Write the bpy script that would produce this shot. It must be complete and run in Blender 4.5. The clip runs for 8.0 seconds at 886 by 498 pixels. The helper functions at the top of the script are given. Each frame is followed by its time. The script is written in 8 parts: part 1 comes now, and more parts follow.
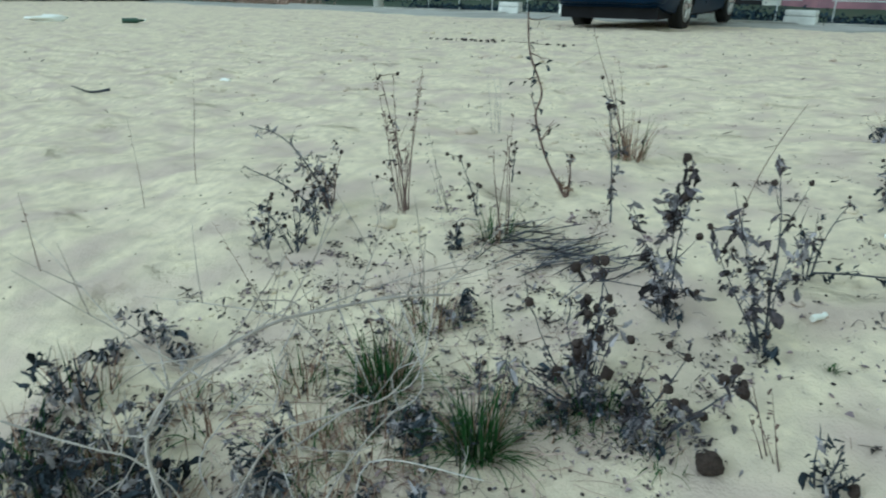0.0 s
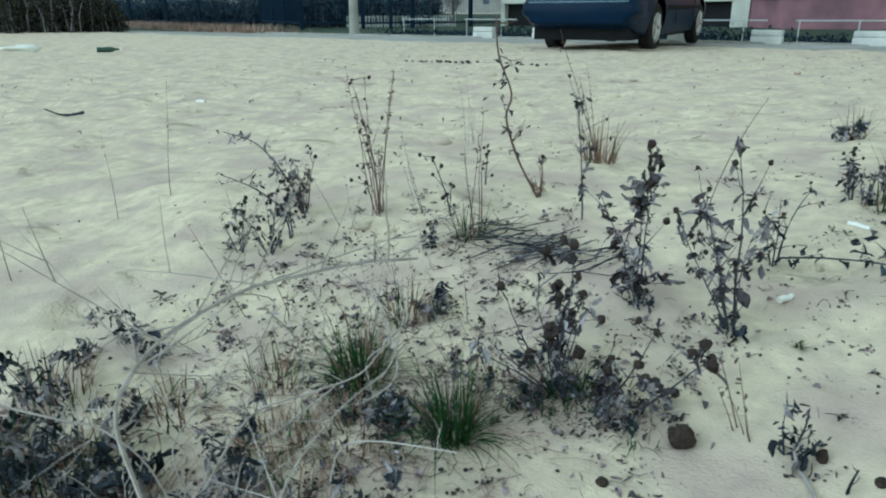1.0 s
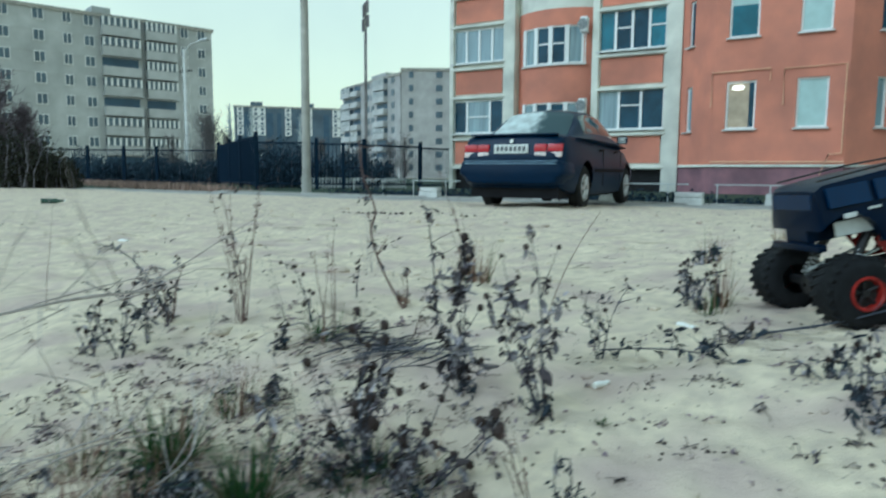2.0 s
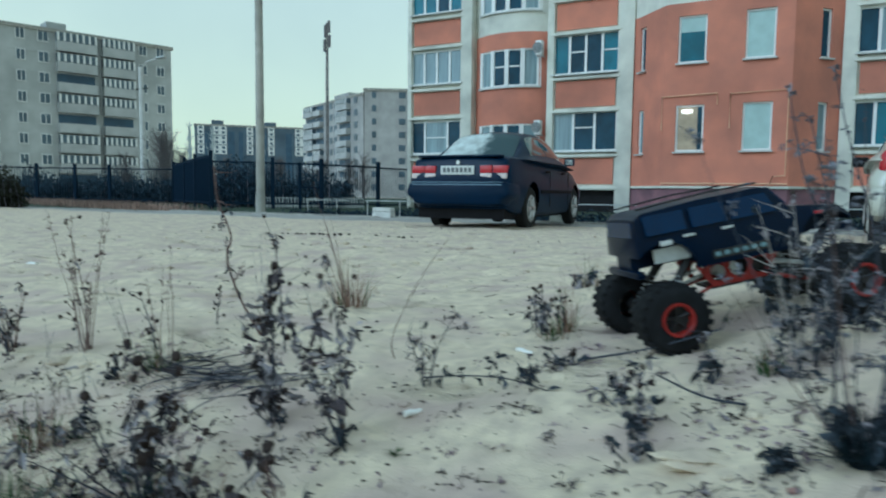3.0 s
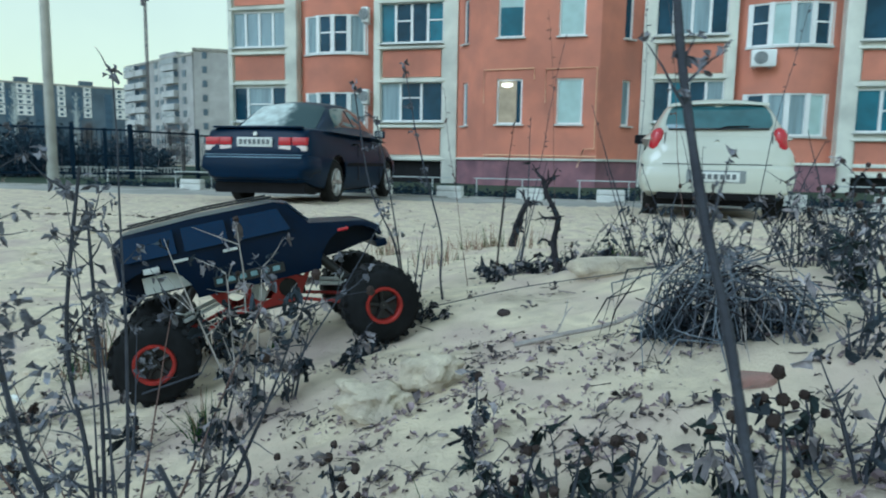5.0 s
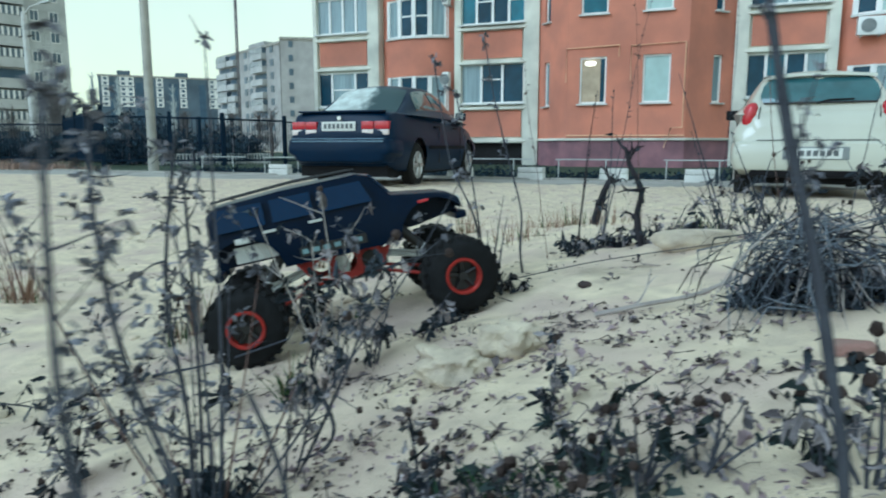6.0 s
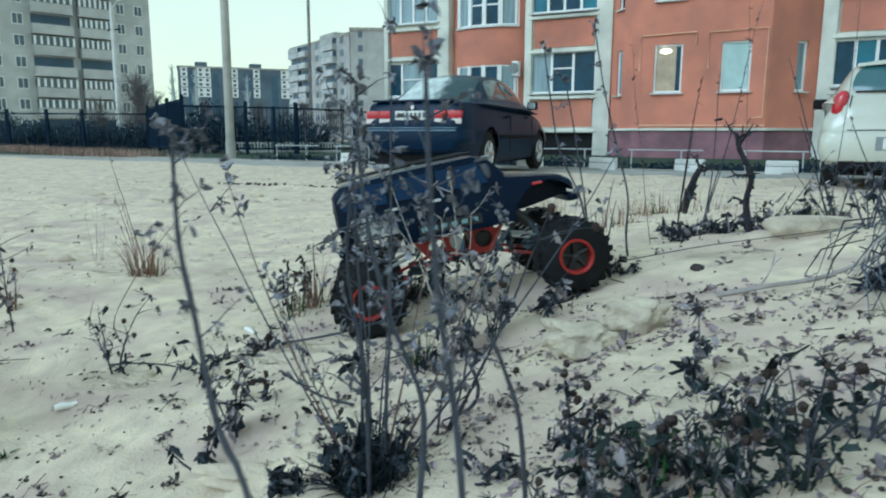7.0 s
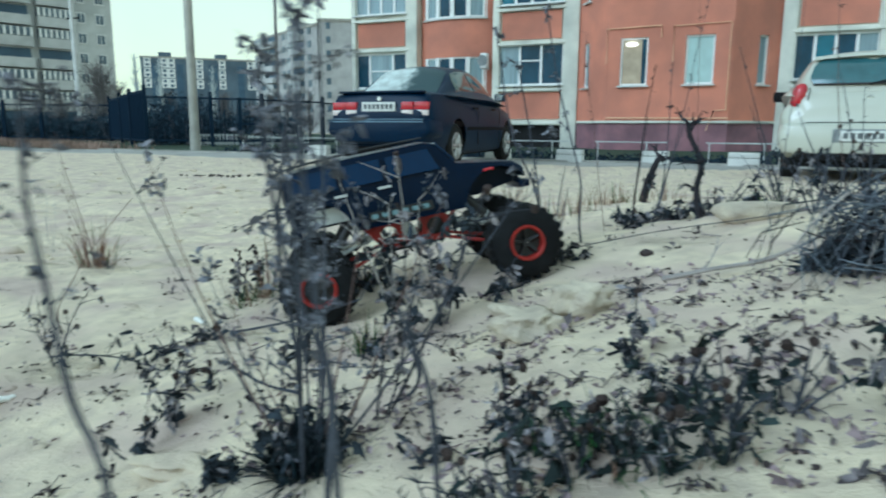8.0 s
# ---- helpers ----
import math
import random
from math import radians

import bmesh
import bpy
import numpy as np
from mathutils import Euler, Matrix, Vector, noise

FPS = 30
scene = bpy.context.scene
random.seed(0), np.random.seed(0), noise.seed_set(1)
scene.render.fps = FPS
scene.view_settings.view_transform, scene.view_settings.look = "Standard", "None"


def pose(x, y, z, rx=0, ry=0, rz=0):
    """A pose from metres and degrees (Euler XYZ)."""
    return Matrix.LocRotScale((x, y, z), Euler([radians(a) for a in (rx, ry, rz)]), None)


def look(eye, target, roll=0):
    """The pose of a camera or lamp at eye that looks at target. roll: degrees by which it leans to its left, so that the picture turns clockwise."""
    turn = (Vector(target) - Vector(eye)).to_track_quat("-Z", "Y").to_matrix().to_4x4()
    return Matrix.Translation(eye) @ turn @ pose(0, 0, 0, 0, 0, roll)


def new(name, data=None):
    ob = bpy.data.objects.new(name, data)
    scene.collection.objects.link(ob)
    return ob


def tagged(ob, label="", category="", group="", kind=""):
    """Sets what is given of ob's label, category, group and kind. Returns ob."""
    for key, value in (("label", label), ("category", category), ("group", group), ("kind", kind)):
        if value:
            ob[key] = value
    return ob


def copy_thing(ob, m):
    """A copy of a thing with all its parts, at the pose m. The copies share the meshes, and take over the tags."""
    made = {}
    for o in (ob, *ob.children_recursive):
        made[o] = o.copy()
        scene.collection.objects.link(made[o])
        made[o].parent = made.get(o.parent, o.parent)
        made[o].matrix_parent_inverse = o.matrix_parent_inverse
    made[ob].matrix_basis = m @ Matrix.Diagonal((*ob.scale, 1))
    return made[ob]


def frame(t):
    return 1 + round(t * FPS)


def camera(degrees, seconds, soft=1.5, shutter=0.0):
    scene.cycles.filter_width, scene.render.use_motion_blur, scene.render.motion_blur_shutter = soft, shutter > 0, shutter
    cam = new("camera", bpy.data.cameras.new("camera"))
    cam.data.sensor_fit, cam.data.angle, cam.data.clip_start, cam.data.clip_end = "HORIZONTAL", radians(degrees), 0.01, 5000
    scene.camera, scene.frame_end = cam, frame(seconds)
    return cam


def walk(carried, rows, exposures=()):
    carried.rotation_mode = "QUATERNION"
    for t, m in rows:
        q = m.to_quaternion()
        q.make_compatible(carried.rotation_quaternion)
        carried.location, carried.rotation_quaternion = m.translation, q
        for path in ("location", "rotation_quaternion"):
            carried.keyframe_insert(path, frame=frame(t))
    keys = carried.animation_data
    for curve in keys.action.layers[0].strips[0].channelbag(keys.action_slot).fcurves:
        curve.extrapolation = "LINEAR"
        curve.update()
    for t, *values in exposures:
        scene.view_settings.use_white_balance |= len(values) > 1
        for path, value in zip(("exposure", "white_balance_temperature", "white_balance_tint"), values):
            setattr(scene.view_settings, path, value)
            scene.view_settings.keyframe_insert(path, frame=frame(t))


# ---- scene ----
cam = camera(66.4, 8.0, soft=2.0, shutter=0.5)
PATH = [
    (0, (-0.5, -0.618, 1.025), (-1.603, 0.876, 0.281), 0.3),
    (0.5, (-0.488, -0.615, 1.011), (-1.541, 0.931, 0.303), -0.1),
    (1, (-0.473, -0.633, 0.98), (-1.546, 0.914, 0.305), -0.5),
    (1.5, (-0.368, -0.613, 0.919), (-1.387, 1.049, 0.472), 1.0),
    (1.7, (-0.317, -0.612, 0.887), (-1.365, 1.059, 0.556), 0.2),
    (2.8, (-0.102, -0.471, 0.891), (-1.029, 1.297, 0.76), 0.2),
    (3, (-0.04, -0.465, 0.904), (-0.97, 1.298, 0.738), 0.6),
    (3.5, (0.112, -0.369, 0.905), (-0.643, 1.473, 0.709), 2.2),
    (4, (0.227, -0.179, 0.945), (-0.387, 1.715, 0.75), 2.5),
    (4.5, (0.347, -0.101, 0.986), (-0.076, 1.842, 0.766), 1.9),
    (4.7, (0.396, -0.074, 0.988), (-0.044, 1.863, 0.753), 1.6),
    (5.8, (0.452, -0.059, 0.973), (-0.25, 1.791, 0.683), -0.0),
    (6, (0.435, -0.07, 0.968), (-0.293, 1.768, 0.665), 0.0),
    (6.5, (0.412, -0.105, 0.967), (-0.403, 1.697, 0.667), 0.5),
    (6.6, (0.407, -0.115, 0.962), (-0.413, 1.685, 0.665), 1.3),
    (7, (0.376, -0.144, 0.957), (-0.522, 1.612, 0.625), 0.2),
    (7.5, (0.365, -0.149, 0.949), (-0.542, 1.598, 0.598), 0.7),
    (8, (0.402, -0.124, 0.946), (-0.415, 1.667, 0.593), 0.3),
]
walk(cam, [(t, look(e, g, r)) for t, e, g, r in PATH],
     exposures=[(0.0, -0.11, 4690, -4), (1.5, -0.11, 4600, -3.5), (3.0, -0.44, 4435, -1.5), (4.5, -0.32, 4480, -1), (6.0, -0.05, 4610, -0.5), (8.0, -0.06, 4560, -2)])

# ---------------------------------------------------------------- light
world = bpy.data.worlds.new("overcast_sky")
scene.world = world
world.use_nodes = True
wn, wl = world.node_tree.nodes, world.node_tree.links
sky = wn.new("ShaderNodeTexSky")
sky.sky_type, sky.sun_disc = "NISHITA", False
sky.sun_elevation, sky.sun_rotation = radians(28), radians(-150)
sky.air_density, sky.dust_density, sky.ozone_density = 1.0, 4.0, 1.0
pale = wn.new("ShaderNodeHueSaturation")
pale.inputs["Saturation"].default_value = 0.35
wl.new(sky.outputs[0], pale.inputs["Color"])
cloud = wn.new("ShaderNodeTexNoise")
cloud.inputs["Scale"].default_value = 2.2
cloud.inputs["Detail"].default_value = 6
veil = wn.new("ShaderNodeMix")
veil.data_type = "RGBA"
veil.inputs["Factor"].default_value = 0.72
ramp = wn.new("ShaderNodeValToRGB")
ramp.color_ramp.elements[0].position, ramp.color_ramp.elements[0].color = 0.3, (0.86, 0.87, 0.90, 1)
ramp.color_ramp.elements[1].position, ramp.color_ramp.elements[1].color = 0.7, (1.10, 1.09, 1.06, 1)
wl.new(cloud.outputs["Fac"], ramp.inputs[0])
# the cloud is thin and yellowish over the horizon, thicker and greyer above
aim = wn.new("ShaderNodeTexCoord")
axes = wn.new("ShaderNodeSeparateXYZ")
wl.new(aim.outputs["Generated"], axes.inputs[0])
rise = wn.new("ShaderNodeMapRange")
rise.inputs["From Min"].default_value, rise.inputs["From Max"].default_value = 0.03, 0.38
wl.new(axes.outputs["Z"], rise.inputs["Value"])
deck = wn.new("ShaderNodeMix")
deck.data_type = "RGBA"
deck.inputs["A"].default_value, deck.inputs["B"].default_value = (12.0, 11.0, 5.9, 1), (8.6, 8.3, 6.2, 1)
wl.new(rise.outputs[0], deck.inputs["Factor"])
layer = wn.new("ShaderNodeMix")
layer.data_type, layer.blend_type = "RGBA", "MULTIPLY"
layer.inputs["Factor"].default_value = 1.0
wl.new(deck.outputs["Result"], layer.inputs["A"])
wl.new(ramp.outputs[0], layer.inputs["B"])
wl.new(pale.outputs[0], veil.inputs["A"])
wl.new(layer.outputs["Result"], veil.inputs["B"])
wl.new(veil.outputs["Result"], wn["Background"].inputs[0])
wn["Background"].inputs[1].default_value = 0.13

sun_data = bpy.data.lights.new("sun", "SUN")
sun_data.energy, sun_data.angle, sun_data.color = 0.8, radians(25), (1.0, 0.95, 0.88)
sun = new("sun", sun_data)
sun.matrix_world = pose(0, 0, 30, 56, 0, -28)


# ---------------------------------------------------------------- materials
def material(name, color, rough=0.8, metal=0.0, vary=0.25, scale=8.0, bump=0.3, bump_scale=60.0, tint=None,
             coat=0.0, bump_dist=0.01, island=0.0, stain=0.0, stain_scale=1.0, spec=None, lumps=0.0, stain_shade_color=None, dents=0.0):
    """A principled surface with two scales of colour variation and fine relief, in object or world metres."""
    m = bpy.data.materials.new(name)
    m.use_nodes = True
    n, l = m.node_tree.nodes, m.node_tree.links
    b = n["Principled BSDF"]
    b.inputs["Roughness"].default_value, b.inputs["Metallic"].default_value = rough, metal
    b.inputs["Coat Weight"].default_value = coat
    b.inputs["Specular IOR Level"].default_value = spec if spec is not None else (0.15 if rough > 0.7 else 0.5)
    b.inputs["Coat Roughness"].default_value = 0.06
    geo = n.new("ShaderNodeNewGeometry")
    big = n.new("ShaderNodeTexNoise")
    big.inputs["Scale"].default_value, big.inputs["Detail"].default_value = scale, 8
    l.new(geo.outputs["Position"], big.inputs["Vector"])
    mix = n.new("ShaderNodeMix")
    mix.data_type = "RGBA"
    other = tint or [c * 0.6 for c in color]
    lo = [c * (1 - vary) + o * vary for c, o in zip(color, other)]
    hi = [min(1, c * (1 + 0.4 * vary)) for c in color]
    mix.inputs["A"].default_value, mix.inputs["B"].default_value = (*lo, 1), (*hi, 1)
    step = n.new("ShaderNodeMapRange")
    step.inputs["From Min"].default_value, step.inputs["From Max"].default_value = 0.32, 0.68
    l.new(big.outputs["Fac"], step.inputs["Value"])
    l.new(step.outputs[0], mix.inputs["Factor"])
    colour = mix.outputs["Result"]
    if stain:
        wide = n.new("ShaderNodeTexNoise")
        wide.inputs["Scale"].default_value, wide.inputs["Detail"].default_value = stain_scale, 5
        l.new(geo.outputs["Position"], wide.inputs["Vector"])
        edge = n.new("ShaderNodeMapRange")
        edge.inputs["From Min"].default_value, edge.inputs["From Max"].default_value = 0.46, 0.64
        edge.inputs["To Max"].default_value = stain
        l.new(wide.outputs["Fac"], edge.inputs["Value"])
        blotch = n.new("ShaderNodeMix")
        blotch.data_type = "RGBA"
        l.new(edge.outputs[0], blotch.inputs["Factor"])
        l.new(colour, blotch.inputs["A"])
        blotch.inputs["B"].default_value = (*(stain_shade_color or [c * 0.55 for c in other]), 1)
        colour = blotch.outputs["Result"]
    if island:
        hsv = n.new("ShaderNodeHueSaturation")
        rnd = n.new("ShaderNodeMapRange")
        rnd.inputs["To Min"].default_value, rnd.inputs["To Max"].default_value = 1 - island, 1 + island
        l.new(geo.outputs["Random Per Island"], rnd.inputs["Value"])
        l.new(rnd.outputs[0], hsv.inputs["Value"])
        l.new(colour, hsv.inputs["Color"])
        colour = hsv.outputs["Color"]
    l.new(colour, b.inputs["Base Color"])
    if bump:
        fine = n.new("ShaderNodeTexNoise")
        fine.inputs["Scale"].default_value, fine.inputs["Detail"].default_value = bump_scale, 6
        l.new(geo.outputs["Position"], fine.inputs["Vector"])
        bp = n.new("ShaderNodeBump")
        bp.inputs["Strength"].default_value, bp.inputs["Distance"].default_value = bump, bump_dist
        l.new(fine.outputs["Fac"], bp.inputs["Height"])
        l.new(bp.outputs["Normal"], b.inputs["Normal"])
        if lumps:
            mid = n.new("ShaderNodeTexNoise")
            mid.inputs["Scale"].default_value, mid.inputs["Detail"].default_value = 16, 5
            mid.inputs["Roughness"].default_value = 0.62
            l.new(geo.outputs["Position"], mid.inputs["Vector"])
            b2 = n.new("ShaderNodeBump")
            b2.inputs["Strength"].default_value, b2.inputs["Distance"].default_value = lumps, 0.03
            l.new(mid.outputs["Fac"], b2.inputs["Height"])
            l.new(b2.outputs["Normal"], bp.inputs["Normal"])
            if dents:
                # scattered footprints and scuffs with sharp rims
                flat = n.new("ShaderNodeMapping")
                flat.inputs["Scale"].default_value = (4.6, 7.5, 1.0)
                l.new(geo.outputs["Position"], flat.inputs["Vector"])
                bend = n.new("ShaderNodeTexNoise")
                bend.inputs["Scale"].default_value, bend.inputs["Detail"].default_value = 1.3, 6
                l.new(flat.outputs[0], bend.inputs["Vector"])
                mixv = n.new("ShaderNodeMix")
                mixv.data_type = "RGBA"
                mixv.inputs["Factor"].default_value = 0.5
                l.new(flat.outputs[0], mixv.inputs["A"])
                l.new(bend.outputs["Color"], mixv.inputs["B"])
                vor = n.new("ShaderNodeTexVoronoi")
                vor.inputs["Scale"].default_value = 1.4
                l.new(mixv.outputs["Result"], vor.inputs["Vector"])
                pit = n.new("ShaderNodeMapRange")
                pit.interpolation_type = "SMOOTHSTEP"
                pit.inputs["From Min"].default_value, pit.inputs["From Max"].default_value = 0.0, 0.38
                l.new(vor.outputs["Distance"], pit.inputs["Value"])
                # only some of the cells hold a scuff
                pick = n.new("ShaderNodeSeparateColor")
                l.new(vor.outputs["Color"], pick.inputs["Color"])
                held = n.new("ShaderNodeMath")
                held.operation = "GREATER_THAN"
                held.inputs[1].default_value = 0.45
                l.new(pick.outputs[0], held.inputs[0])
                level = n.new("ShaderNodeMath")
                level.operation = "MAXIMUM"
                l.new(pit.outputs[0], level.inputs[0])
                l.new(held.outputs[0], level.inputs[1])
                b3 = n.new("ShaderNodeBump")
                b3.inputs["Strength"].default_value, b3.inputs["Distance"].default_value = dents, 0.05
                l.new(level.outputs[0], b3.inputs["Height"])
                l.new(b3.outputs["Normal"], b2.inputs["Normal"])
    return m


# mauve stains: dusty dead matter, plus the shaded tone of dents put into colour
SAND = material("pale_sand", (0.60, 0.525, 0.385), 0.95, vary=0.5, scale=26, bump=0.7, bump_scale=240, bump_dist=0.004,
                tint=(0.41, 0.345, 0.30), stain=0.60, stain_scale=6.5, stain_shade_color=(0.42, 0.325, 0.31), lumps=0.32, dents=0.75)
ASPHALT = material("sandy_concrete_road", (0.36, 0.35, 0.33), 0.9, vary=0.35, scale=3, bump=0.4, bump_scale=200, stain=0.35, stain_scale=0.9)
KERB = material("kerb_concrete", (0.36, 0.35, 0.32), 0.9, vary=0.4, scale=6, stain=0.4)
WHITEWASH = material("whitewashed_block", (0.72, 0.72, 0.68), 0.85, vary=0.3, scale=5, stain=0.35)
TURF = material("dull_lawn", (0.035, 0.058, 0.040), 0.95, vary=0.5, scale=4, tint=(0.07, 0.07, 0.05), bump=0.6, bump_scale=30)
ORANGE = material("orange_brick_paint", (0.55, 0.225, 0.150), 0.85, vary=0.35, scale=1.3, bump=0.3, bump_scale=45, tint=(0.40, 0.20, 0.16), stain=0.35, stain_scale=0.4)
CREAM = material("cream_render", (0.71, 0.71, 0.63), 0.85, vary=0.25, scale=1.6, bump=0.25, bump_scale=40, tint=(0.46, 0.47, 0.44), stain=0.45, stain_scale=0.5)
MAUVE = material("mauve_plinth_paint", (0.25, 0.135, 0.155), 0.85, vary=0.5, scale=2.2, tint=(0.16, 0.11, 0.14), stain=0.45, stain_scale=0.8)
PVC = material("white_window_plastic", (0.78, 0.79, 0.78), 0.4, vary=0.12, scale=3, bump=0)
SILLMAT = material("grey_sill_metal", (0.55, 0.56, 0.55), 0.45, metal=0.3, vary=0.25, scale=4, bump=0)
PIPE = material("pale_gas_pipe", (0.72, 0.45, 0.28), 0.5, vary=0.2, bump=0)
DARKVOID = material("basement_shade", (0.02, 0.02, 0.022), 0.9, vary=0.3)
GLASS = material("window_glass_dark", (0.020, 0.058, 0.098), 0.06, spec=0.22, vary=0.6, scale=0.8, bump=0.04, bump_scale=1.2, bump_dist=0.05, stain=0.4, stain_scale=1.7)
GLASS_BLUE = material("window_glass_blue", (0.032, 0.15, 0.215), 0.08, spec=0.35, vary=0.5, scale=0.9, bump=0.04, bump_scale=1.2, bump_dist=0.05, stain=0.4, stain_scale=1.7)
GLASS_CURTAIN = material("window_glass_with_curtain", (0.24, 0.32, 0.36), 0.12, vary=0.55, scale=2.2, bump=0.05, bump_scale=1.5, bump_dist=0.05)
# hanging folds behind the curtained panes
for node in [q for q in GLASS_CURTAIN.node_tree.nodes if q.type == "TEX_NOISE"]:
    folds = GLASS_CURTAIN.node_tree.nodes.new("ShaderNodeMapping")
    folds.inputs["Scale"].default_value = (4.5, 4.5, 0.25)
    GLASS_CURTAIN.node_tree.links.new(node.inputs["Vector"].links[0].from_socket, folds.inputs["Vector"])
    GLASS_CURTAIN.node_tree.links.new(folds.outputs[0], node.inputs["Vector"])
GLASS_PALE = material("window_glass_white_blind", (0.42, 0.55, 0.54), 0.15, vary=0.3, scale=2.0, bump=0)
GLASS_WARM = material("window_glass_warm_curtain", (0.42, 0.335, 0.235), 0.2, vary=0.5, scale=3.0, bump=0)
PANEL_FAR = material("grey_far_panel_concrete", (0.385, 0.385, 0.385), 0.9, vary=0.3, scale=0.5, bump=0.2, bump_scale=6, stain=0.25, stain_scale=0.15)
PANEL = material("grey_panel_concrete", (0.45, 0.465, 0.465), 0.9, vary=0.3, scale=0.5, bump=0.2, bump_scale=6, stain=0.25, stain_scale=0.15)
BALCONY = material("balcony_parapet", (0.41, 0.42, 0.425), 0.85, vary=0.4, scale=0.4, bump=0, island=0.25)
# slate tone is raised and greyed in the colour for distance haze
SLATE = material("slate_grey_cladding", (0.115, 0.150, 0.195), 0.85, vary=0.4, scale=0.25, bump=0, stain=0.3, stain_scale=0.12)
SLATE_DARK = material("dark_blue_glazing_and_shade", (0.045, 0.085, 0.14), 0.5, vary=0.4, scale=0.5, bump=0)
# dark glass lightened in its colour to show far haze
FARGLASS = material("far_window_glass", (0.075, 0.11, 0.15), 0.3, vary=0.6, scale=0.5, bump=0)
FARWHITE = material("far_white_frame", (0.70, 0.71, 0.70), 0.7, vary=0.2, bump=0)
POLE = material("grey_concrete_pole", (0.45, 0.44, 0.40), 0.85, vary=0.3, scale=3, stain=0.25)
PALE_POLE = material("pale_painted_pole", (0.66, 0.67, 0.65), 0.8, vary=0.2, scale=3, stain=0.2)
FENCE = material("dark_blue_fence_paint", (0.010, 0.022, 0.044), 0.85, vary=0.3, bump=0, spec=0.1)
RAIL = material("white_rail_paint", (0.46, 0.48, 0.47), 0.5, vary=0.4, scale=4, bump=0)
SEDAN_PAINT = material("dark_blue_car_paint", (0.0005, 0.0115, 0.037), 0.36, vary=0.25, scale=1.5, bump=0, coat=0.06, stain=0.2, stain_scale=1.3, spec=0.12)
SUV_PAINT = material("white_car_paint", (0.515, 0.525, 0.455), 0.3, vary=0.1, scale=1.5, bump=0, coat=0.6, stain=0.12)
CARGLASS = material("car_window_glass", (0.025, 0.055, 0.062), 0.08, vary=0.3, bump=0, coat=0.6)
# teal of the reflected sky is put into this glass colour
TEALGLASS = material("sky_teal_car_glass", (0.045, 0.115, 0.135), 0.12, vary=0.4, scale=3, bump=0, coat=0.4, stain=0.3, stain_scale=4)
BLACKTRIM = material("black_car_plastic", (0.010, 0.010, 0.012), 0.7, vary=0.4, bump=0, spec=0.1)
TYRE = material("car_tyre_rubber", (0.018, 0.018, 0.018), 0.85, vary=0.4, scale=10)
ALLOY = material("silver_wheel", (0.50, 0.50, 0.50), 0.35, metal=0.8, vary=0.3, bump=0)
REDLIGHT = material("red_lamp_glass", (0.36, 0.010, 0.022), 0.15, vary=0.3, scale=20, bump=0, coat=0.4)
CLEARLIGHT = material("clear_lamp_glass", (0.62, 0.55, 0.53), 0.15, vary=0.3, scale=20, bump=0, coat=0.5)
PLATE = material("number_plate_white", (0.62, 0.64, 0.62), 0.4, vary=0.1, bump=0)
PLATE_FRAME = material("grey_plate_recess", (0.20, 0.22, 0.23), 0.5, vary=0.3, scale=8, bump=0)
INK = material("black_ink", (0.02, 0.02, 0.025), 0.6, vary=0.1, bump=0)
PLATE_INK = material("grey_plate_ink", (0.10, 0.11, 0.12), 0.6, vary=0.2, bump=0)
CHROME = material("bright_trim", (0.55, 0.57, 0.58), 0.25, metal=0.9, vary=0.2, bump=0)
DULLTRIM = material("dull_blue_trim", (0.16, 0.24, 0.32), 0.35, metal=0.3, vary=0.3, bump=0)
TOY_BODY = material("navy_toy_shell", (0.0006, 0.0062, 0.022), 0.30, vary=0.3, scale=30, bump=0.05, bump_scale=200, coat=0.0, stain=0.25, stain_scale=14, spec=0.11)
# blue sky sheen on the toy's windows is put into their colour
TOY_GLASS = material("blue_toy_window", (0.001, 0.016, 0.056), 0.16, vary=0.3, scale=20, bump=0, coat=0.04, spec=0.2)
TOY_TYRE = material("toy_tyre_rubber", (0.012, 0.013, 0.015), 0.75, vary=0.4, scale=90, stain=0.5, stain_scale=20)
TOY_RED = material("red_anodised_metal", (0.24, 0.012, 0.007), 0.5, metal=0.1, vary=0.5, scale=60, bump=0)
TOY_BLACK = material("black_toy_plastic", (0.010, 0.010, 0.011), 0.5, vary=0.3, scale=60, bump=0)
TOY_SILVER = material("toy_light_plastic", (0.55, 0.57, 0.56), 0.4, vary=0.2, scale=60, bump=0)
TOY_TAG = material("pale_blue_sticker", (0.17, 0.27, 0.30), 0.5, vary=0.4, scale=90, bump=0)
STEM = material("grey_dead_stem", (0.062, 0.067, 0.084), 0.9, vary=0.4, scale=70, tint=(0.03, 0.033, 0.048), bump_scale=300, island=0.3)
STEM_BROWN = material("brown_dead_stem", (0.135, 0.092, 0.082), 0.9, vary=0.4, scale=70, tint=(0.07, 0.05, 0.05), bump_scale=300, island=0.3)
STEM_PALE = material("bleached_dead_twig", (0.40, 0.37, 0.35), 0.9, vary=0.4, scale=60, tint=(0.20, 0.18, 0.18), bump_scale=300, island=0.25)
LEAF_DEAD = material("dark_withered_leaf", (0.033, 0.041, 0.052), 0.85, vary=0.6, scale=90, tint=(0.015, 0.019, 0.026), bump_scale=400, island=0.7)
LEAF_BROWN = material("dark_brown_withered_leaf", (0.066, 0.057, 0.064), 0.85, vary=0.6, scale=90, tint=(0.024, 0.022, 0.028), bump_scale=400, island=0.75)
LEAF_PALE = material("grey_withered_leaf", (0.265, 0.245, 0.258), 0.85, vary=0.6, scale=90, tint=(0.08, 0.082, 0.098), bump_scale=400, island=0.65)
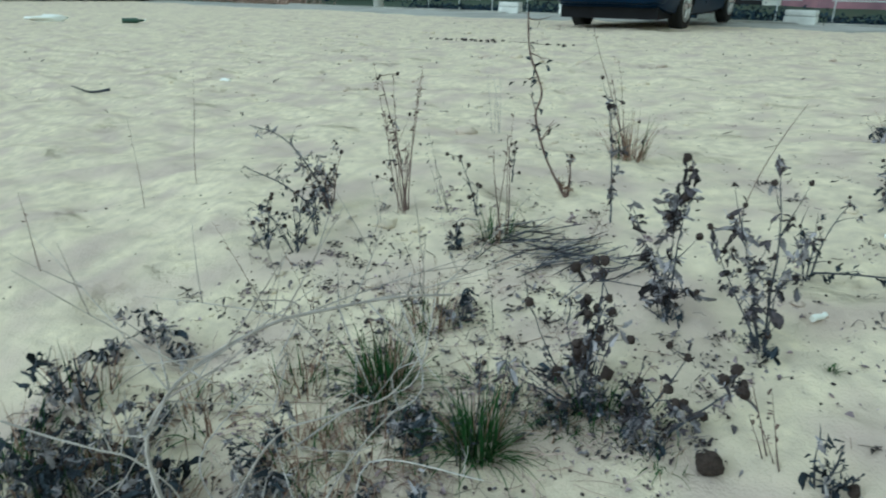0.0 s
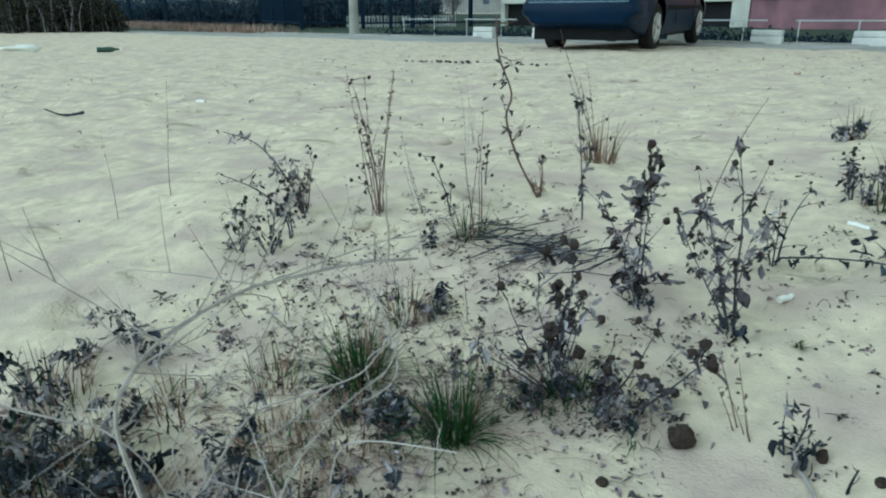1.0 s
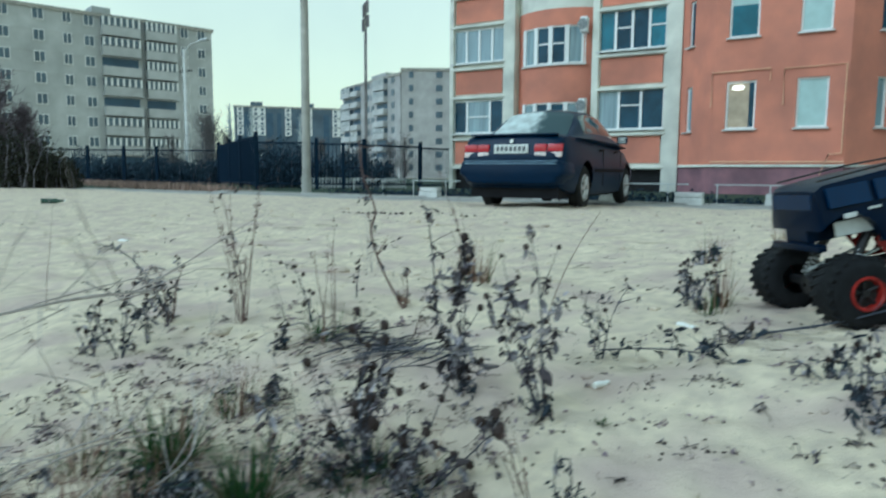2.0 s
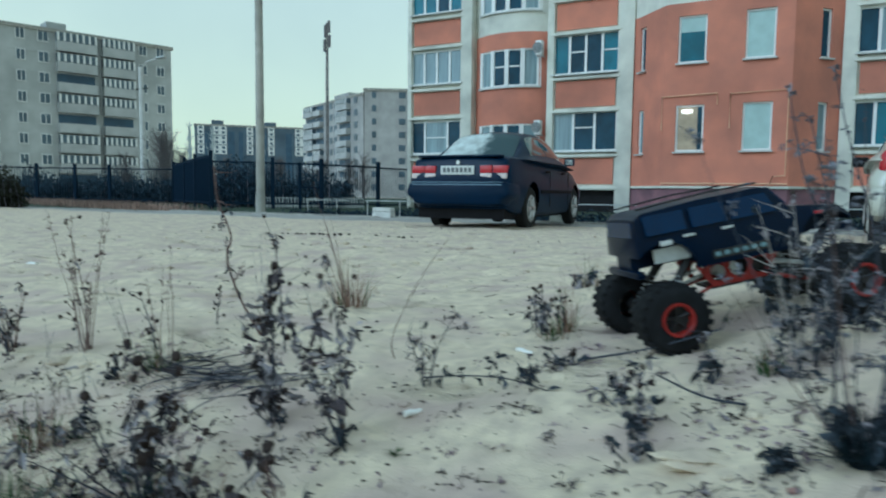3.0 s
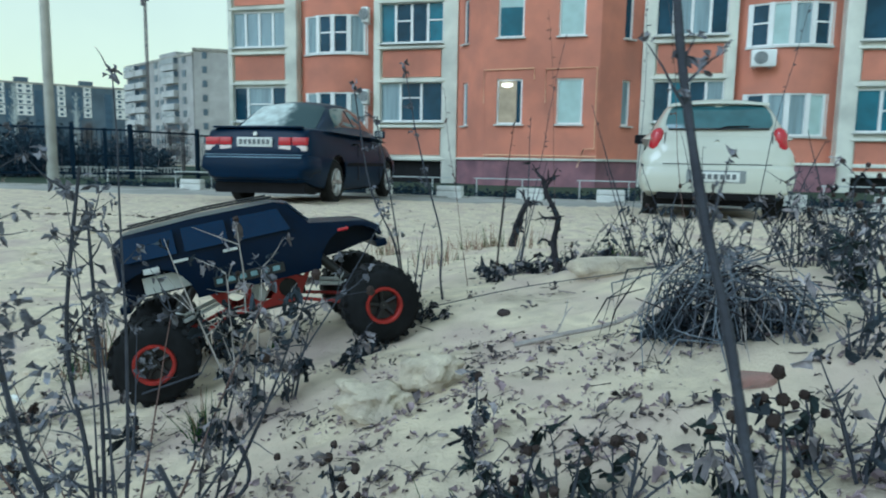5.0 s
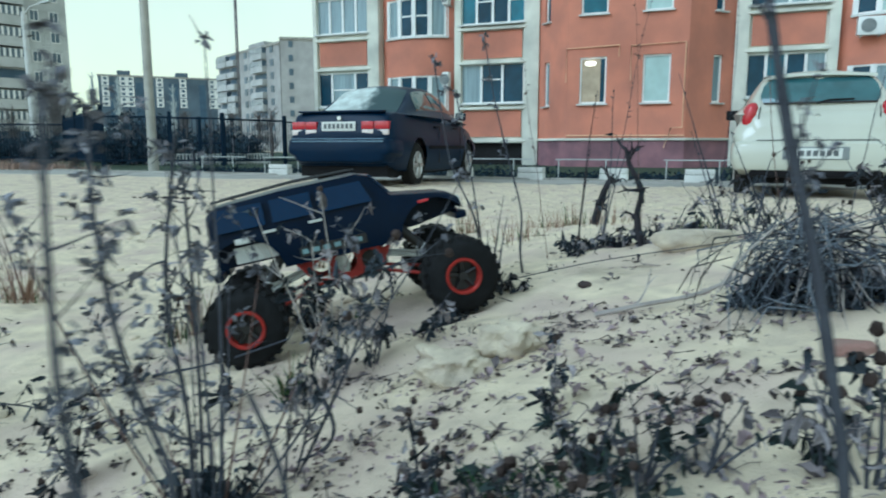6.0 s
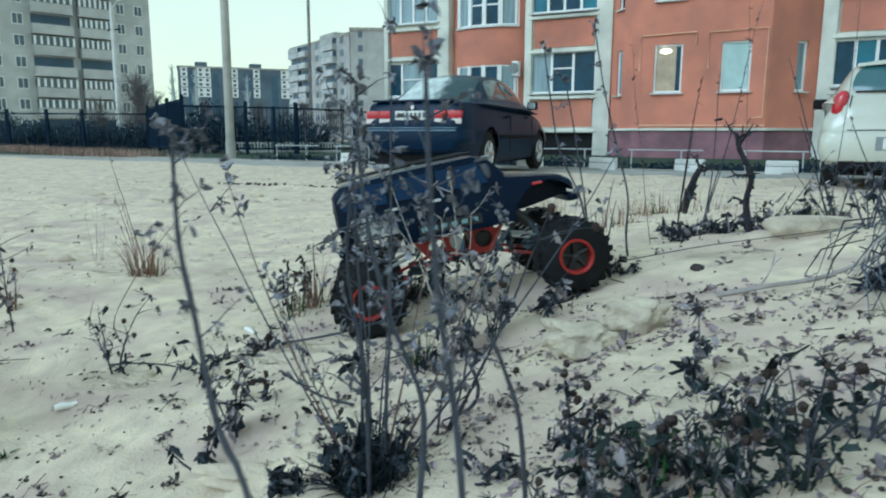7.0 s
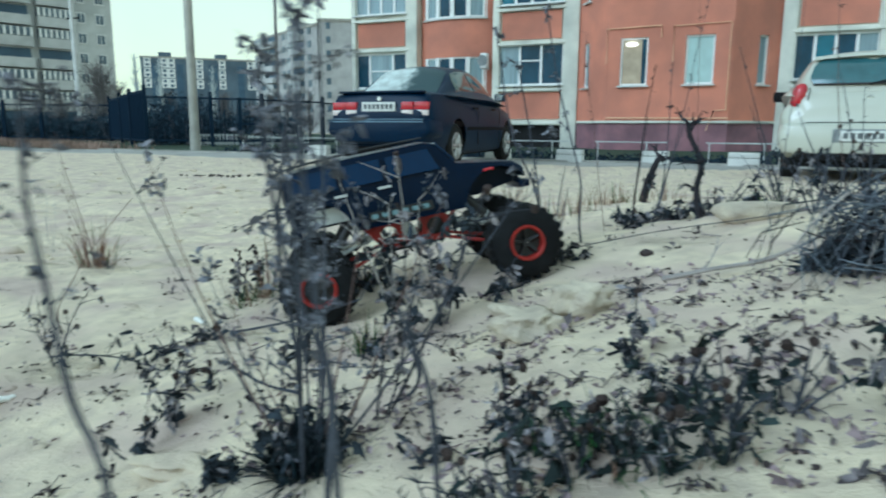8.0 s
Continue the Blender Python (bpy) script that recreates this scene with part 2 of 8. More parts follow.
LEAF_ASH = material("ash_grey_dry_clump", (0.165, 0.168, 0.195), 0.9, vary=0.6, scale=90, tint=(0.06, 0.062, 0.08), bump_scale=400, island=0.6)
LEAF_MOSS = material("blackened_green_leaf", (0.024, 0.034, 0.035), 0.85, vary=0.6, scale=90, tint=(0.014, 0.020, 0.020), bump_scale=400, island=0.7)
SEED = material("dark_seed_head", (0.050, 0.038, 0.035), 0.95, vary=0.5, scale=300, bump=0.8, bump_scale=900, bump_dist=0.002, island=0.3)
GRASS = material("green_grass_blade", (0.020, 0.066, 0.018), 0.7, vary=0.4, scale=60, tint=(0.05, 0.07, 0.02), bump=0, island=0.5, spec=0.15)
BLACK_GRASS = material("blackened_grass_blade", (0.013, 0.024, 0.032), 0.8, vary=0.5, scale=60, tint=(0.008, 0.012, 0.018), bump=0, island=0.6, spec=0.12)
STRAW_PALE = material("bleached_pink_straw", (0.37, 0.285, 0.25), 0.9, vary=0.4, scale=60, tint=(0.22, 0.16, 0.15), bump=0, island=0.4)
STRAW = material("dry_grass_straw", (0.22, 0.145, 0.105), 0.85, vary=0.4, scale=60, tint=(0.15, 0.085, 0.065), bump=0, island=0.4)
CLOD = material("dark_earth_clod", (0.055, 0.045, 0.045), 0.95, vary=0.5, scale=80, bump_scale=300)
CONE = material("brown_rotten_fruit", (0.06, 0.045, 0.038), 0.9, vary=0.7, scale=150, bump=0.9, bump_scale=260, tint=(0.02, 0.018, 0.018))
STONE = material("pale_stone", (0.61, 0.545, 0.42), 0.95, vary=0.4, scale=40, bump=0.6, bump_scale=200, tint=(0.36, 0.30, 0.27), stain=0.3, stain_scale=14)
BRICKMAT = material("broken_red_brick", (0.25, 0.15, 0.13), 0.9, vary=0.6, scale=60, bump=0.6, bump_scale=240, tint=(0.30, 0.24, 0.21))
LITTER = material("white_litter_plastic", (0.80, 0.80, 0.76), 0.45, vary=0.15, bump=0)
BUSH_DARK = material("dark_shrub_leaf", (0.016, 0.030, 0.048), 0.95, vary=0.5, scale=2, tint=(0.028, 0.036, 0.048), bump=0, island=0.5)
# distance haze is mixed into this leaf colour, paler and bluer than the leaf
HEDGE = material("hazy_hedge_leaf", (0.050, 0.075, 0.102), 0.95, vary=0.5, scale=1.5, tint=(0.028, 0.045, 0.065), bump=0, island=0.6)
TWIG_GREY = material("grey_weathered_twig", (0.35, 0.32, 0.30), 0.9, vary=0.5, scale=40, tint=(0.17, 0.15, 0.14), bump_scale=300, island=0.25)
BUSH_RED = material("reddish_bare_twig", (0.19, 0.175, 0.20), 0.9, vary=0.5, scale=3, bump=0, island=0.4)
OLIVE = material("olive_brown_shrub_leaf", (0.040, 0.043, 0.032), 0.95, vary=0.5, scale=2, tint=(0.022, 0.022, 0.022), bump=0, island=0.6)
# haze put into the colour: far poplars fade towards the sky
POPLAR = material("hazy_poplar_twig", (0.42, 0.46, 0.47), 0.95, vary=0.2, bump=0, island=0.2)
MAUVE_TWIG = material("mauve_brown_twig", (0.17, 0.145, 0.165), 0.95, vary=0.4, scale=3, bump=0, island=0.4)
# far twigs and mast carry the haze as grey in their colour
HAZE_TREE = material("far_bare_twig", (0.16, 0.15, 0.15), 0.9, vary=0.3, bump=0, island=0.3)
WEED_FAR = material("brown_field_weed", (0.32, 0.23, 0.19), 0.95, vary=0.5, scale=1.5, bump=0, island=0.35)
# white sky reflection painted into one half of the rear pane, dark glass beside it
SKY_PANE = material("sky_white_car_window", (0.55, 0.61, 0.60), 0.5, vary=0.4, scale=9, bump=0.2, bump_scale=60, stain=0.4, stain_scale=5)
fn, fl = SKY_PANE.node_tree.nodes, SKY_PANE.node_tree.links
across = fn.new("ShaderNodeTexCoord")
apart = fn.new("ShaderNodeSeparateXYZ")
fl.new(across.outputs["Object"], apart.inputs[0])
ragged = fn.new("ShaderNodeTexNoise")
ragged.inputs["Scale"].default_value, ragged.inputs["Detail"].default_value = 5.0, 5
fl.new(across.outputs["Object"], ragged.inputs["Vector"])
shift = fn.new("ShaderNodeMath")
shift.operation, shift.inputs[1].default_value = "MULTIPLY_ADD", 0.5
fl.new(ragged.outputs["Fac"], shift.inputs[0])
fl.new(apart.outputs["X"], shift.inputs[2])
sky_edge = fn.new("ShaderNodeMapRange")
sky_edge.inputs["From Min"].default_value, sky_edge.inputs["From Max"].default_value = 0.28, 0.42
fl.new(shift.outputs[0], sky_edge.inputs["Value"])
bare = fn.new("ShaderNodeMix")
bare.data_type = "RGBA"
fl.new(sky_edge.outputs[0], bare.inputs["Factor"])
fl.new(fn["Principled BSDF"].inputs["Base Color"].links[0].from_socket, bare.inputs["A"])
bare.inputs["B"].default_value = (0.018, 0.045, 0.055, 1)
fl.new(bare.outputs["Result"], fn["Principled BSDF"].inputs["Base Color"])
GLOW = bpy.data.materials.new("lamp_glow")
GLOW.use_nodes = True
GLOW.node_tree.nodes["Principled BSDF"].inputs["Emission Color"].default_value = (1.0, 0.86, 0.6, 1)
GLOW.node_tree.nodes["Principled BSDF"].inputs["Emission Strength"].default_value = 2.2


# ---------------------------------------------------------------- shape helpers
class Shape:
    """Vertices and faces gathered for one mesh."""

    def __init__(self):
        self.v, self.f = [], []

    def add(self, verts, faces):
        k = len(self.v)
        self.v += [tuple(p) for p in verts]
        self.f += [tuple(i + k for i in q) for q in faces]
        return self

    def box(self, x0, x1, y0, y1, z0, z1, m=None):
        p = [Vector((x, y, z)) for z in (z0, z1) for y in (y0, y1) for x in (x0, x1)]
        if m is not None:
            p = [m @ q for q in p]
        return self.add(p, [(0, 2, 3, 1), (4, 5, 7, 6), (0, 1, 5, 4), (1, 3, 7, 5), (3, 2, 6, 7), (2, 0, 4, 6)])

    def tube(self, points, radii, n=6, caps=True):
        pts = [Vector(p) for p in points]
        if not isinstance(radii, (list, tuple)):
            radii = [radii] * len(pts)
        verts, faces = [], []
        for i, p in enumerate(pts):
            d = (pts[min(i + 1, len(pts) - 1)] - pts[max(i - 1, 0)])
            d = d.normalized() if d.length > 1e-9 else Vector((0, 0, 1))
            a = d.cross(Vector((0, 0, 1)) if abs(d.z) < 0.9 else Vector((1, 0, 0))).normalized()
            b = d.cross(a)
            verts += [p + (a * math.cos(2 * math.pi * k / n) + b * math.sin(2 * math.pi * k / n)) * radii[i] for k in range(n)]
        for i in range(len(pts) - 1):
            faces += [(i * n + k, i * n + (k + 1) % n, (i + 1) * n + (k + 1) % n, (i + 1) * n + k) for k in range(n)]
        if caps:
            faces += [tuple(range(n - 1, -1, -1)), tuple(range((len(pts) - 1) * n, len(pts) * n))]
        return self.add(verts, faces)

    def lathe(self, profile, centre, axis, n=24):
        """profile: (distance along the axis, radius) pairs."""
        ax = Vector(axis).normalized()
        a = ax.cross(Vector((0, 0, 1)) if abs(ax.z) < 0.9 else Vector((1, 0, 0))).normalized()
        b = ax.cross(a)
        c, verts, faces = Vector(centre), [], []
        for d, r in profile:
            verts += [c + ax * d + (a * math.cos(2 * math.pi * k / n) + b * math.sin(2 * math.pi * k / n)) * r for k in range(n)]
        for i in range(len(profile) - 1):
            faces += [(i * n + k, i * n + (k + 1) % n, (i + 1) * n + (k + 1) % n, (i + 1) * n + k) for k in range(n)]
        return self.add(verts, faces)

    def loft(self, rings, caps=True):
        n = len(rings[0])
        faces = []
        for i in range(len(rings) - 1):
            faces += [(i * n + k, i * n + (k + 1) % n, (i + 1) * n + (k + 1) % n, (i + 1) * n + k) for k in range(n)]
        if caps:
            faces += [tuple(range(n - 1, -1, -1)), tuple(range((len(rings) - 1) * n, len(rings) * n))]
        return self.add([p for r in rings for p in r], faces)

    def prism(self, outline, z0, z1):
        n = len(outline)
        return self.add([(x, y, z0) for x, y in outline] + [(x, y, z1) for x, y in outline],
                        [tuple(range(n - 1, -1, -1)), tuple(range(n, 2 * n))] +
                        [(k, (k + 1) % n, n + (k + 1) % n, n + k) for k in range(n)])

    def leaf(self, base, along, side, length, width, curl, rng):
        """A withered leaf: a folded strip of four quads that bends over."""
        a, s = Vector(along).normalized(), Vector(side).normalized()
        up = a.cross(s)
        verts = []
        p, d = Vector(base), a.copy()
        for i, w in enumerate((0.2, 0.85, 1.0, 0.75, 0.22)):
            fold = w * width * rng.uniform(0.2, 0.8)
            j = [Vector((rng.uniform(-1, 1), rng.uniform(-1, 1), rng.uniform(-1, 1))) * width * 0.16 for _ in range(3)]
            verts += [p - s * w * width * rng.uniform(0.3, 0.55) + up * fold + j[0], p + j[1] * 0.6, p + s * w * width * rng.uniform(0.3, 0.55) + up * fold + j[2]]
            d = (d + up * curl * 0.45 + Vector((rng.uniform(-.35, .35), rng.uniform(-.35, .35), rng.uniform(-.4, .1)))).normalized()
            p = p + d * length / 4
        faces = []
        for i in range(4):
            k = 3 * i
            faces += [(k, k + 1, k + 4, k + 3), (k + 1, k + 2, k + 5, k + 4)]
        return self.add(verts, faces)

    def blade(self, base, direction, length, width, droop, n=4):
        d = Vector(direction).normalized()
        s = d.cross(Vector((0, 0, 1)))
        s = s.normalized() if s.length > 1e-4 else Vector((1, 0, 0))
        p, verts, faces = Vector(base), [], []
        for i in range(n + 1):
            w = width * (1 - i / n) * 0.5 + 0.0002
            verts += [p - s * w, p + s * w]
            d = (d + Vector((0, 0, -droop))).normalized()
            p = p + d * length / n
        for i in range(n):
            faces.append((2 * i, 2 * i + 1, 2 * i + 3, 2 * i + 2))
        return self.add(verts, faces)

    def burr(self, c, r, rng, stretch=1.2):
        """A knobbly seed head."""
        rows, n = 5, 9
        c = Vector(c)
        verts = [c + Vector((0, 0, -r * stretch))]
        for i in range(1, rows):
            t = math.pi * i / rows
            for k in range(n):
                q = r * rng.uniform(0.78, 1.22)
                a = 2 * math.pi * (k + 0.5 * (i % 2)) / n
                verts.append(c + Vector((q * math.sin(t) * math.cos(a), q * math.sin(t) * math.sin(a), -q * stretch * math.cos(t))))
        verts.append(c + Vector((0, 0, r * stretch)))
        faces = [(0, 1 + (k + 1) % n, 1 + k) for k in range(n)]
        for i in range(rows - 2):
            o = 1 + i * n
            faces += [(o + k, o + (k + 1) % n, o + n + (k + 1) % n, o + n + k) for k in range(n)]
        o = 1 + (rows - 2) * n
        faces += [(o + k, o + (k + 1) % n, len(verts) - 1) for k in range(n)]
        return self.add(verts, faces)


def mesh_of(name, shape, mat, smooth=40, bevel=0.0):
    me = bpy.data.meshes.new(name)
    me.from_pydata(shape.v, [], shape.f)
    if bevel:
        bm = bmesh.new()
        bm.from_mesh(me)
        bmesh.ops.recalc_face_normals(bm, faces=bm.faces)
        edges = [e for e in bm.edges if len(e.link_faces) == 2 and e.calc_face_angle() > radians(30)]
        bmesh.ops.bevel(bm, geom=edges, offset=bevel, segments=2, profile=0.6, affect="EDGES", clamp_overlap=True)
        bm.to_mesh(me)
        bm.free()
    me.materials.append(mat)
    if smooth:
        me.shade_smooth()
        me.set_sharp_from_angle(angle=radians(smooth))
    return me


def part(name, shape, mat, parent, label="", smooth=40, bevel=0.0):
    """Links a shape as one mesh under a thing or a part. Coordinates are those of the thing."""
    ob = new(name, mesh_of(name, shape, mat, smooth, bevel))
    ob.parent = parent
    return tagged(ob, label)


def thing(name, label, category, m=None, group="", kind=""):
    ob = new(name)
    ob.empty_display_size = 0.1
    if m is not None:
        ob.matrix_world = m
    return tagged(ob, label, category, group, kind)


def single(name, shape, mat, label, category, kind="", group="", smooth=40, bevel=0.0, m=None):
    ob = new(name, mesh_of(name, shape, mat, smooth, bevel))
    if m is not None:
        ob.matrix_world = m
    return tagged(ob, label, category, group, kind)


def cut(body, cutters):
    """Cuts shapes out of a mesh object and keeps the result as its mesh."""
    tools = []
    for c in cutters:
        t = new("cutter", mesh_of("cutter", c, BLACKTRIM, 0))
        mod = body.modifiers.new("cut", "BOOLEAN")
        mod.operation, mod.object, mod.solver = "DIFFERENCE", t, "EXACT"
        tools.append(t)
    bpy.context.view_layer.update()
    done = bpy.data.meshes.new_from_object(body.evaluated_get(bpy.context.evaluated_depsgraph_get()))
    body.modifiers.clear()
    body.data = done
    for t in tools:
        bpy.data.objects.remove(t)
    done.shade_smooth()
    done.set_sharp_from_angle(angle=radians(35))


# ---------------------------------------------------------------- ground
HUMPS = [
    (-1.2, -0.2, 0.75, -0.038), (-1.2, 0.6, 0.75, 0.185), (-1.2, 1.4, 0.75, -0.093), (-0.5, -0.2, 0.75, -0.134),
    (-0.5, 0.6, 0.75, -0.053), (-0.5, 1.4, 0.75, -0.004), (0.2, -0.2, 0.75, 0.075), (0.2, 0.6, 0.75, -0.053),
    (0.2, 1.4, 0.75, 0.096), (0.9, -0.2, 0.75, 0.076), (0.9, 0.6, 0.75, 0.098), (0.9, 1.4, 0.75, 0.027),
    (-5, -2, 2.6, -0.079), (-5, 2, 2.6, 0.009), (-5, 6, 2.6, 0.023), (-1, -2, 2.6, -0.192),
    (-1, 2, 2.6, 0.124), (-1, 6, 2.6, -0.001), (3, -2, 2.6, 0.178), (3, 2, 2.6, 0.196),
    (3, 6, 2.6, -0.022),
]


def land(x, y):
    """Height of the sand: a gentle fall to the road, with a low bank."""
    z = 0.372 - 0.0125 * (min(max(y, -5), 60) - 9)
    for a, b, s, k in HUMPS:
        z += k * math.exp(-((x - a) ** 2 + (y - b) ** 2) / (2 * s * s))
    return z


def sand_edge(x):
    return 11.0 + 0.3 * math.sin(0.23 * x + 1.0) + 0.2 * math.sin(0.9 * x)


def ground_z(x, y):
    z = land(x, y)
    near = math.exp(-((x + 0.2) ** 2 + (y - 0.6) ** 2) / 8)
    far = 1 - near
    p = Vector((x, y, 0))
    z += 0.008 * noise.noise(p * 9) + 0.0045 * noise.noise(p * 23) + 0.0018 * noise.noise(p * 60)
    z -= 0.010 * near * max(0.0, 0.24 - abs(noise.noise(Vector((x * 6.5, y * 9.5, 17)) + 0.3 * noise.noise_vector(p * 14))))
    z += (0.012 + 0.022 * far) * noise.noise(Vector((x * 2.0, y * 3.6, 3)))
    z += (0.005 + 0.008 * far) * min(0, noise.noise(Vector((x * 4.5, y * 8, 7)))) * 2
    if near < 0.9:
        z -= 0.030 * far * max(0, noise.noise(Vector((x * 3.1 + 5, y * 4.2, 11))) - 0.18) ** 1.0
    z += 0.004 * noise.noise(p * 15 + Vector((3, 1, 0)))
    if -14 < x < 8 and -1 < y < 11:
        # footprints and scuffs: dents with a soft rim
        q = Vector((x * 2.6, y * 4.4, 0.5))
        d1 = noise.voronoi(q + 0.35 * noise.noise_vector(q * 1.3))[0][0]
        w = max(0.0, min(1.0, 2.5 * (noise.noise(p * 0.9 + Vector((9, 2, 0))) + 0.25)))
        z += far * w * (-0.17 * max(0.0, 0.30 - d1) + 0.08 * max(0.0, 0.12 - abs(d1 - 0.40)))
        q = Vector((x * 8, y * 11, 4.5))
        d2 = noise.voronoi(q)[0][0]
        z -= 0.012 * max(0.0, 0.42 - d2) * max(0.0, min(1.0, 2 * noise.noise(p * 2.3 + Vector((1, 7, 0))) + 0.5))
    d = y - sand_edge(x) - 0.25 * noise.noise(p * 1.5)
    if d > -0.3:
        z -= 0.09 * min(1, (d + 0.3) / 0.5)
    return z


def spread(fine, half, reach, step, grow):
    """Coordinates that are fine within half of fine's centre and widen outwards."""
    a = [fine + i * step for i in range(int(half / step) + 1)]
    s = step
    while a[-1] < reach:
        s *= grow
        a.append(a[-1] + s)
    b, s = [fine - step], step
    while b[-1] > fine - half:
        b.append(b[-1] - step)
    while b[-1] > -reach:
        s *= grow
        b.append(b[-1] - s)
    return b[::-1] + a


xs = spread(-0.3, 1.6, 700, 0.016, 1.042)
ys = spread(0.7, 1.5, 700, 0.016, 1.036)
sheet = Shape()
sheet.v = [(x, y, ground_z(x, y)) for y in ys for x in xs]
nx = len(xs)
sheet.f = [(j * nx + i, j * nx + i + 1, (j + 1) * nx + i + 1, (j + 1) * nx + i) for j in range(len(ys) - 1) for i in range(nx - 1)]
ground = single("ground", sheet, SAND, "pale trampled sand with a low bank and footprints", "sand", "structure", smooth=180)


def road_z(y):
    return 0.372 - 0.0125 * (min(max(y, -5), 60) - 9) - 0.02


road_shape = Shape()
edge_pts = [(-60 + i * 1.0, 9.6) for i in range(121)]
rows = [10.0, 10.6, 11.2, 11.8, 12.4, 13.0]
road_shape.v = [(x, y + (0.25 * math.sin(x * 0.7) if r == 0 else 0), road_z(y)) for r, y in enumerate(rows) for x, _ in edge_pts]
road_shape.f = [(r * 121 + i, r * 121 + i + 1, (r + 1) * 121 + i + 1, (r + 1) * 121 + i) for r in range(len(rows) - 1) for i in range(120)]
single("road", road_shape, ASPHALT, "worn grey asphalt yard road dusted with sand", "road", "structure", smooth=180)
lawn = Shape().box(-12.9, 60, 13.2, 30, -0.2, 0.262)
single("lawn", lawn, TURF, "dull autumn lawn between the road and the house", "lawn", "structure")
yard = Shape().box(-60, -13.0, 13.2, 60, -0.3, 0.235)
single("yard", yard, TURF, "dull rough yard behind the fence", "yard", "structure")
kerb = thing("kerb", "grey concrete kerb along the lawn", "kerb", kind="structure")
for i in range(38):
    part("kerb_stone", Shape().box(-16 + i * 1.5, -14.53 + i * 1.5, 13.0, 13.18, 0.0, 0.335), KERB, kerb, bevel=0.015)


# ---------------------------------------------------------------- the orange house
house = thing("apartment_house", "orange and cream apartment house with glazed loggias and bay windows", "house")
STOREY = 2.8


def window_ring(x0, x1, z0, z1, ya, yb, fr):
    """A closed rectangular frame."""
    o = [(x0, z0), (x1, z0), (x1, z1), (x0, z1)]
    n = [(x0 + fr, z0 + fr), (x1 - fr, z0 + fr), (x1 - fr, z1 - fr), (x0 + fr, z1 - fr)]
    v = [(x, ya, z) for x, z in o] + [(x, ya, z) for x, z in n] + [(x, yb, z) for x, z in o] + [(x, yb, z) for x, z in n]
    f = []
    for k in range(4):
        e = (k + 1) % 4
        f += [(k, e, 4 + e, 4 + k), (8 + k, 12 + k, 12 + e, 8 + e), (k, 8 + k, 8 + e, e), (4 + k, 4 + e, 12 + e, 12 + k)]
    return Shape().add(v, f)


def house_window(x0, x1, z0, z1, y, bars, panes, tall=0.0, label=""):
    """A plastic window in a flat wall: frame, mullions, panes and sill. bars: fractions of the width; panes: one glass each."""
    fr = 0.055
    cuts = [0.0, *bars, 1.0]
    w = part("window", window_ring(x0, x1, z0, z1, y - 0.03, y + 0.05, fr), PVC, house, label, smooth=0)
    for b in bars:
        xm = x0 + (x1 - x0) * b
        part("mullion", Shape().box(xm - 0.045, xm + 0.045, y - 0.034, y + 0.045, z0 + fr, z1 - fr), PVC, w, smooth=0)
    if tall:
        for i, (a, b) in enumerate(zip(cuts, cuts[1:])):
            if i % 2 == 1 or len(bars) < 2:
                part("transom", Shape().box(x0 + (x1 - x0) * a + 0.037, x0 + (x1 - x0) * b - 0.037, y - 0.025, y + 0.04, z0 + (z1 - z0) * tall - 0.025, z0 + (z1 - z0) * tall + 0.025), PVC, w, smooth=0)
    for (a, b), g in zip(zip(cuts, cuts[1:]), panes):
        part("pane", Shape().box(x0 + (x1 - x0) * a, x0 + (x1 - x0) * b, y + 0.008, y + 0.02, z0 + 0.02, z1 - 0.02), g, w, smooth=0)
    part("window_sill", Shape().box(x0 - 0.06, x1 + 0.06, y - 0.22, y + 0.02, z0 - 0.05, z0 - 0.004), SILLMAT, w, smooth=0)
    return w


D, B, C, W = GLASS, GLASS_BLUE, GLASS_CURTAIN, GLASS_PALE
rng = random.Random(4)


def loggia(x0, x1, sill, height, panel0, panel1, looks):
    """A glazed loggia column: cream frame, an orange panel under each window, one window to a storey."""
    for k in range(4):
        z = k * STOREY
        part("parapet_panel", Shape().box(x0 + 0.12, x1 - 0.12, 24.0, 24.1, panel0 + z, panel1 + z), ORANGE, house, smooth=0)
        part("loggia_frame", Shape().box(x0, x1, 24.05, 24.3, panel0 - 0.12 + z, sill - 0.06 + z), CREAM, house, smooth=0)
        part("loggia_frame", Shape().box(x0, x1, 24.02, 24.3, sill + height + z, panel0 + STOREY - 0.12 + z), CREAM, house, smooth=0)
        for zs_ in (panel1 + 0.03 + z, panel0 - 0.2 + z):
            part("floor_slab", Shape().box(x0 - 0.06, x1 + 0.06, 23.87, 24.2, zs_, zs_ + 0.095), CREAM, house, bevel=0.012)
        bars, panes, tall = looks[k % len(looks)]
        house_window(x0 + 0.02, x1 - 0.02, sill + z, sill + height + z, 24.06, bars, panes, tall)


Q = (0.25, 0.5, 0.75)
loggia(-14.5, -12.15, 2.47, 1.33, 1.25, 2.16, [((0.27, 0.72), (D, C, D), 0.5), (Q, (C, C, C, C), 0), (Q, (B, B, D, B), 0)])
loggia(-8.42, -5.97, 2.47, 1.43, 1.27, 2.22, [((0.33, 0.66), (C, D, D), 0.6), (Q, (B, D, D, B), 0.55), (Q, (C, D, C, D), 0)])
loggia(1.22, 3.5, 2.46, 1.36, 1.25, 2.18, [(Q, (D, B, D, C), 0), (Q, (D, C, C, D), 0), (Q, (D, D, C, D), 0)])
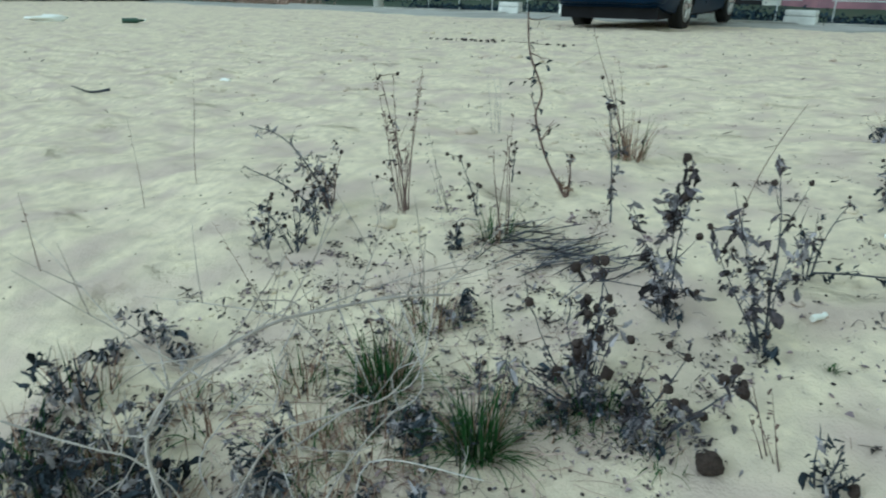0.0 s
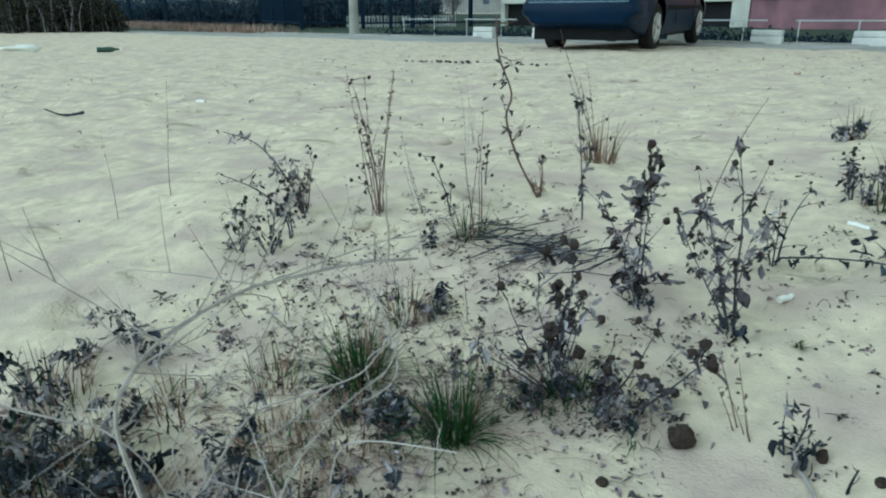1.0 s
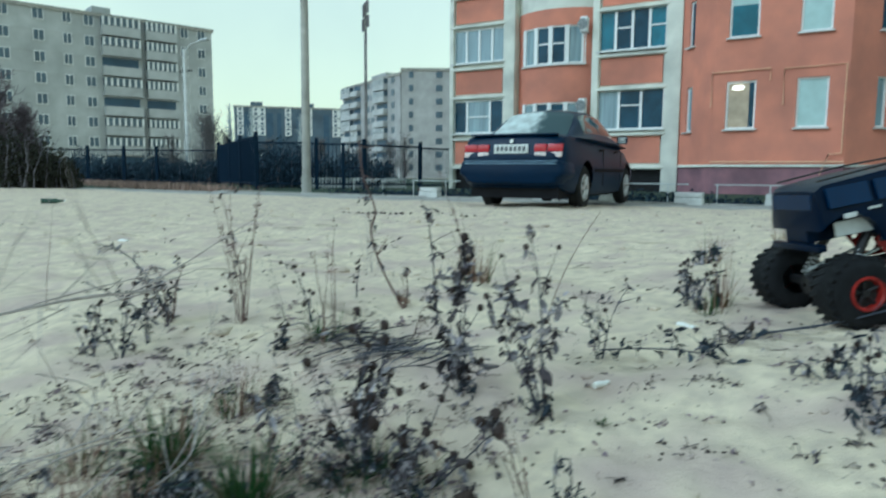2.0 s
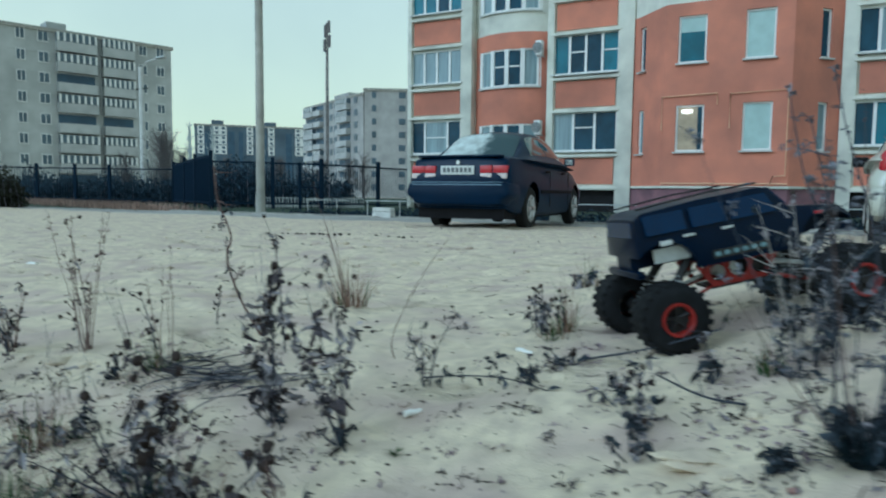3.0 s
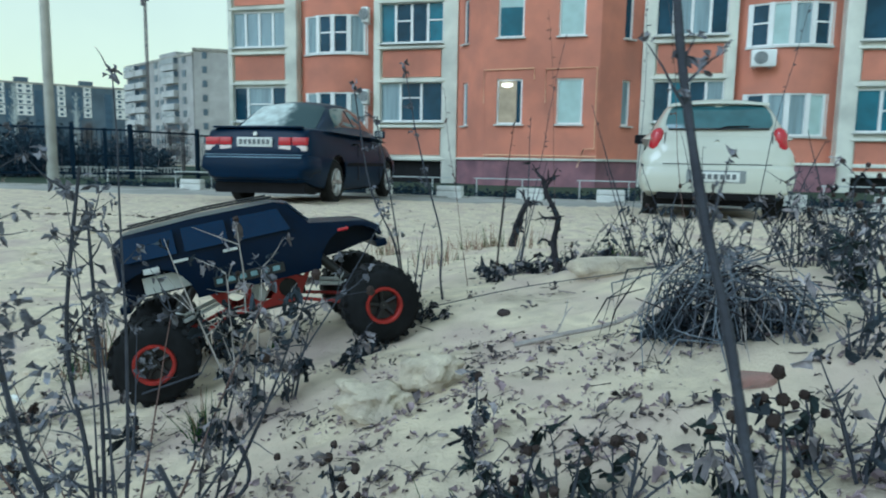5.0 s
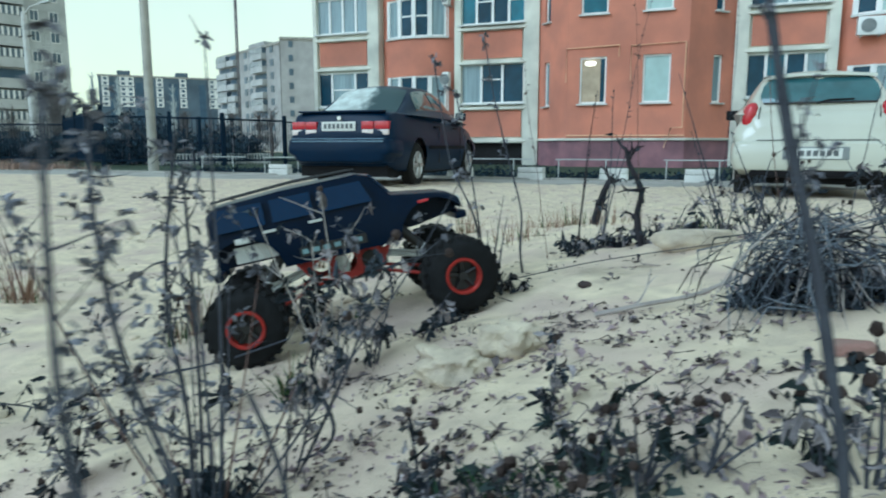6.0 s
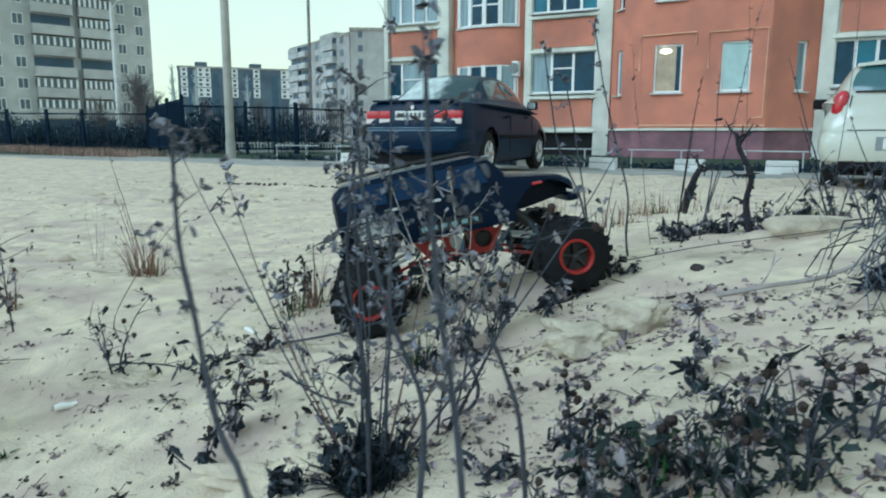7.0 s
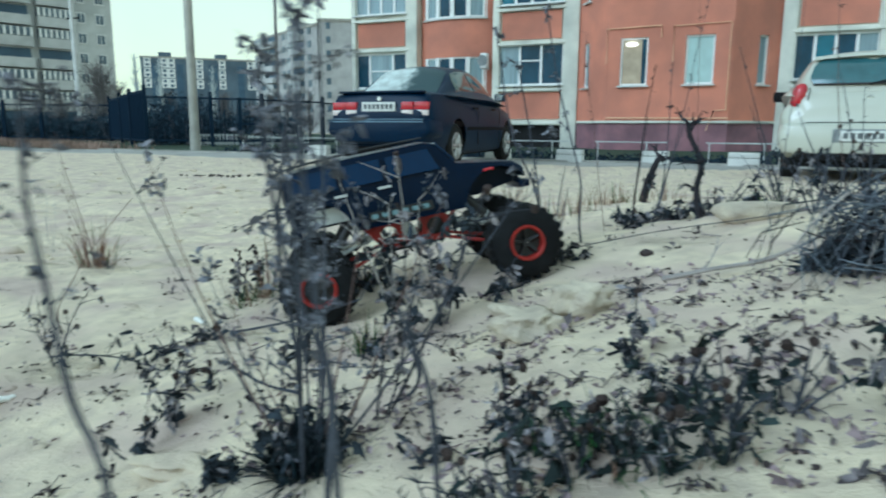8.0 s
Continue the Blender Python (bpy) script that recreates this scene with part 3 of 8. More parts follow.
loggia(7.3, 9.75, 2.15, 1.34, 0.95, 1.85, [((0.3, 0.62), (B, B, D), 0.5), ((0.36, 0.7), (D, B, D), 0.5), (Q, (D, D, B, D), 0)])
for x0, x1 in ((-14.62, -14.44), (-12.2, -11.72), (-8.62, -8.36), (-6.0, -5.45), (0.86, 1.26), (3.46, 3.76), (6.86, 7.34), (9.7, 10.2)):
    part("pilaster", Shape().box(x0, x1, 23.9, 24.4, 0.1, 12.6), CREAM, house, bevel=0.02)
part("wall", Shape().box(-14.55, 13.0, 24.32, 24.6, 0.0, 12.4), CREAM, house, smooth=0)
part("wall", Shape().box(-14.55, -14.3, 24.6, 36, 0.0, 12.4), ORANGE, house, smooth=0)
part("wall", Shape().box(12.75, 13.0, 24.6, 36, 0.0, 12.4), ORANGE, house, smooth=0)
part("wall", Shape().box(-14.3, 12.75, 35.75, 36, 0.0, 12.4), ORANGE, house, smooth=0)
part("wall", Shape().box(10.2, 13.0, 24.0, 24.3, 0.1, 12.4), ORANGE, house, smooth=0)
part("roof", Shape().box(-14.8, 13.2, 23.7, 36.2, 12.4, 12.7), KERB, house, bevel=0.03)


def arc_pts(cx, cy, r, a0, a1, n):
    return [(cx + r * math.sin(a0 + (a1 - a0) * i / n), cy - r * math.cos(a0 + (a1 - a0) * i / n)) for i in range(n + 1)]


def round_bay(x0, x1, sill, height, top_orange, looks):
    """A bowed bay between two pilasters, orange below and cream above, with bowed windows."""
    cx, c = (x0 + x1) / 2, x1 - x0
    bulge = 0.62
    r = (c * c / 4 + bulge * bulge) / (2 * bulge)
    cy = 23.72 + r
    half = math.asin(c / 2 / r) * 0.99
    wa = half * 0.74

    def ring(z0, z1, a0, a1, t, mat, name, grow=0.0, n=14):
        outer, inner = arc_pts(cx, cy, r + grow, a0, a1, n), arc_pts(cx, cy, r - t, a0, a1, n)
        part(name, Shape().prism(outer + inner[::-1], z0, z1), mat, house, smooth=25)

    z_low = 0.1
    for k in range(4):
        z = sill + k * STOREY
        mat = ORANGE if z < top_orange - 1.5 else CREAM
        if z_low < top_orange < z:
            ring(z_low, top_orange, -half, half, 0.25, ORANGE, "bay_wall")
            ring(top_orange, z, -half, half, 0.25, CREAM, "bay_wall")
        else:
            ring(z_low, z, -half, half, 0.25, mat, "bay_wall")
        ring(z, z + height, -half, -wa, 0.25, mat, "bay_wall", n=4)
        ring(z, z + height, wa, half, 0.25, mat, "bay_wall", n=4)
        z_low = z + height
        panes = looks[k % len(looks)]
        m = len(panes)
        pts = arc_pts(cx, cy, r - 0.04, -wa, wa, m)
        s = Shape()
        for (xa, ya), (xb, yb) in zip(pts, pts[1:]):
            d = Vector((xb - xa, yb - ya, 0))
            mm = Matrix.Translation((xa, ya, 0)) @ Matrix.Rotation(math.atan2(d.y, d.x), 4, "Z")
            s.box(0, d.length, -0.03, 0.05, z, z + 0.055, mm).box(0, d.length, -0.03, 0.05, z + height - 0.055, z + height, mm)
            s.box(-0.08, 0.08, -0.04, 0.05, z, z + height, mm)
            s.box(d.length - 0.08, d.length + 0.08, -0.034, 0.05, z + 0.01, z + height - 0.01, mm)
        w = part("window", s, PVC, house, smooth=0)
        for ((xa, ya), (xb, yb)), g in zip(zip(pts, pts[1:]), panes):
            d = Vector((xb - xa, yb - ya, 0))
            mm = Matrix.Translation((xa, ya, 0)) @ Matrix.Rotation(math.atan2(d.y, d.x), 4, "Z")
            part("pane", Shape().box(0.0, d.length, 0.01, 0.022, z + 0.03, z + height - 0.03, mm), g, w, smooth=0)
            if g is D:
                part("transom", Shape().box(0.02, d.length - 0.02, -0.02, 0.03, z + height * 0.52, z + height * 0.56, mm), PVC, w, smooth=0)
        ring(z - 0.07, z - 0.004, -wa - 0.03, wa + 0.03, 0.1, SILLMAT, "window_sill", grow=0.09, n=10)
    ring(z_low, 12.4, -half, half, 0.25, CREAM, "bay_wall")


round_bay(-11.72, -8.62, 2.15, 1.38, 6.95, [(C, D, D, C), (C, D, D, C), (C, D, D, C), (D, D, C, C)])
round_bay(3.76, 6.86, 2.02, 1.33, 6.75, [(D, C, C, W), (D, W, C, D), (C, D, D, C), (D, C, C, D)])

# canted middle bay, orange to the second storey and cream above
plan = [(-5.45, 24.0), (-4.15, 22.6), (-0.45, 22.6), (0.86, 24.0)]
CANT = [(plan[i], plan[i + 1]) for i in range(3)]


def canted_frame(i):
    (xa, ya), (xb, yb) = CANT[i]
    return Matrix.Translation((xa, ya, 0)) @ Matrix.Rotation(math.atan2(yb - ya, xb - xa), 4, "Z"), math.hypot(xb - xa, yb - ya)


def canted_wall(i, mat, z0, z1, holes):
    """One face of the bay with openings cut through: (u0, u1, v0, v1)."""
    m, length = canted_frame(i)
    zs = sorted({z0, z1, *[v for h in holes for v in h[2:] if z0 < v < z1]})
    for a, b in zip(zs, zs[1:]):
        spans = sorted((h[0], h[1]) for h in holes if h[2] <= a + 1e-6 and h[3] >= b - 1e-6)
        u = 0.0
        for h0, h1 in spans + [(length, length)]:
            if h0 > u + 1e-6:
                part("bay_wall", Shape().box(u, h0, 0, 0.28, a, b, m), mat, house, smooth=0)
            u = h1


def canted_window(i, u0, u1, z0, z1, glass, label="", blind=0.0):
    m, _ = canted_frame(i)
    f = 0.06
    s = Shape().box(u0, u1, 0.06, 0.14, z0, z0 + f, m).box(u0, u1, 0.06, 0.14, z1 - f, z1, m)
    s.box(u0, u0 + f, 0.06, 0.14, z0 + f, z1 - f, m).box(u1 - f, u1, 0.06, 0.14, z0 + f, z1 - f, m)
    w = part("window", s, PVC, house, label, smooth=0)
    part("pane", Shape().box(u0 + 0.03, u1 - 0.03, 0.10, 0.112, z0 + 0.03, z1 - 0.03, m), glass, w, smooth=0)
    if blind:
        part("blind", Shape().box(u0 + 0.062, u1 - 0.062, 0.09, 0.098, z1 - 0.06 - (z1 - z0) * blind, z1 - 0.06, m), GLASS_PALE, w, smooth=0)
    if glass is GLASS_WARM:
        part("curtain_gap", Shape().box(u1 - 0.2, u1 - 0.062, 0.09, 0.098, z0 + 0.06, z1 - 0.06, m), GLASS, w, smooth=0)
    part("window_sill", Shape().box(u0 - 0.06, u1 + 0.06, -0.11, 0.08, z0 - 0.05, z0 - 0.003, m), SILLMAT, w, smooth=0)
    return w


for i, cols in ((0, [(0.38, 0.72)]), (1, [(0.38, 1.24), (2.36, 3.2)]), (2, [(1.05, 1.45)])):
    holes = [(u0, u1, 2.30 + k * STOREY, 3.78 + k * STOREY) for k in range(4) for u0, u1 in cols]
    canted_wall(i, MAUVE, 0.1, 1.12, [])
    canted_wall(i, ORANGE, 1.2, 6.98, holes)
    canted_wall(i, CREAM, 6.98, 12.4, holes)
    m, length = canted_frame(i)
    part("plinth_ledge", Shape().box(-0.04, length + 0.04, -0.07, 0.28, 1.12, 1.2, m), CREAM, house, bevel=0.012)
    for k in range(4):
        for j, (u0, u1) in enumerate(cols):
            glass = [[C, D, D, C], [W, B, W, B]][j][k] if i == 1 else (C if k % 2 == 0 else D)
            if i == 1 and k == 1:
                glass = B if j == 0 else W
            if i == 1 and k == 0 and j == 0:
                glass = GLASS_WARM
            canted_window(i, u0, u1, 2.30 + k * STOREY, 3.78 + k * STOREY, glass, blind=0.3 if i == 1 and k == 1 and j == 0 else 0.0)
m, _ = canted_frame(1)
lamp_shape = Shape().lathe([(0, 0.02), (0.03, 0.16), (0.09, 0.19), (0.13, 0.15), (0.15, 0.02)], m @ Vector((0.72, 0.085, 3.50)), (0, 0, 1), 14)
part("ceiling_lamp", lamp_shape, GLOW, house, "round lit ceiling lamp")
# gas pipes over the ground-floor windows
for u0, u1 in ((-0.05, 1.62), (2.0, 3.62)):
    part("gas_pipe", Shape().tube([m @ Vector((u0, -0.05, 3.0)), m @ Vector((u0, -0.05, 4.06)), m @ Vector((u1, -0.05, 4.10)),
                                   m @ Vector((u1, -0.05, 3.75 if u1 < 2 else 1.5))], 0.02, 6), PIPE, house)
part("gas_pipe", Shape().tube([m @ Vector((0.0, -0.1, 1.28)), m @ Vector((3.7, -0.1, 1.27))], 0.025, 6), PIPE, house)
part("gas_pipe", Shape().tube([m @ Vector((3.1, -0.12, 0.9)), m @ Vector((3.3, -0.12, 1.5)), m @ Vector((3.6, -0.12, 1.52))], 0.02, 6), PIPE, house)
# plinth of the rest: mauve piers, near-black boxes painted as shaded basement openings
for x0, x1 in ((-14.5, -12.2), (-8.36, -6.0), (1.26, 3.46), (7.34, 9.7)):
    part("basement_opening", Shape().box(x0, x1, 24.18, 24.3, 0.1, 1.05), DARKVOID, house, smooth=0)
    part("plinth_ledge", Shape().box(x0, x1, 23.92, 24.3, 1.05, 1.17), CREAM, house, bevel=0.01)
for x0, x1 in ((-11.72, -8.62), (3.76, 6.86)):
    part("plinth", Shape().box(x0, x1, 23.66, 24.0, 0.1, 1.1), MAUVE, house, smooth=0)
    part("plinth_ledge", Shape().box(x0 - 0.03, x1 + 0.03, 23.6, 24.0, 1.1, 1.18), CREAM, house, bevel=0.01)


def air_conditioner(x, y, z, sx=0.72, label="white wall-mounted air conditioner box"):
    """Outdoor unit: case, round fan grille with rings, two brackets."""
    a = thing("air_conditioner", label, "air conditioner", pose(x, y, z))
    part("case", Shape().box(-sx / 2, sx / 2, -0.28, 0, 0, 0.52), PVC, a, bevel=0.015)
    part("fan", Shape().lathe([(0, 0.01), (0, 0.2), (0.012, 0.2), (0.012, 0.01)], (-sx * 0.12, -0.296, 0.26), (0, 1, 0), 20), PLATE_FRAME, a)
    g = Shape()
    for r in (0.06, 0.12, 0.18):
        g.tube([(-sx * 0.12 + r * math.cos(t * math.pi / 8), -0.305, 0.26 + r * math.sin(t * math.pi / 8)) for t in range(17)], 0.006, 4, False)
    part("grille", g, SILLMAT, a)
    for dx in (-0.25, 0.2):
        part("bracket", Shape().box(dx * sx / 0.72, dx * sx / 0.72 + 0.03, -0.27, 0.15, -0.04, -0.002), SILLMAT, a, smooth=0)


air_conditioner(4.5, 23.72, 4.15)
air_conditioner(-8.86, 23.88, 6.0, 0.24, "narrow white air conditioner box beside the loggia")
air_conditioner(-8.86, 23.88, 3.1, 0.24, "narrow white air conditioner box beside the loggia")

# low rails and whitewashed blocks along the lawn
for x, y in [(q, 13.75) for q in (-11.6, -9.7, -7.4, -4.4, -2.5, -0.4, 1.9, 4.0, 6.2)]:
    t = thing("low_rail", "low white pipe rail at the edge of the lawn", "rail", pose(x, y, 0.262), "low rails")
    for dx in (0.0, 0.95):
        part("post", Shape().tube([(dx, 0, -0.06), (dx, 0, 0.42)], 0.014, 6), RAIL, t)
    part("bar", Shape().tube([(-0.06, 0, 0.42), (1.35, 0, 0.42)], 0.014, 6), RAIL, t)
for i, x in enumerate((-8.8, -7.3, -5.9, -4.4, -2.9, -1.3, 0.22, 1.75, 3.3, 4.9, 6.5)):
    single("concrete_block", Shape().box(-0.26, 0.26, -0.1, 0.1, -0.08, 0.1).box(-0.255, 0.255, -0.095, 0.095, 0.108, 0.20), WHITEWASH, "whitewashed concrete block on the kerb", "block",
           group="whitewashed blocks", bevel=0.015, m=pose(x, 13.1, 0.335, 0, 0, rng.uniform(-3, 3)))


# ---------------------------------------------------------------- distant houses
def slab_house(label, p0, p1, depth, top, storeys, wall_mat, base=-0.5):
    """A long block between two ground points; returns its empty, its wall frame and length."""
    h = thing("apartment_house", label, "house")
    d = Vector((p1[0] - p0[0], p1[1] - p0[1], 0))
    m = Matrix.Translation((p0[0], p0[1], 0)) @ Matrix.Rotation(math.atan2(d.y, d.x), 4, "Z")
    part("wall", Shape().box(0, d.length, 0, depth, base, top, m), wall_mat, h, smooth=0)
    part("roof", Shape().box(-0.25, d.length + 0.25, -0.25, depth + 0.25, top, top + 0.5, m), KERB, h, smooth=0)
    for k in range(1, storeys):
        part("seam", Shape().box(0, d.length, -0.05, 0.0, top - k * top / storeys - 0.05, top - k * top / storeys + 0.05, m), wall_mat, h, smooth=0)
    return h, m, d.length


def far_window(h, m, u, v, w, t, frame=True, glass=None):
    if frame:
        f = part("window", Shape().box(u - 0.12, u + w + 0.12, -0.10, 0.0, v - 0.12, v + t + 0.12, m), FARWHITE, h, smooth=0)
        part("pane", Shape().box(u, u + w / 2 - 0.06, -0.14, -0.1, v, v + t, m), glass or FARGLASS, f, smooth=0)
        part("pane", Shape().box(u + w / 2 + 0.06, u + w, -0.14, -0.1, v, v + t, m), glass or FARGLASS, f, smooth=0)
    else:
        part("window", Shape().box(u, u + w, -0.12, 0.0, v, v + t, m), glass or FARGLASS, h, smooth=0)


def balcony(h, m, u, v, w, height, glazed):
    b = part("balcony", Shape().box(u, u + w, -1.1, 0, v, v + height * 0.4, m), BALCONY, h, smooth=0)
    part("slab", Shape().box(u - 0.05, u + w + 0.05, -1.15, 0, v - 0.18, v - 0.01, m), BALCONY, b, smooth=0)
    if glazed:
        part("glazing", Shape().box(u + 0.05, u + w - 0.05, -1.05, 0, v + height * 0.42, v + height * 0.82, m), FARGLASS, b, smooth=0)
        k = 6
        for i in range(k + 1):
            part("mullion", Shape().box(u + (w - 0.28) * i / k, u + (w - 0.28) * i / k + 0.28, -1.12, -1.05, v + height * 0.42, v + height * 0.82, m), FARWHITE, b, smooth=0)
    else:
        # dark plate on the wall paints the shade inside an open loggia
        part("recess", Shape().box(u + 0.1, u + w - 0.1, -0.06, 0, v + height * 0.4, v + height * 0.86, m), SLATE_DARK, b, smooth=0)


rnd = random.Random(11)
TOWER_TOP = 21.9
h1, m1, len1 = slab_house("long grey panel apartment block with glazed balconies", (-99.4, 30.0), (-85.6, 72.7), 12, TOWER_TOP, 8, PANEL)
st = TOWER_TOP / 8
unglazed = {(0, 0), (3, 0), (5, 0), (3, 1), (0, 1)}
for k in range(8):
    v = k * st + 0.5
    for c, (u, w) in enumerate(((29.1, 5.0), (34.9, 4.3))):
        balcony(h1, m1, u, v, w, st, (k, c) not in unglazed)
    for u, w in ((2, 1.15), (6, 1.15), (9.5, 1.15), (13, 1.15), (17, 1.15), (21, 1.15), (24.5, 0.9), (27.1, 1.1), (40.2, 0.95), (42.7, 1.0)):
        far_window(h1, m1, u, v + 0.95, w, 1.25, True)
part("roof_house", Shape().box(len1 - 16, len1 - 13.5, 3, 6, TOWER_TOP + 0.5, TOWER_TOP + 2.0, m1), PANEL, h1, smooth=0)

h2, m2, len2 = slab_house("grey panel apartment block with stacked balconies", (-114.0, 139.0), (-84.7, 122.5), 10, 21.8, 8, PANEL_FAR)
st2 = 21.8 / 8
for k in range(8):
    v = k * st2 + 0.4
    for u, w in ((1.0, 6.0), (7.4, 4.4), (len2 - 12.5, 6.0)):
        balcony(h2, m2, u, v, w, st2, rnd.random() < 0.35)
    for u in (15.5, 18.2, len2 - 4.5):
        far_window(h2, m2, u, v + 0.9, 1.5, 1.4, False)
part("roof_house", Shape().box(16, 24, 1, 8, 22.3, 23.5, m2), PANEL_FAR, h2, smooth=0)
h3, m3, len3 = slab_house("grey panel end wall of an apartment block", (-84.2, 122.2), (-73.5, 128.5), 14, 22.6, 8, PANEL_FAR)
for k in range(8):
    far_window(h3, m3, 1.6, k * 2.82 + 1.3, 0.9, 1.3, False)
    far_window(h3, m3, 7.4, k * 2.82 + 1.3, 1.4, 1.3, False)

h4, m4, len4 = slab_house("slate-grey apartment block with white window columns", (-169.4, 152.8), (-146.0, 178.0), 14, 21.2, 7, SLATE)
for u0, u1 in ((5.1, 8.7), (21.5, 25.0)):
    part("roof_house", Shape().box(u0, u1, 0.3, 4, 21.7, 23.0, m4), SLATE, h4, smooth=0)
for u0, u1 in ((2.8, 4.6), (10.0, 12.0), (13.2, 14.6), (19.3, 21.9), (28.0, 30.0)):
    part("stair_glazing", Shape().box(u0, u1, -0.08, 0, 0.5, 19.6, m4), SLATE_DARK, h4, smooth=0)
for k in range(7):
    for u, n_ in ((0.8, 1), (5.6, 2), (15.7, 1), (22.4, 1), (31.0, 2)) if k > 3 else ():
        v = k * 3.03 + 0.3
        f = part("window", Shape().box(u, u + 2.0 * n_, -0.12, 0.0, v, v + 2.75, m4), FARWHITE, h4, smooth=0)
        for i in range(n_):
            for dv in (0.35, 1.7):
                part("pane", Shape().box(u + 0.55 + 2.0 * i, u + 1.45 + 2.0 * i, -0.16, -0.12, v + dv, v + dv + 0.75, m4), SLATE_DARK, f, smooth=0)


# ---------------------------------------------------------------- poles, fence, shrubs
def lamp_post(label, x, y, height, r0, r1, mat):
    z = road_z(y)
    p = thing("street_lamp", label, "street lamp", pose(x, y, z))
    part("pole", Shape().tube([(0, 0, -0.3), (0.02, 0, height * 0.5), (0, 0, height)], [r0, (r0 + r1) / 2, r1], 14), mat, p)
    part("collar", Shape().tube([(0, 0, 0), (0, 0, 0.5)], [r0 * 1.12, r0 * 1.06], 14), mat, p, "dark weathered foot")
    part("arm", Shape().tube([(0, 0, height - 0.2), (0.5, 0, height + 0.25), (1.5, 0, height + 0.4)], [0.05, 0.045, 0.04], 8), mat, p)
    part("lamp_head", Shape().loft([[(1.4, -0.1, height + 0.36), (1.4, 0.1, height + 0.36), (1.4, 0.07, height + 0.48), (1.4, -0.07, height + 0.48)],
                                    [(2.1, -0.14, height + 0.38), (2.1, 0.14, height + 0.38), (2.1, 0.08, height + 0.52), (2.1, -0.08, height + 0.52)]]), RAIL, p, bevel=0.02)
    return p


lamp_post("tall round concrete street lamp pole by the fence", -14.06, 14.62, 9.4, 0.128, 0.10, POLE)
far_lamp = lamp_post("grey street lamp with a curved arm beside the grey block", -35.9, 27.95, 8.2, 0.20, 0.15, PALE_POLE)
part("cross_arm", Shape().tube([(-0.5, 0, 6.9), (0.6, 0, 6.9)], 0.04, 6), BLACKTRIM, far_lamp)

mast = thing("radio_mast", "thin lattice radio mast with antennas", "mast", pose(-42.6, 55.0, -0.4))
s = Shape()
for k in range(3):
    a = 2 * math.pi * k / 3
    s.tube([(0.14 * math.cos(a), 0.14 * math.sin(a), 0), (0.10 * math.cos(a), 0.10 * math.sin(a), 18)], 0.05, 5)
for i in range(30):
    a, b = 2 * math.pi * (i % 3) / 3, 2 * math.pi * ((i + 1) % 3) / 3
    s.tube([(0.13 * math.cos(a), 0.13 * math.sin(a), i * 0.6), (0.13 * math.cos(b), 0.13 * math.sin(b), i * 0.6 + 0.6)], 0.025, 4)
part("lattice", s, HAZE_TREE, mast)
for k, (dx, z) in enumerate(((0.3, 15.6), (-0.3, 15.2), (0.25, 17.0), (-0.22, 16.6))):
    part("antenna", Shape().box(dx - 0.1, dx + 0.1, -0.1, 0.1, z, z + 1.2), HAZE_TREE, mast, bevel=0.02)


def fence_panel(x0, y0, x1, y1, height, gate=False, gap=0.11):
    """Dark steel fence: two posts, rails and thin uprights."""
    d = Vector((x1 - x0, y1 - y0, 0))
    z = road_z((y0 + y1) / 2)
    f = thing("fence", "dark blue welded steel fence panel" if not gate else "dark blue steel gate with a framed wicket", "fence",
              Matrix.Translation((x0, y0, z)) @ Matrix.Rotation(math.atan2(d.y, d.x), 4, "Z"), "fence panels")
    n = d.length
    for u in (0.0, n):
        part("post", Shape().box(u - 0.06, u + 0.06, -0.06, 0.06, -0.3, height + 0.15), FENCE, f, smooth=0)
    for v in (0.18, height * 0.95):
        part("rail", Shape().box(0, n, -0.02, 0.02, v, v + 0.06), FENCE, f, smooth=0)
    if gate:
        part("frame_post", Shape().box(n * 0.45 - 0.05, n * 0.45 + 0.05, -0.05, 0.05, 0, height), FENCE, f, smooth=0)
        part("frame_bar", Shape().box(0.05, n * 0.45, -0.03, 0.03, height * 0.45, height * 0.45 + 0.06), FENCE, f, smooth=0)
    k = int(n / (gap if not gate else 0.14))
    for i in range(1, k):
        part("upright", Shape().tube([(n * i / k, 0, 0.15), (n * i / k, 0, height)], 0.012, 4), FENCE, f, smooth=0)


line = [(-16.05, 20.01), (-17.38, 18.85), (-18.9, 17.31), (-21.48, 18.93), (-23.99, 20.61), (-26.94, 22.54), (-29.85, 21.21), (-31.51, 20.55), (-33.21, 19.7), (-35.07, 18.4)]
for i, ((xa, ya), (xb, yb)) in enumerate(zip(line, line[1:])):
    fence_panel(xa, ya, xb, yb, 1.75 if i < 2 or i > 4 else 1.95, gate=(i == 0), gap=0.075 if i == 1 else 0.12)
for (xa, ya), (xb, yb) in zip([(-16.05, 20.01), (-15.2, 22.6), (-14.6, 25.6)], [(-15.2, 22.6), (-14.6, 25.6), (-15.6, 29.0)]):
    fence_panel(xa, ya, xb, yb, 1.75)
for x, y in ((-18.9, 19.6), (-17.85, 20.55), (-16.8, 21.5)):
    t = thing("low_rail", "low white railing with close uprights behind the gate", "rail", pose(x, y, 0.235, 0, 0, 41), "low railings")
    for v in (0.06, 0.36):
        part("bar", Shape().box(0, 1.38, -0.02, 0.02, v, v + 0.06), RAIL, t, smooth=0)
    for k in range(12):
        part("baluster", Shape().box(0.03 + k * 0.117, 0.085 + k * 0.117, -0.015, 0.015, -0.02, 0.40), RAIL, t, smooth=0)


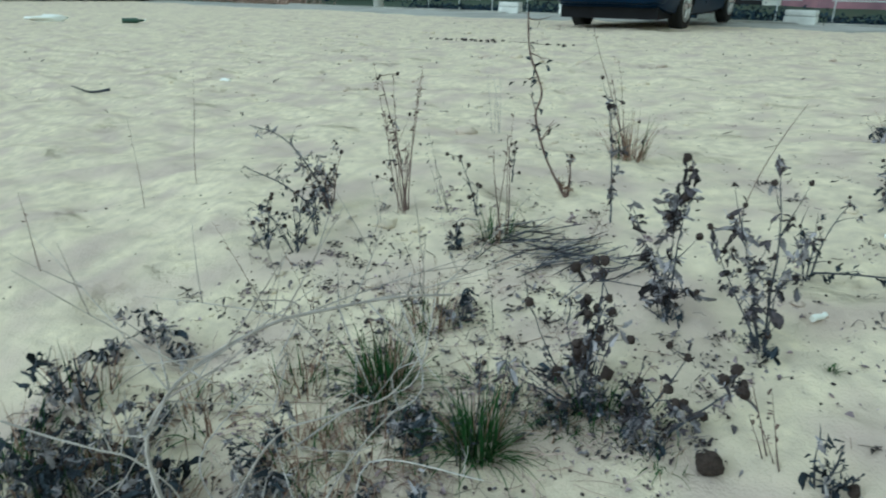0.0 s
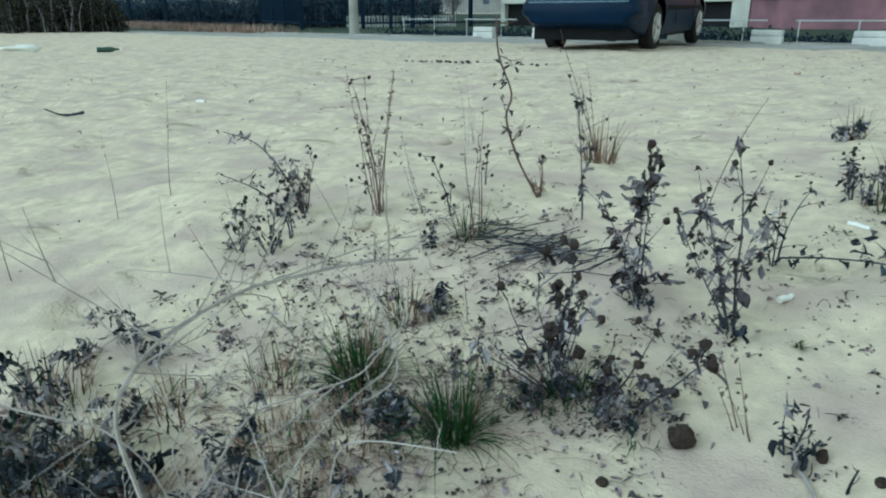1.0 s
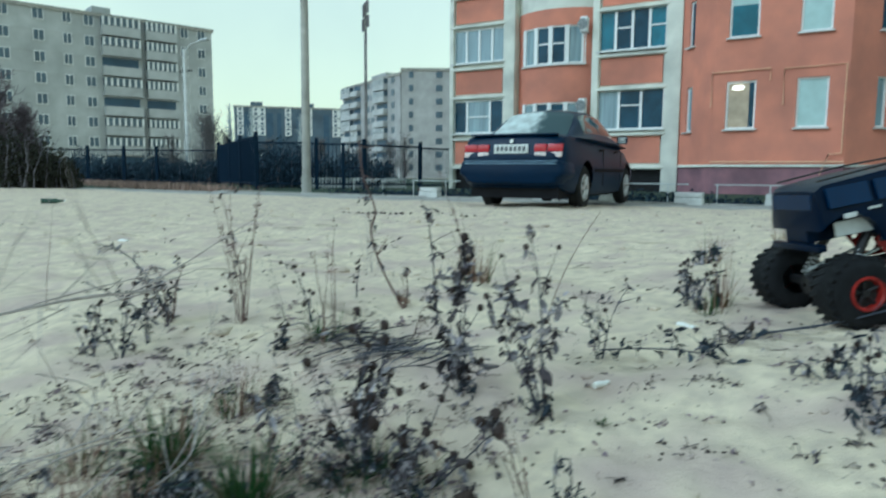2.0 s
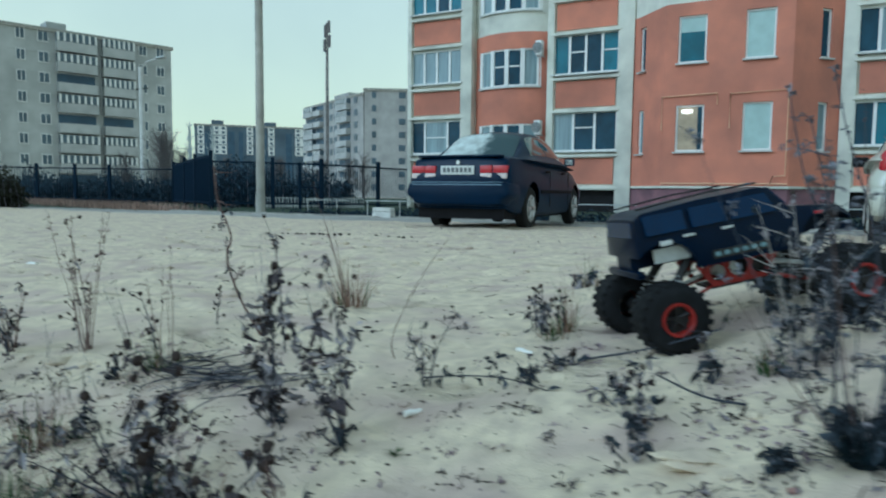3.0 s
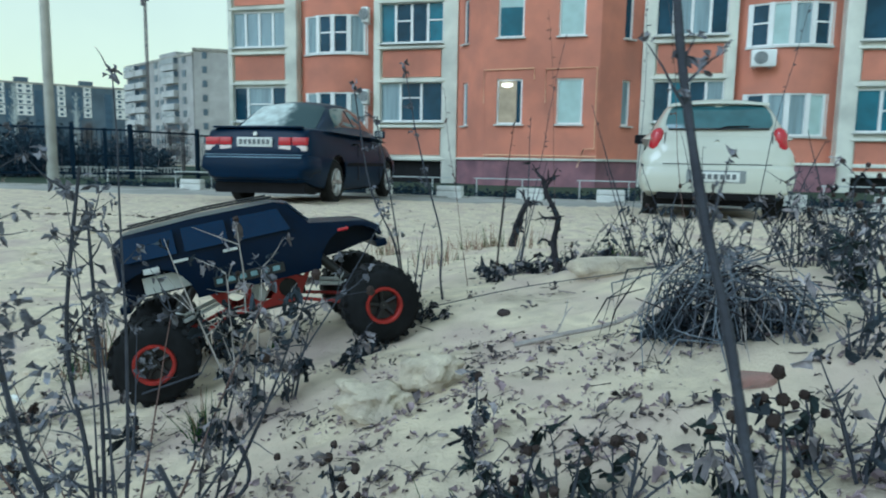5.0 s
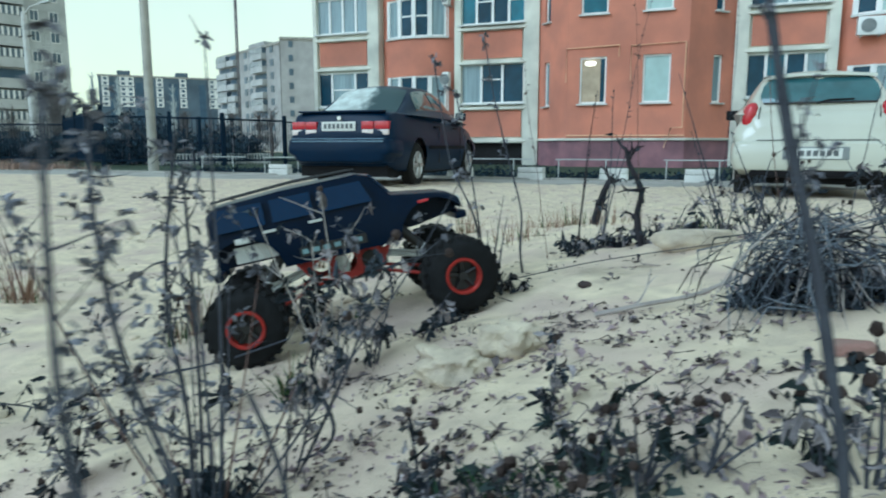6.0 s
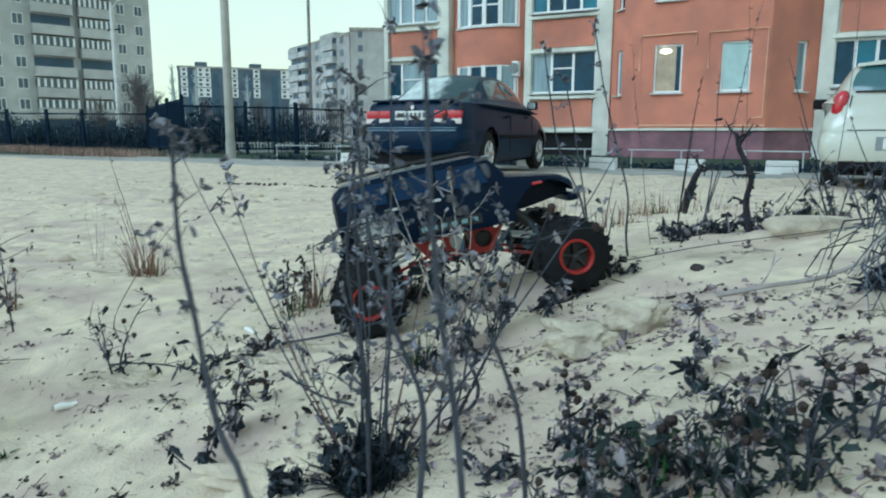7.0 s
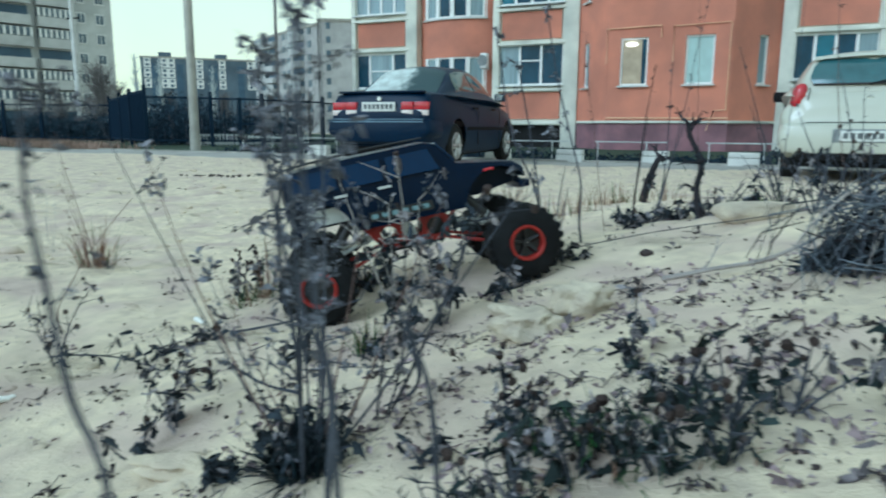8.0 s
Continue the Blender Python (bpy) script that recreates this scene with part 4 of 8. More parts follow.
def bare_tree(label, x, y, z, height, spread_, mat, seed, name="tree", twigs=60, thick=1.0):
    """A leafless tree: tapered trunk, forking limbs and fine twigs."""
    r = random.Random(seed)
    t = thing(name, label, name, pose(x, y, z))
    part("trunk", Shape().tube([(0, 0, -0.2), (0.05 * spread_, 0, height * 0.3), (0, 0.04 * spread_, height * 0.75)], [height * (0.025 if name == "tree" else 0.009), height * (0.018 if name == "tree" else 0.007), height * 0.004], 7), mat, t)
    s = Shape()
    for i in range(twigs):
        h0 = height * r.uniform(0.08, 0.7)
        a = r.uniform(0, 2 * math.pi)
        ln = spread_ * r.uniform(0.4, 1.0) * (1.1 - h0 / height)
        p = Vector((0, 0, h0))
        pts = [p]
        d = Vector((math.cos(a), math.sin(a), r.uniform(0.5, 1.6))).normalized()
        for k in range(4):
            d = (d + Vector((r.uniform(-.3, .3), r.uniform(-.3, .3), r.uniform(-.1, .35)))).normalized()
            p = p + d * ln / 4
            pts.append(p)
        w = height * 0.0034 * thick
        s.tube(pts, [w, w * 0.8, w * 0.6, w * 0.4, w * 0.2], 4, False)
        for q in pts[1:]:
            for _ in range(3):
                e = Vector((r.uniform(-1, 1), r.uniform(-1, 1), r.uniform(-0.2, 1.2))).normalized() * ln * r.uniform(0.15, 0.35)
                s.tube([q, q + e * 0.6, q + e + Vector((0, 0, 0.1 * ln * r.random()))], [w * 0.4, w * 0.3, w * 0.12], 3, False)
    tagged(part("crown", s, mat, t), kind="stuff")
    return t


def shrub(label, x, y, z, rx, ry, height, mat, seed, count, leaf=0.14):
    """A thick shrub: many stems with clumps of small leaves and gaps."""
    r = random.Random(seed)
    t = thing("shrub", label, "shrub", pose(x, y, z))
    stems, leaves = Shape(), Shape()
    for i in range(max(10, count // 60)):
        a, q = r.uniform(0, 2 * math.pi), math.sqrt(r.random())
        p0 = Vector((rx * q * math.cos(a), ry * q * math.sin(a), -0.1))
        top = p0 + Vector((r.uniform(-.2, .2) * rx, r.uniform(-.2, .2) * ry, height * r.uniform(0.6, 1.05) * (1.1 - 0.4 * q)))
        mid = (p0 + top) / 2 + Vector((r.uniform(-.1, .1), r.uniform(-.1, .1), 0)) * rx
        stems.tube([p0, mid, top], [0.025, 0.018, 0.006], 4, False)
        for k in range(60):
            f = r.uniform(0.15, 1.0)
            c = p0.lerp(mid, f * 2) if f < 0.5 else mid.lerp(top, f * 2 - 1)
            c = c + Vector((r.gauss(0, 0.13) * rx, r.gauss(0, 0.13) * ry, r.gauss(0, 0.09) * height))
            c.z = max(0.02, c.z)
            n = Vector((r.uniform(-1, 1), r.uniform(-1, 1), r.uniform(-1, 1))).normalized()
            leaves.leaf(c, n, n.orthogonal(), leaf * r.uniform(0.6, 1.3), leaf * 0.6, r.uniform(-1, 1), r)
    tagged(part("stem_mass", stems, BUSH_RED, t), kind="stuff")
    tagged(part("leaves", leaves, mat, t), kind="stuff")


for x, y, rx, h_, k in ((-22.6, 8.9, 1.3, 2.5, 3), (-22.0, 10.2, 1.2, 2.2, 4), (-21.6, 11.3, 0.8, 1.3, 5), (-23.4, 7.6, 1.3, 2.7, 6)):
    shrub("dense olive-brown shrub at the edge of the sand", x, y, 0.25, rx, rx, h_, OLIVE, k, 3000, 0.11)
for k, (x, y, h_) in enumerate(((-24.2, 8.2, 6.2), (-24.6, 9.2, 6.0), (-24.4, 10.2, 5.6), (-25.4, 11.4, 5.2), (-25.0, 12.4, 3.6), (-26.5, 8.6, 6.6), (-27.0, 10.4, 6.0))):
    bare_tree("leafless mauve-brown thicket behind the shrub", x, y, 0.25, h_, h_ * 0.40, MAUVE_TWIG, 5 + k, "bush", 260, 1.9)
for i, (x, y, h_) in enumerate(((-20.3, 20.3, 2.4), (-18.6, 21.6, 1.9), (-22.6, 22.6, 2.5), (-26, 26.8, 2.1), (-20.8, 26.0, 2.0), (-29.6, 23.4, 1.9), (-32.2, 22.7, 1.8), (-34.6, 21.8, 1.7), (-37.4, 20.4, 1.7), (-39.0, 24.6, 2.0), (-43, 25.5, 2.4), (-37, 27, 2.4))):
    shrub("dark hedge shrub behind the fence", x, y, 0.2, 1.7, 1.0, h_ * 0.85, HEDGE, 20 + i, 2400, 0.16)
for i, (x, y, h_) in enumerate(((-14.0, 26.5, 3.6), (-16.5, 28, 3.2), (-19, 27, 3.4))):
    bare_tree("small leafless tree behind the fence", x, y, 0.1, h_, h_ * 0.4, HAZE_TREE, 40 + i)
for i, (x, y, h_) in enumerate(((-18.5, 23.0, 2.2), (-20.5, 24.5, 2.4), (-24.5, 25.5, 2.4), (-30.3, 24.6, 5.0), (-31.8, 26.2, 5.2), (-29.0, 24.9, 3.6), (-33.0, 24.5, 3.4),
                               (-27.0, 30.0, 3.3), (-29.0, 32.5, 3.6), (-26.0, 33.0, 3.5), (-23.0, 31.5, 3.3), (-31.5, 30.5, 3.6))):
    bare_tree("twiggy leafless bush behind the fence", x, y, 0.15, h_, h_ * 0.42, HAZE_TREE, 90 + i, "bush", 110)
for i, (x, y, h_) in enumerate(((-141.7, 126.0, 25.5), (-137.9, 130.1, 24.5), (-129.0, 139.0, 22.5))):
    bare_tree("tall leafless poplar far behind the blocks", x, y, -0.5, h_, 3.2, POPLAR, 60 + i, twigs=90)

weeds = Shape()
r = random.Random(77)
for i in range(5200):
    u = r.uniform(0.14, 1.0)
    x = -13.0 - 26 * u + r.gauss(0, 0.5)
    y = 12.6 + 8.5 * u + r.gauss(0, 0.55)
    z = road_z(y) - 0.03
    weeds.blade((x, y, z), (r.uniform(-.5, .5), r.uniform(-.5, .5), 1), r.uniform(0.12, 0.34), 0.035, 0.12, 3)
single("field_weeds", weeds, WEED_FAR, "strip of brown dead weeds at the edge of the sand", "weeds", "stuff")
hedge = Shape()
for i in range(5200):
    x, y = r.uniform(-12.5, 9.0), r.uniform(13.4, 15.2)
    n = Vector((r.uniform(-1, 1), r.uniform(-1, 1), r.uniform(-0.3, 1))).normalized()
    hedge.leaf((x, y, 0.27 + abs(r.gauss(0, 0.055)) * (1 + (math.sin(x * 1.3) > 0.4))), n, n.orthogonal(), 0.09, 0.045, r.uniform(-1, 1), r)
single("lawn_plants", hedge, BUSH_DARK, "low dark green plants in the strip by the house", "plants", "stuff")


# ---------------------------------------------------------------- cars
def section(y, zb, zt, wb, wm, wt, crown=0.03):
    """Cross-section of a car body at y, closed and symmetric."""
    h = zt - zb
    half = [(wb * 0.86, zb), (wb, zb + 0.07), (wm, zb + h * 0.42), (wm * 0.995, zb + h * 0.66), (wt, zt - 0.07), (wt * 0.94, zt - 0.012), (wt * 0.6, zt + crown * 0.7)]
    return [(x, y, z) for x, z in half] + [(0, y, zt + crown)] + [(-x, y, z) for x, z in half[::-1]] + [(0, y, zb)]


def cabin(y, z0, z1, w0, w1):
    h = z1 - z0
    half = [(w0, z0), (w0 * 0.985, z0 + h * 0.3), (w1 + (w0 - w1) * 0.25, z0 + h * 0.72), (w1 * 0.95, z1 - min(0.06, 0.25 * h)), (w1 * 0.72, z1 - min(0.012, 0.1 * h))]
    return [(x, y, z) for x, z in half] + [(0, y, z1 + 0.022)] + [(-x, y, z) for x, z in half[::-1]]


def spline(rows, k, closed=False):
    """Rows of points with k - 1 more between each two, on a smooth curve."""
    out, n = [], len(rows)
    for i in range(n if closed else n - 1):
        a, b = rows[i], rows[(i + 1) % n]
        p, q = rows[(i - 1) % n] if closed or i else a, rows[(i + 2) % n] if closed or i + 2 < n else b
        for j in range(k):
            u = j / k
            out.append([x1 + 0.5 * u * (x2 - x0 + u * (2 * x0 - 5 * x1 + 4 * x2 - x3 + u * (3 * (x1 - x2) + x3 - x0))) for x0, x1, x2, x3 in zip(p, a, b, q)])
    return out if closed else out + [list(rows[-1])]


def smooth_loft(rings, along=4, around=3):
    """A loft whose rings and outlines are rounded."""
    flat = spline([[c for p in r_ for c in p] for r_ in rings], along)
    return Shape().loft([spline([r_[i:i + 3] for i in range(0, len(r_), 3)], around, True) for r_ in flat])


def pane_on(rings, quad, out=0.007, thick=0.012, nu=10, nv=7):
    """A pane that follows the lofted surface: quad gives (ring, point) for its four corners."""
    flat = spline([[c for p in r_ for c in p] for r_ in rings], 6)
    cols = [spline([r_[i:i + 3] for i in range(0, len(r_), 3)], 6) for r_ in flat]

    def at(v, u):
        v, u = min(max(v * 6, 0), len(cols) - 1.001), min(max(u * 6, 0), len(cols[0]) - 1.001)
        i, j = int(v), int(u)
        f, g = v - i, u - j
        return (Vector(cols[i][j]) * (1 - f) * (1 - g) + Vector(cols[i + 1][j]) * f * (1 - g) + Vector(cols[i][j + 1]) * (1 - f) * g + Vector(cols[i + 1][j + 1]) * f * g)

    (a, b, c, d) = [Vector(q) for q in quad]
    top, low = [], []
    centre = sum((Vector(p) for r_ in rings for p in r_), Vector()) / (len(rings) * len(rings[0]))
    for i in range(nv + 1):
        for j in range(nu + 1):
            f, g = i / nv, j / nu
            w = a * (1 - f) * (1 - g) + b * (1 - f) * g + c * f * g + d * f * (1 - g)
            p = at(w.x, w.y)
            n = (at(w.x + 0.05, w.y) - at(w.x - 0.05, w.y)).cross(at(w.x, w.y + 0.05) - at(w.x, w.y - 0.05)).normalized()
            n = n if n.dot(p - centre) > 0 else -n
            top.append(p + n * out)
            low.append(p + n * (out - thick))
    m, w1 = len(top), nu + 1
    faces = [(i * w1 + j, i * w1 + j + 1, (i + 1) * w1 + j + 1, (i + 1) * w1 + j) for i in range(nv) for j in range(nu)]
    faces += [tuple(m + k for k in q[::-1]) for q in faces]
    edge = [j for j in range(nu)] + [i * w1 + nu for i in range(nv)] + [nv * w1 + j for j in range(nu, 0, -1)] + [i * w1 for i in range(nv, 0, -1)]
    faces += [(edge[k], m + edge[k], m + edge[(k + 1) % len(edge)], edge[(k + 1) % len(edge)]) for k in range(len(edge))]
    return Shape().add(top + low, faces)


def car_wheel(parent, x, y, r, width, side):
    t = part("wheel", Shape().lathe([(-width / 2, r * 0.62), (-width / 2, r * 0.9), (-width * 0.36, r), (width * 0.36, r), (width / 2, r * 0.9), (width / 2, r * 0.62)], (x, y, r), (1, 0, 0), 28), TYRE, parent)
    o = width / 2 * side
    part("rim", Shape().lathe([(o - 0.05 * side, r * 0.66), (o - 0.005 * side, r * 0.64), (o + 0.006 * side, r * 0.58), (o - 0.03 * side, r * 0.5), (o - 0.04 * side, r * 0.2), (o - 0.01 * side, r * 0.14), (o - 0.01 * side, 0.002)], (x, y, r), (1, 0, 0), 24), ALLOY, t)
    s = Shape()
    for k in range(6):
        a = 2 * math.pi * k / 6
        s.tube([(x + o - 0.012 * side, y + r * 0.12 * math.cos(a), r + r * 0.12 * math.sin(a)), (x + o - 0.008 * side, y + r * 0.56 * math.cos(a), r + r * 0.56 * math.sin(a))], [0.035, 0.03], 6)
    part("spokes", s, ALLOY, t)


def panel_on(a, b, c, d, out, thick=0.008):
    """A thin pane between four corners, proud of the body by out metres along its normal."""
    a, b, c, d = (Vector(p) for p in (a, b, c, d))
    n = (b - a).cross(d - a).normalized()
    lo, hi = [p + n * (out - thick) for p in (a, b, c, d)], [p + n * out for p in (a, b, c, d)]
    return Shape().add(lo + hi, [(3, 2, 1, 0), (4, 5, 6, 7), (0, 1, 5, 4), (1, 2, 6, 5), (2, 3, 7, 6), (3, 0, 4, 7)])


def plate_part(parent, x0, x1, y, z0, z1):
    p = part("number_plate", Shape().box(x0, x1, y - 0.012, y, z0, z1), PLATE, parent, bevel=0.004)
    n, w = 7, (x1 - x0) * 0.086
    for i in range(n):
        x = x0 + (x1 - x0) * (0.07 + 0.128 * i)
        part("bar", Shape().box(x, x + w, y - 0.015, y - 0.0125, z0 + 0.03, z1 - 0.025), PLATE_INK, p, smooth=0)


sedan = thing("sedan", "dark navy blue saloon car parked at the edge of the sand", "car")
body = part("body", smooth_loft([
    section(0.0, 0.40, 0.70, 0.60, 0.70, 0.66), section(0.05, 0.34, 0.86, 0.70, 0.79, 0.74), section(0.14, 0.30, 0.985, 0.75, 0.83, 0.77),
    section(0.45, 0.24, 1.0, 0.79, 0.85, 0.80), section(0.95, 0.20, 0.985, 0.80, 0.86, 0.81), section(1.6, 0.19, 0.95, 0.81, 0.86, 0.82),
    section(2.4, 0.19, 0.93, 0.81, 0.86, 0.82), section(3.1, 0.20, 0.92, 0.80, 0.855, 0.80), section(3.8, 0.21, 0.84, 0.78, 0.83, 0.74),
    section(4.2, 0.25, 0.72, 0.72, 0.76, 0.68), section(4.42, 0.34, 0.60, 0.58, 0.62, 0.55)]), SEDAN_PAINT, sedan, smooth=35)
arch = [Shape().lathe([(-0.45, 0.001), (-0.45, 0.36), (0.45, 0.36), (0.45, 0.001)], (sx * 0.95, y, 0.32), (1, 0, 0), 24) for sx in (-1, 1) for y in (0.98, 3.56)]
cut(body, arch)
roof = [cabin(0.60, 0.97, 0.99, 0.74, 0.66), cabin(0.92, 0.95, 1.20, 0.77, 0.63), cabin(1.25, 0.93, 1.365, 0.79, 0.60),
        cabin(1.75, 0.92, 1.42, 0.80, 0.60), cabin(2.3, 0.92, 1.405, 0.80, 0.60), cabin(2.75, 0.91, 1.27, 0.79, 0.61), cabin(3.35, 0.90, 0.94, 0.76, 0.64)]
part("cabin", smooth_loft(roof, 5, 3), SEDAN_PAINT, sedan, smooth=50)
part("rear_window", pane_on(roof, [(0.18, 7.05), (0.18, 2.95), (1.95, 3.25), (1.95, 6.75)]), SKY_PANE, sedan, "rear window with a white sky reflection painted on one half", smooth=60)
part("windscreen", pane_on(roof, [(5.85, 2.95), (5.85, 7.05), (4.3, 6.75), (4.3, 3.25)]), CARGLASS, sedan, smooth=60)
for sx in (1, -1):
    for quad in ([(1.35, 0.75), (3.05, 0.75), (3.02, 2.75), (1.95, 2.75)], [(3.15, 0.75), (5.05, 0.75), (4.35, 2.75), (3.12, 2.75)]):
        part("side_window", pane_on(roof, quad if sx > 0 else [(v, 10 - u) for v, u in quad]), CARGLASS, sedan, smooth=60)
    for y in (1.86, 2.98):
        part("door_gap", Shape().box(sx * 0.852, sx * 0.866, y, y + 0.008, 0.32, 0.86), INK, sedan, smooth=0)
    for y in (1.62, 2.55):
        part("door_handle", Shape().box(sx * 0.85, sx * 0.88, y, y + 0.16, 0.82, 0.845), BLACKTRIM, sedan, bevel=0.005)
    mir = part("mirror", Shape().box(sx * 0.84, sx * 1.02, 2.72, 2.82, 0.96, 1.08), SEDAN_PAINT, sedan, bevel=0.025)
    part("mirror_glass", Shape().box(min(sx * 0.87, sx * 1.0), max(sx * 0.87, sx * 1.0), 2.712, 2.719, 0.975, 1.065), CHROME, mir, smooth=0)
    part("side_strip", Shape().box(min(sx * 0.855, sx * 0.872), max(sx * 0.855, sx * 0.872), 1.36, 3.2, 0.52, 0.57), BLACKTRIM, sedan, bevel=0.004)
    # tail lamps: a fixed outer block and one on the boot lid, red above, clear below
    for x0, x1 in ((0.36, 0.545), (0.555, 0.775)):
        a, b = sorted((sx * x0, sx * x1))
        tl = part("tail_lamp", Shape().box(a, b, 0.005 if x1 < 0.6 else 0.02, 0.16, 0.775, 0.875), REDLIGHT, sedan, "red upper tail lamp glass", bevel=0.012)
        part("clear_strip", Shape().box(a + 0.003, b - 0.003, 0.003 if x1 < 0.6 else 0.018, 0.14, 0.705, 0.772), CLEARLIGHT, tl, bevel=0.008)
    for y in (0.98, 3.56):
        car_wheel(sedan, sx * 0.735, y, 0.305, 0.19, sx)
part("bumper", smooth_loft([section(-0.06, 0.40, 0.64, 0.64, 0.74, 0.70, 0.0), section(-0.03, 0.36, 0.665, 0.72, 0.82, 0.80, 0.0), section(0.12, 0.34, 0.67, 0.78, 0.865, 0.85, 0.0), section(0.34, 0.34, 0.665, 0.79, 0.868, 0.86, 0.0)]), SEDAN_PAINT, sedan, smooth=30)
part("bumper_trim", Shape().box(-0.73, 0.73, -0.068, 0.0, 0.617, 0.630), DULLTRIM, sedan, bevel=0.004)
part("bumper_trim", Shape().box(-0.73, 0.73, -0.066, 0.0, 0.65, 0.660), DULLTRIM, sedan, bevel=0.004)
part("underside", Shape().box(-0.70, 0.70, 0.12, 4.2, 0.17, 0.36), BLACKTRIM, sedan, smooth=0)
part("spoiler_lip", Shape().box(-0.68, 0.68, 0.045, 0.16, 0.99, 1.015), SEDAN_PAINT, sedan, bevel=0.01)
part("badge", Shape().lathe([(0, 0.001), (0, 0.035), (0.012, 0.028), (0.012, 0.001)], (0, 0.028, 0.915), (0, -1, 0), 12), CHROME, sedan)
plate_part(sedan, -0.27, 0.27, 0.006, 0.755, 0.872)
sedan.matrix_world = pose(-4.43, 8.27, 0.345, 0, 0, 2.5) @ Matrix.Diagonal((0.965, 1, 1.085, 1))

for sx in (1, -1):
    part("head_lamp", Shape().box(sx * 0.50 - 0.14, sx * 0.50 + 0.14, 4.22, 4.36, 0.56, 0.68), CLEARLIGHT, sedan, bevel=0.02)
parked = copy_thing(sedan, pose(-26.7, 23.9, 0.235, 0, 0, -124) @ Matrix.Diagonal((0.95, 0.95, 1.0, 1)))
tagged(parked, "dark blue car parked behind the fence", "car")

suv = thing("hatchback", "white five-door hatchback car parked on the sand", "car")
body = part("body", smooth_loft([
    section(-0.01, 0.42, 0.82, 0.68, 0.74, 0.62), section(0.04, 0.37, 0.95, 0.77, 0.81, 0.68), section(0.13, 0.32, 1.03, 0.81, 0.85, 0.72),
    section(0.32, 0.27, 1.04, 0.80, 0.86, 0.75), section(0.7, 0.24, 1.02, 0.81, 0.865, 0.79), section(1.5, 0.22, 0.98, 0.81, 0.86, 0.81), section(2.6, 0.22, 0.95, 0.80, 0.85, 0.80),
    section(3.3, 0.24, 0.90, 0.78, 0.82, 0.74), section(3.75, 0.28, 0.78, 0.7, 0.74, 0.66), section(3.92, 0.36, 0.66, 0.56, 0.6, 0.54)]), SUV_PAINT, suv, smooth=50)
cut(body, [Shape().lathe([(-0.45, 0.001), (-0.45, 0.35), (0.45, 0.35), (0.45, 0.001)], (sx * 0.95, y, 0.31), (1, 0, 0), 24) for sx in (-1, 1) for y in (0.72, 3.2)])
roof = [cabin(0.06, 0.97, 1.02, 0.69, 0.60), cabin(0.13, 0.96, 1.22, 0.71, 0.60), cabin(0.24, 0.95, 1.37, 0.73, 0.585), cabin(0.40, 0.95, 1.44, 0.75, 0.58), cabin(0.75, 0.95, 1.475, 0.77, 0.60),
        cabin(1.6, 0.94, 1.475, 0.78, 0.61), cabin(2.1, 0.93, 1.40, 0.78, 0.61), cabin(2.9, 0.90, 0.95, 0.76, 0.64)]
part("cabin", smooth_loft(roof, 5, 3), SUV_PAINT, suv, smooth=50)
# rear glass: rounded corners, bowed across
grid = []
for v in range(7):
    f = v / 6
    z = 1.095 + 0.285 * f
    half = 0.615 - 0.075 * f - (0.06 if v in (0, 6) else 0.015 if v in (1, 5) else 0.0)
    row = []
    for u in range(13):
        x = half * (u / 6 - 1)
        row.append((x, 0.043 + 0.055 * f + 0.13 * f * f + 0.045 * (x / 0.62) ** 2, z))
    grid.append(row)
glass = Shape()
glass.add([p for row in grid for p in row] + [(x, y + 0.05, z) for row in grid for x, y, z in row],
          [(v * 13 + u, v * 13 + u + 1, v * 13 + u + 14, v * 13 + u + 13) for v in range(6) for u in range(12)] +
          [(91 + v * 13 + u, 91 + v * 13 + u + 13, 91 + v * 13 + u + 14, 91 + v * 13 + u + 1) for v in range(6) for u in range(12)])
part("rear_window", glass, TEALGLASS, suv, smooth=60)
part("window_seal", Shape().tube([grid[0][u] for u in range(13)], 0.012, 5), INK, suv.children[-1])
part("roof_spoiler", Shape().loft([[(x, 0.17 + 0.05 * (x / 0.56) ** 2, 1.40 - 0.03 * (x / 0.56) ** 2), (x, 0.19 + 0.05 * (x / 0.56) ** 2, 1.435 - 0.03 * (x / 0.56) ** 2), (x, 0.50, 1.462 - 0.03 * (x / 0.56) ** 2), (x, 0.50, 1.42)] for x in (-0.56, -0.42, -0.2, 0.0, 0.2, 0.42, 0.56)]), SUV_PAINT, suv, smooth=60)
part("windscreen", pane_on(roof, [(6.85, 2.95), (6.85, 7.05), (6.1, 6.75), (6.1, 3.25)]), CARGLASS, suv, smooth=60)
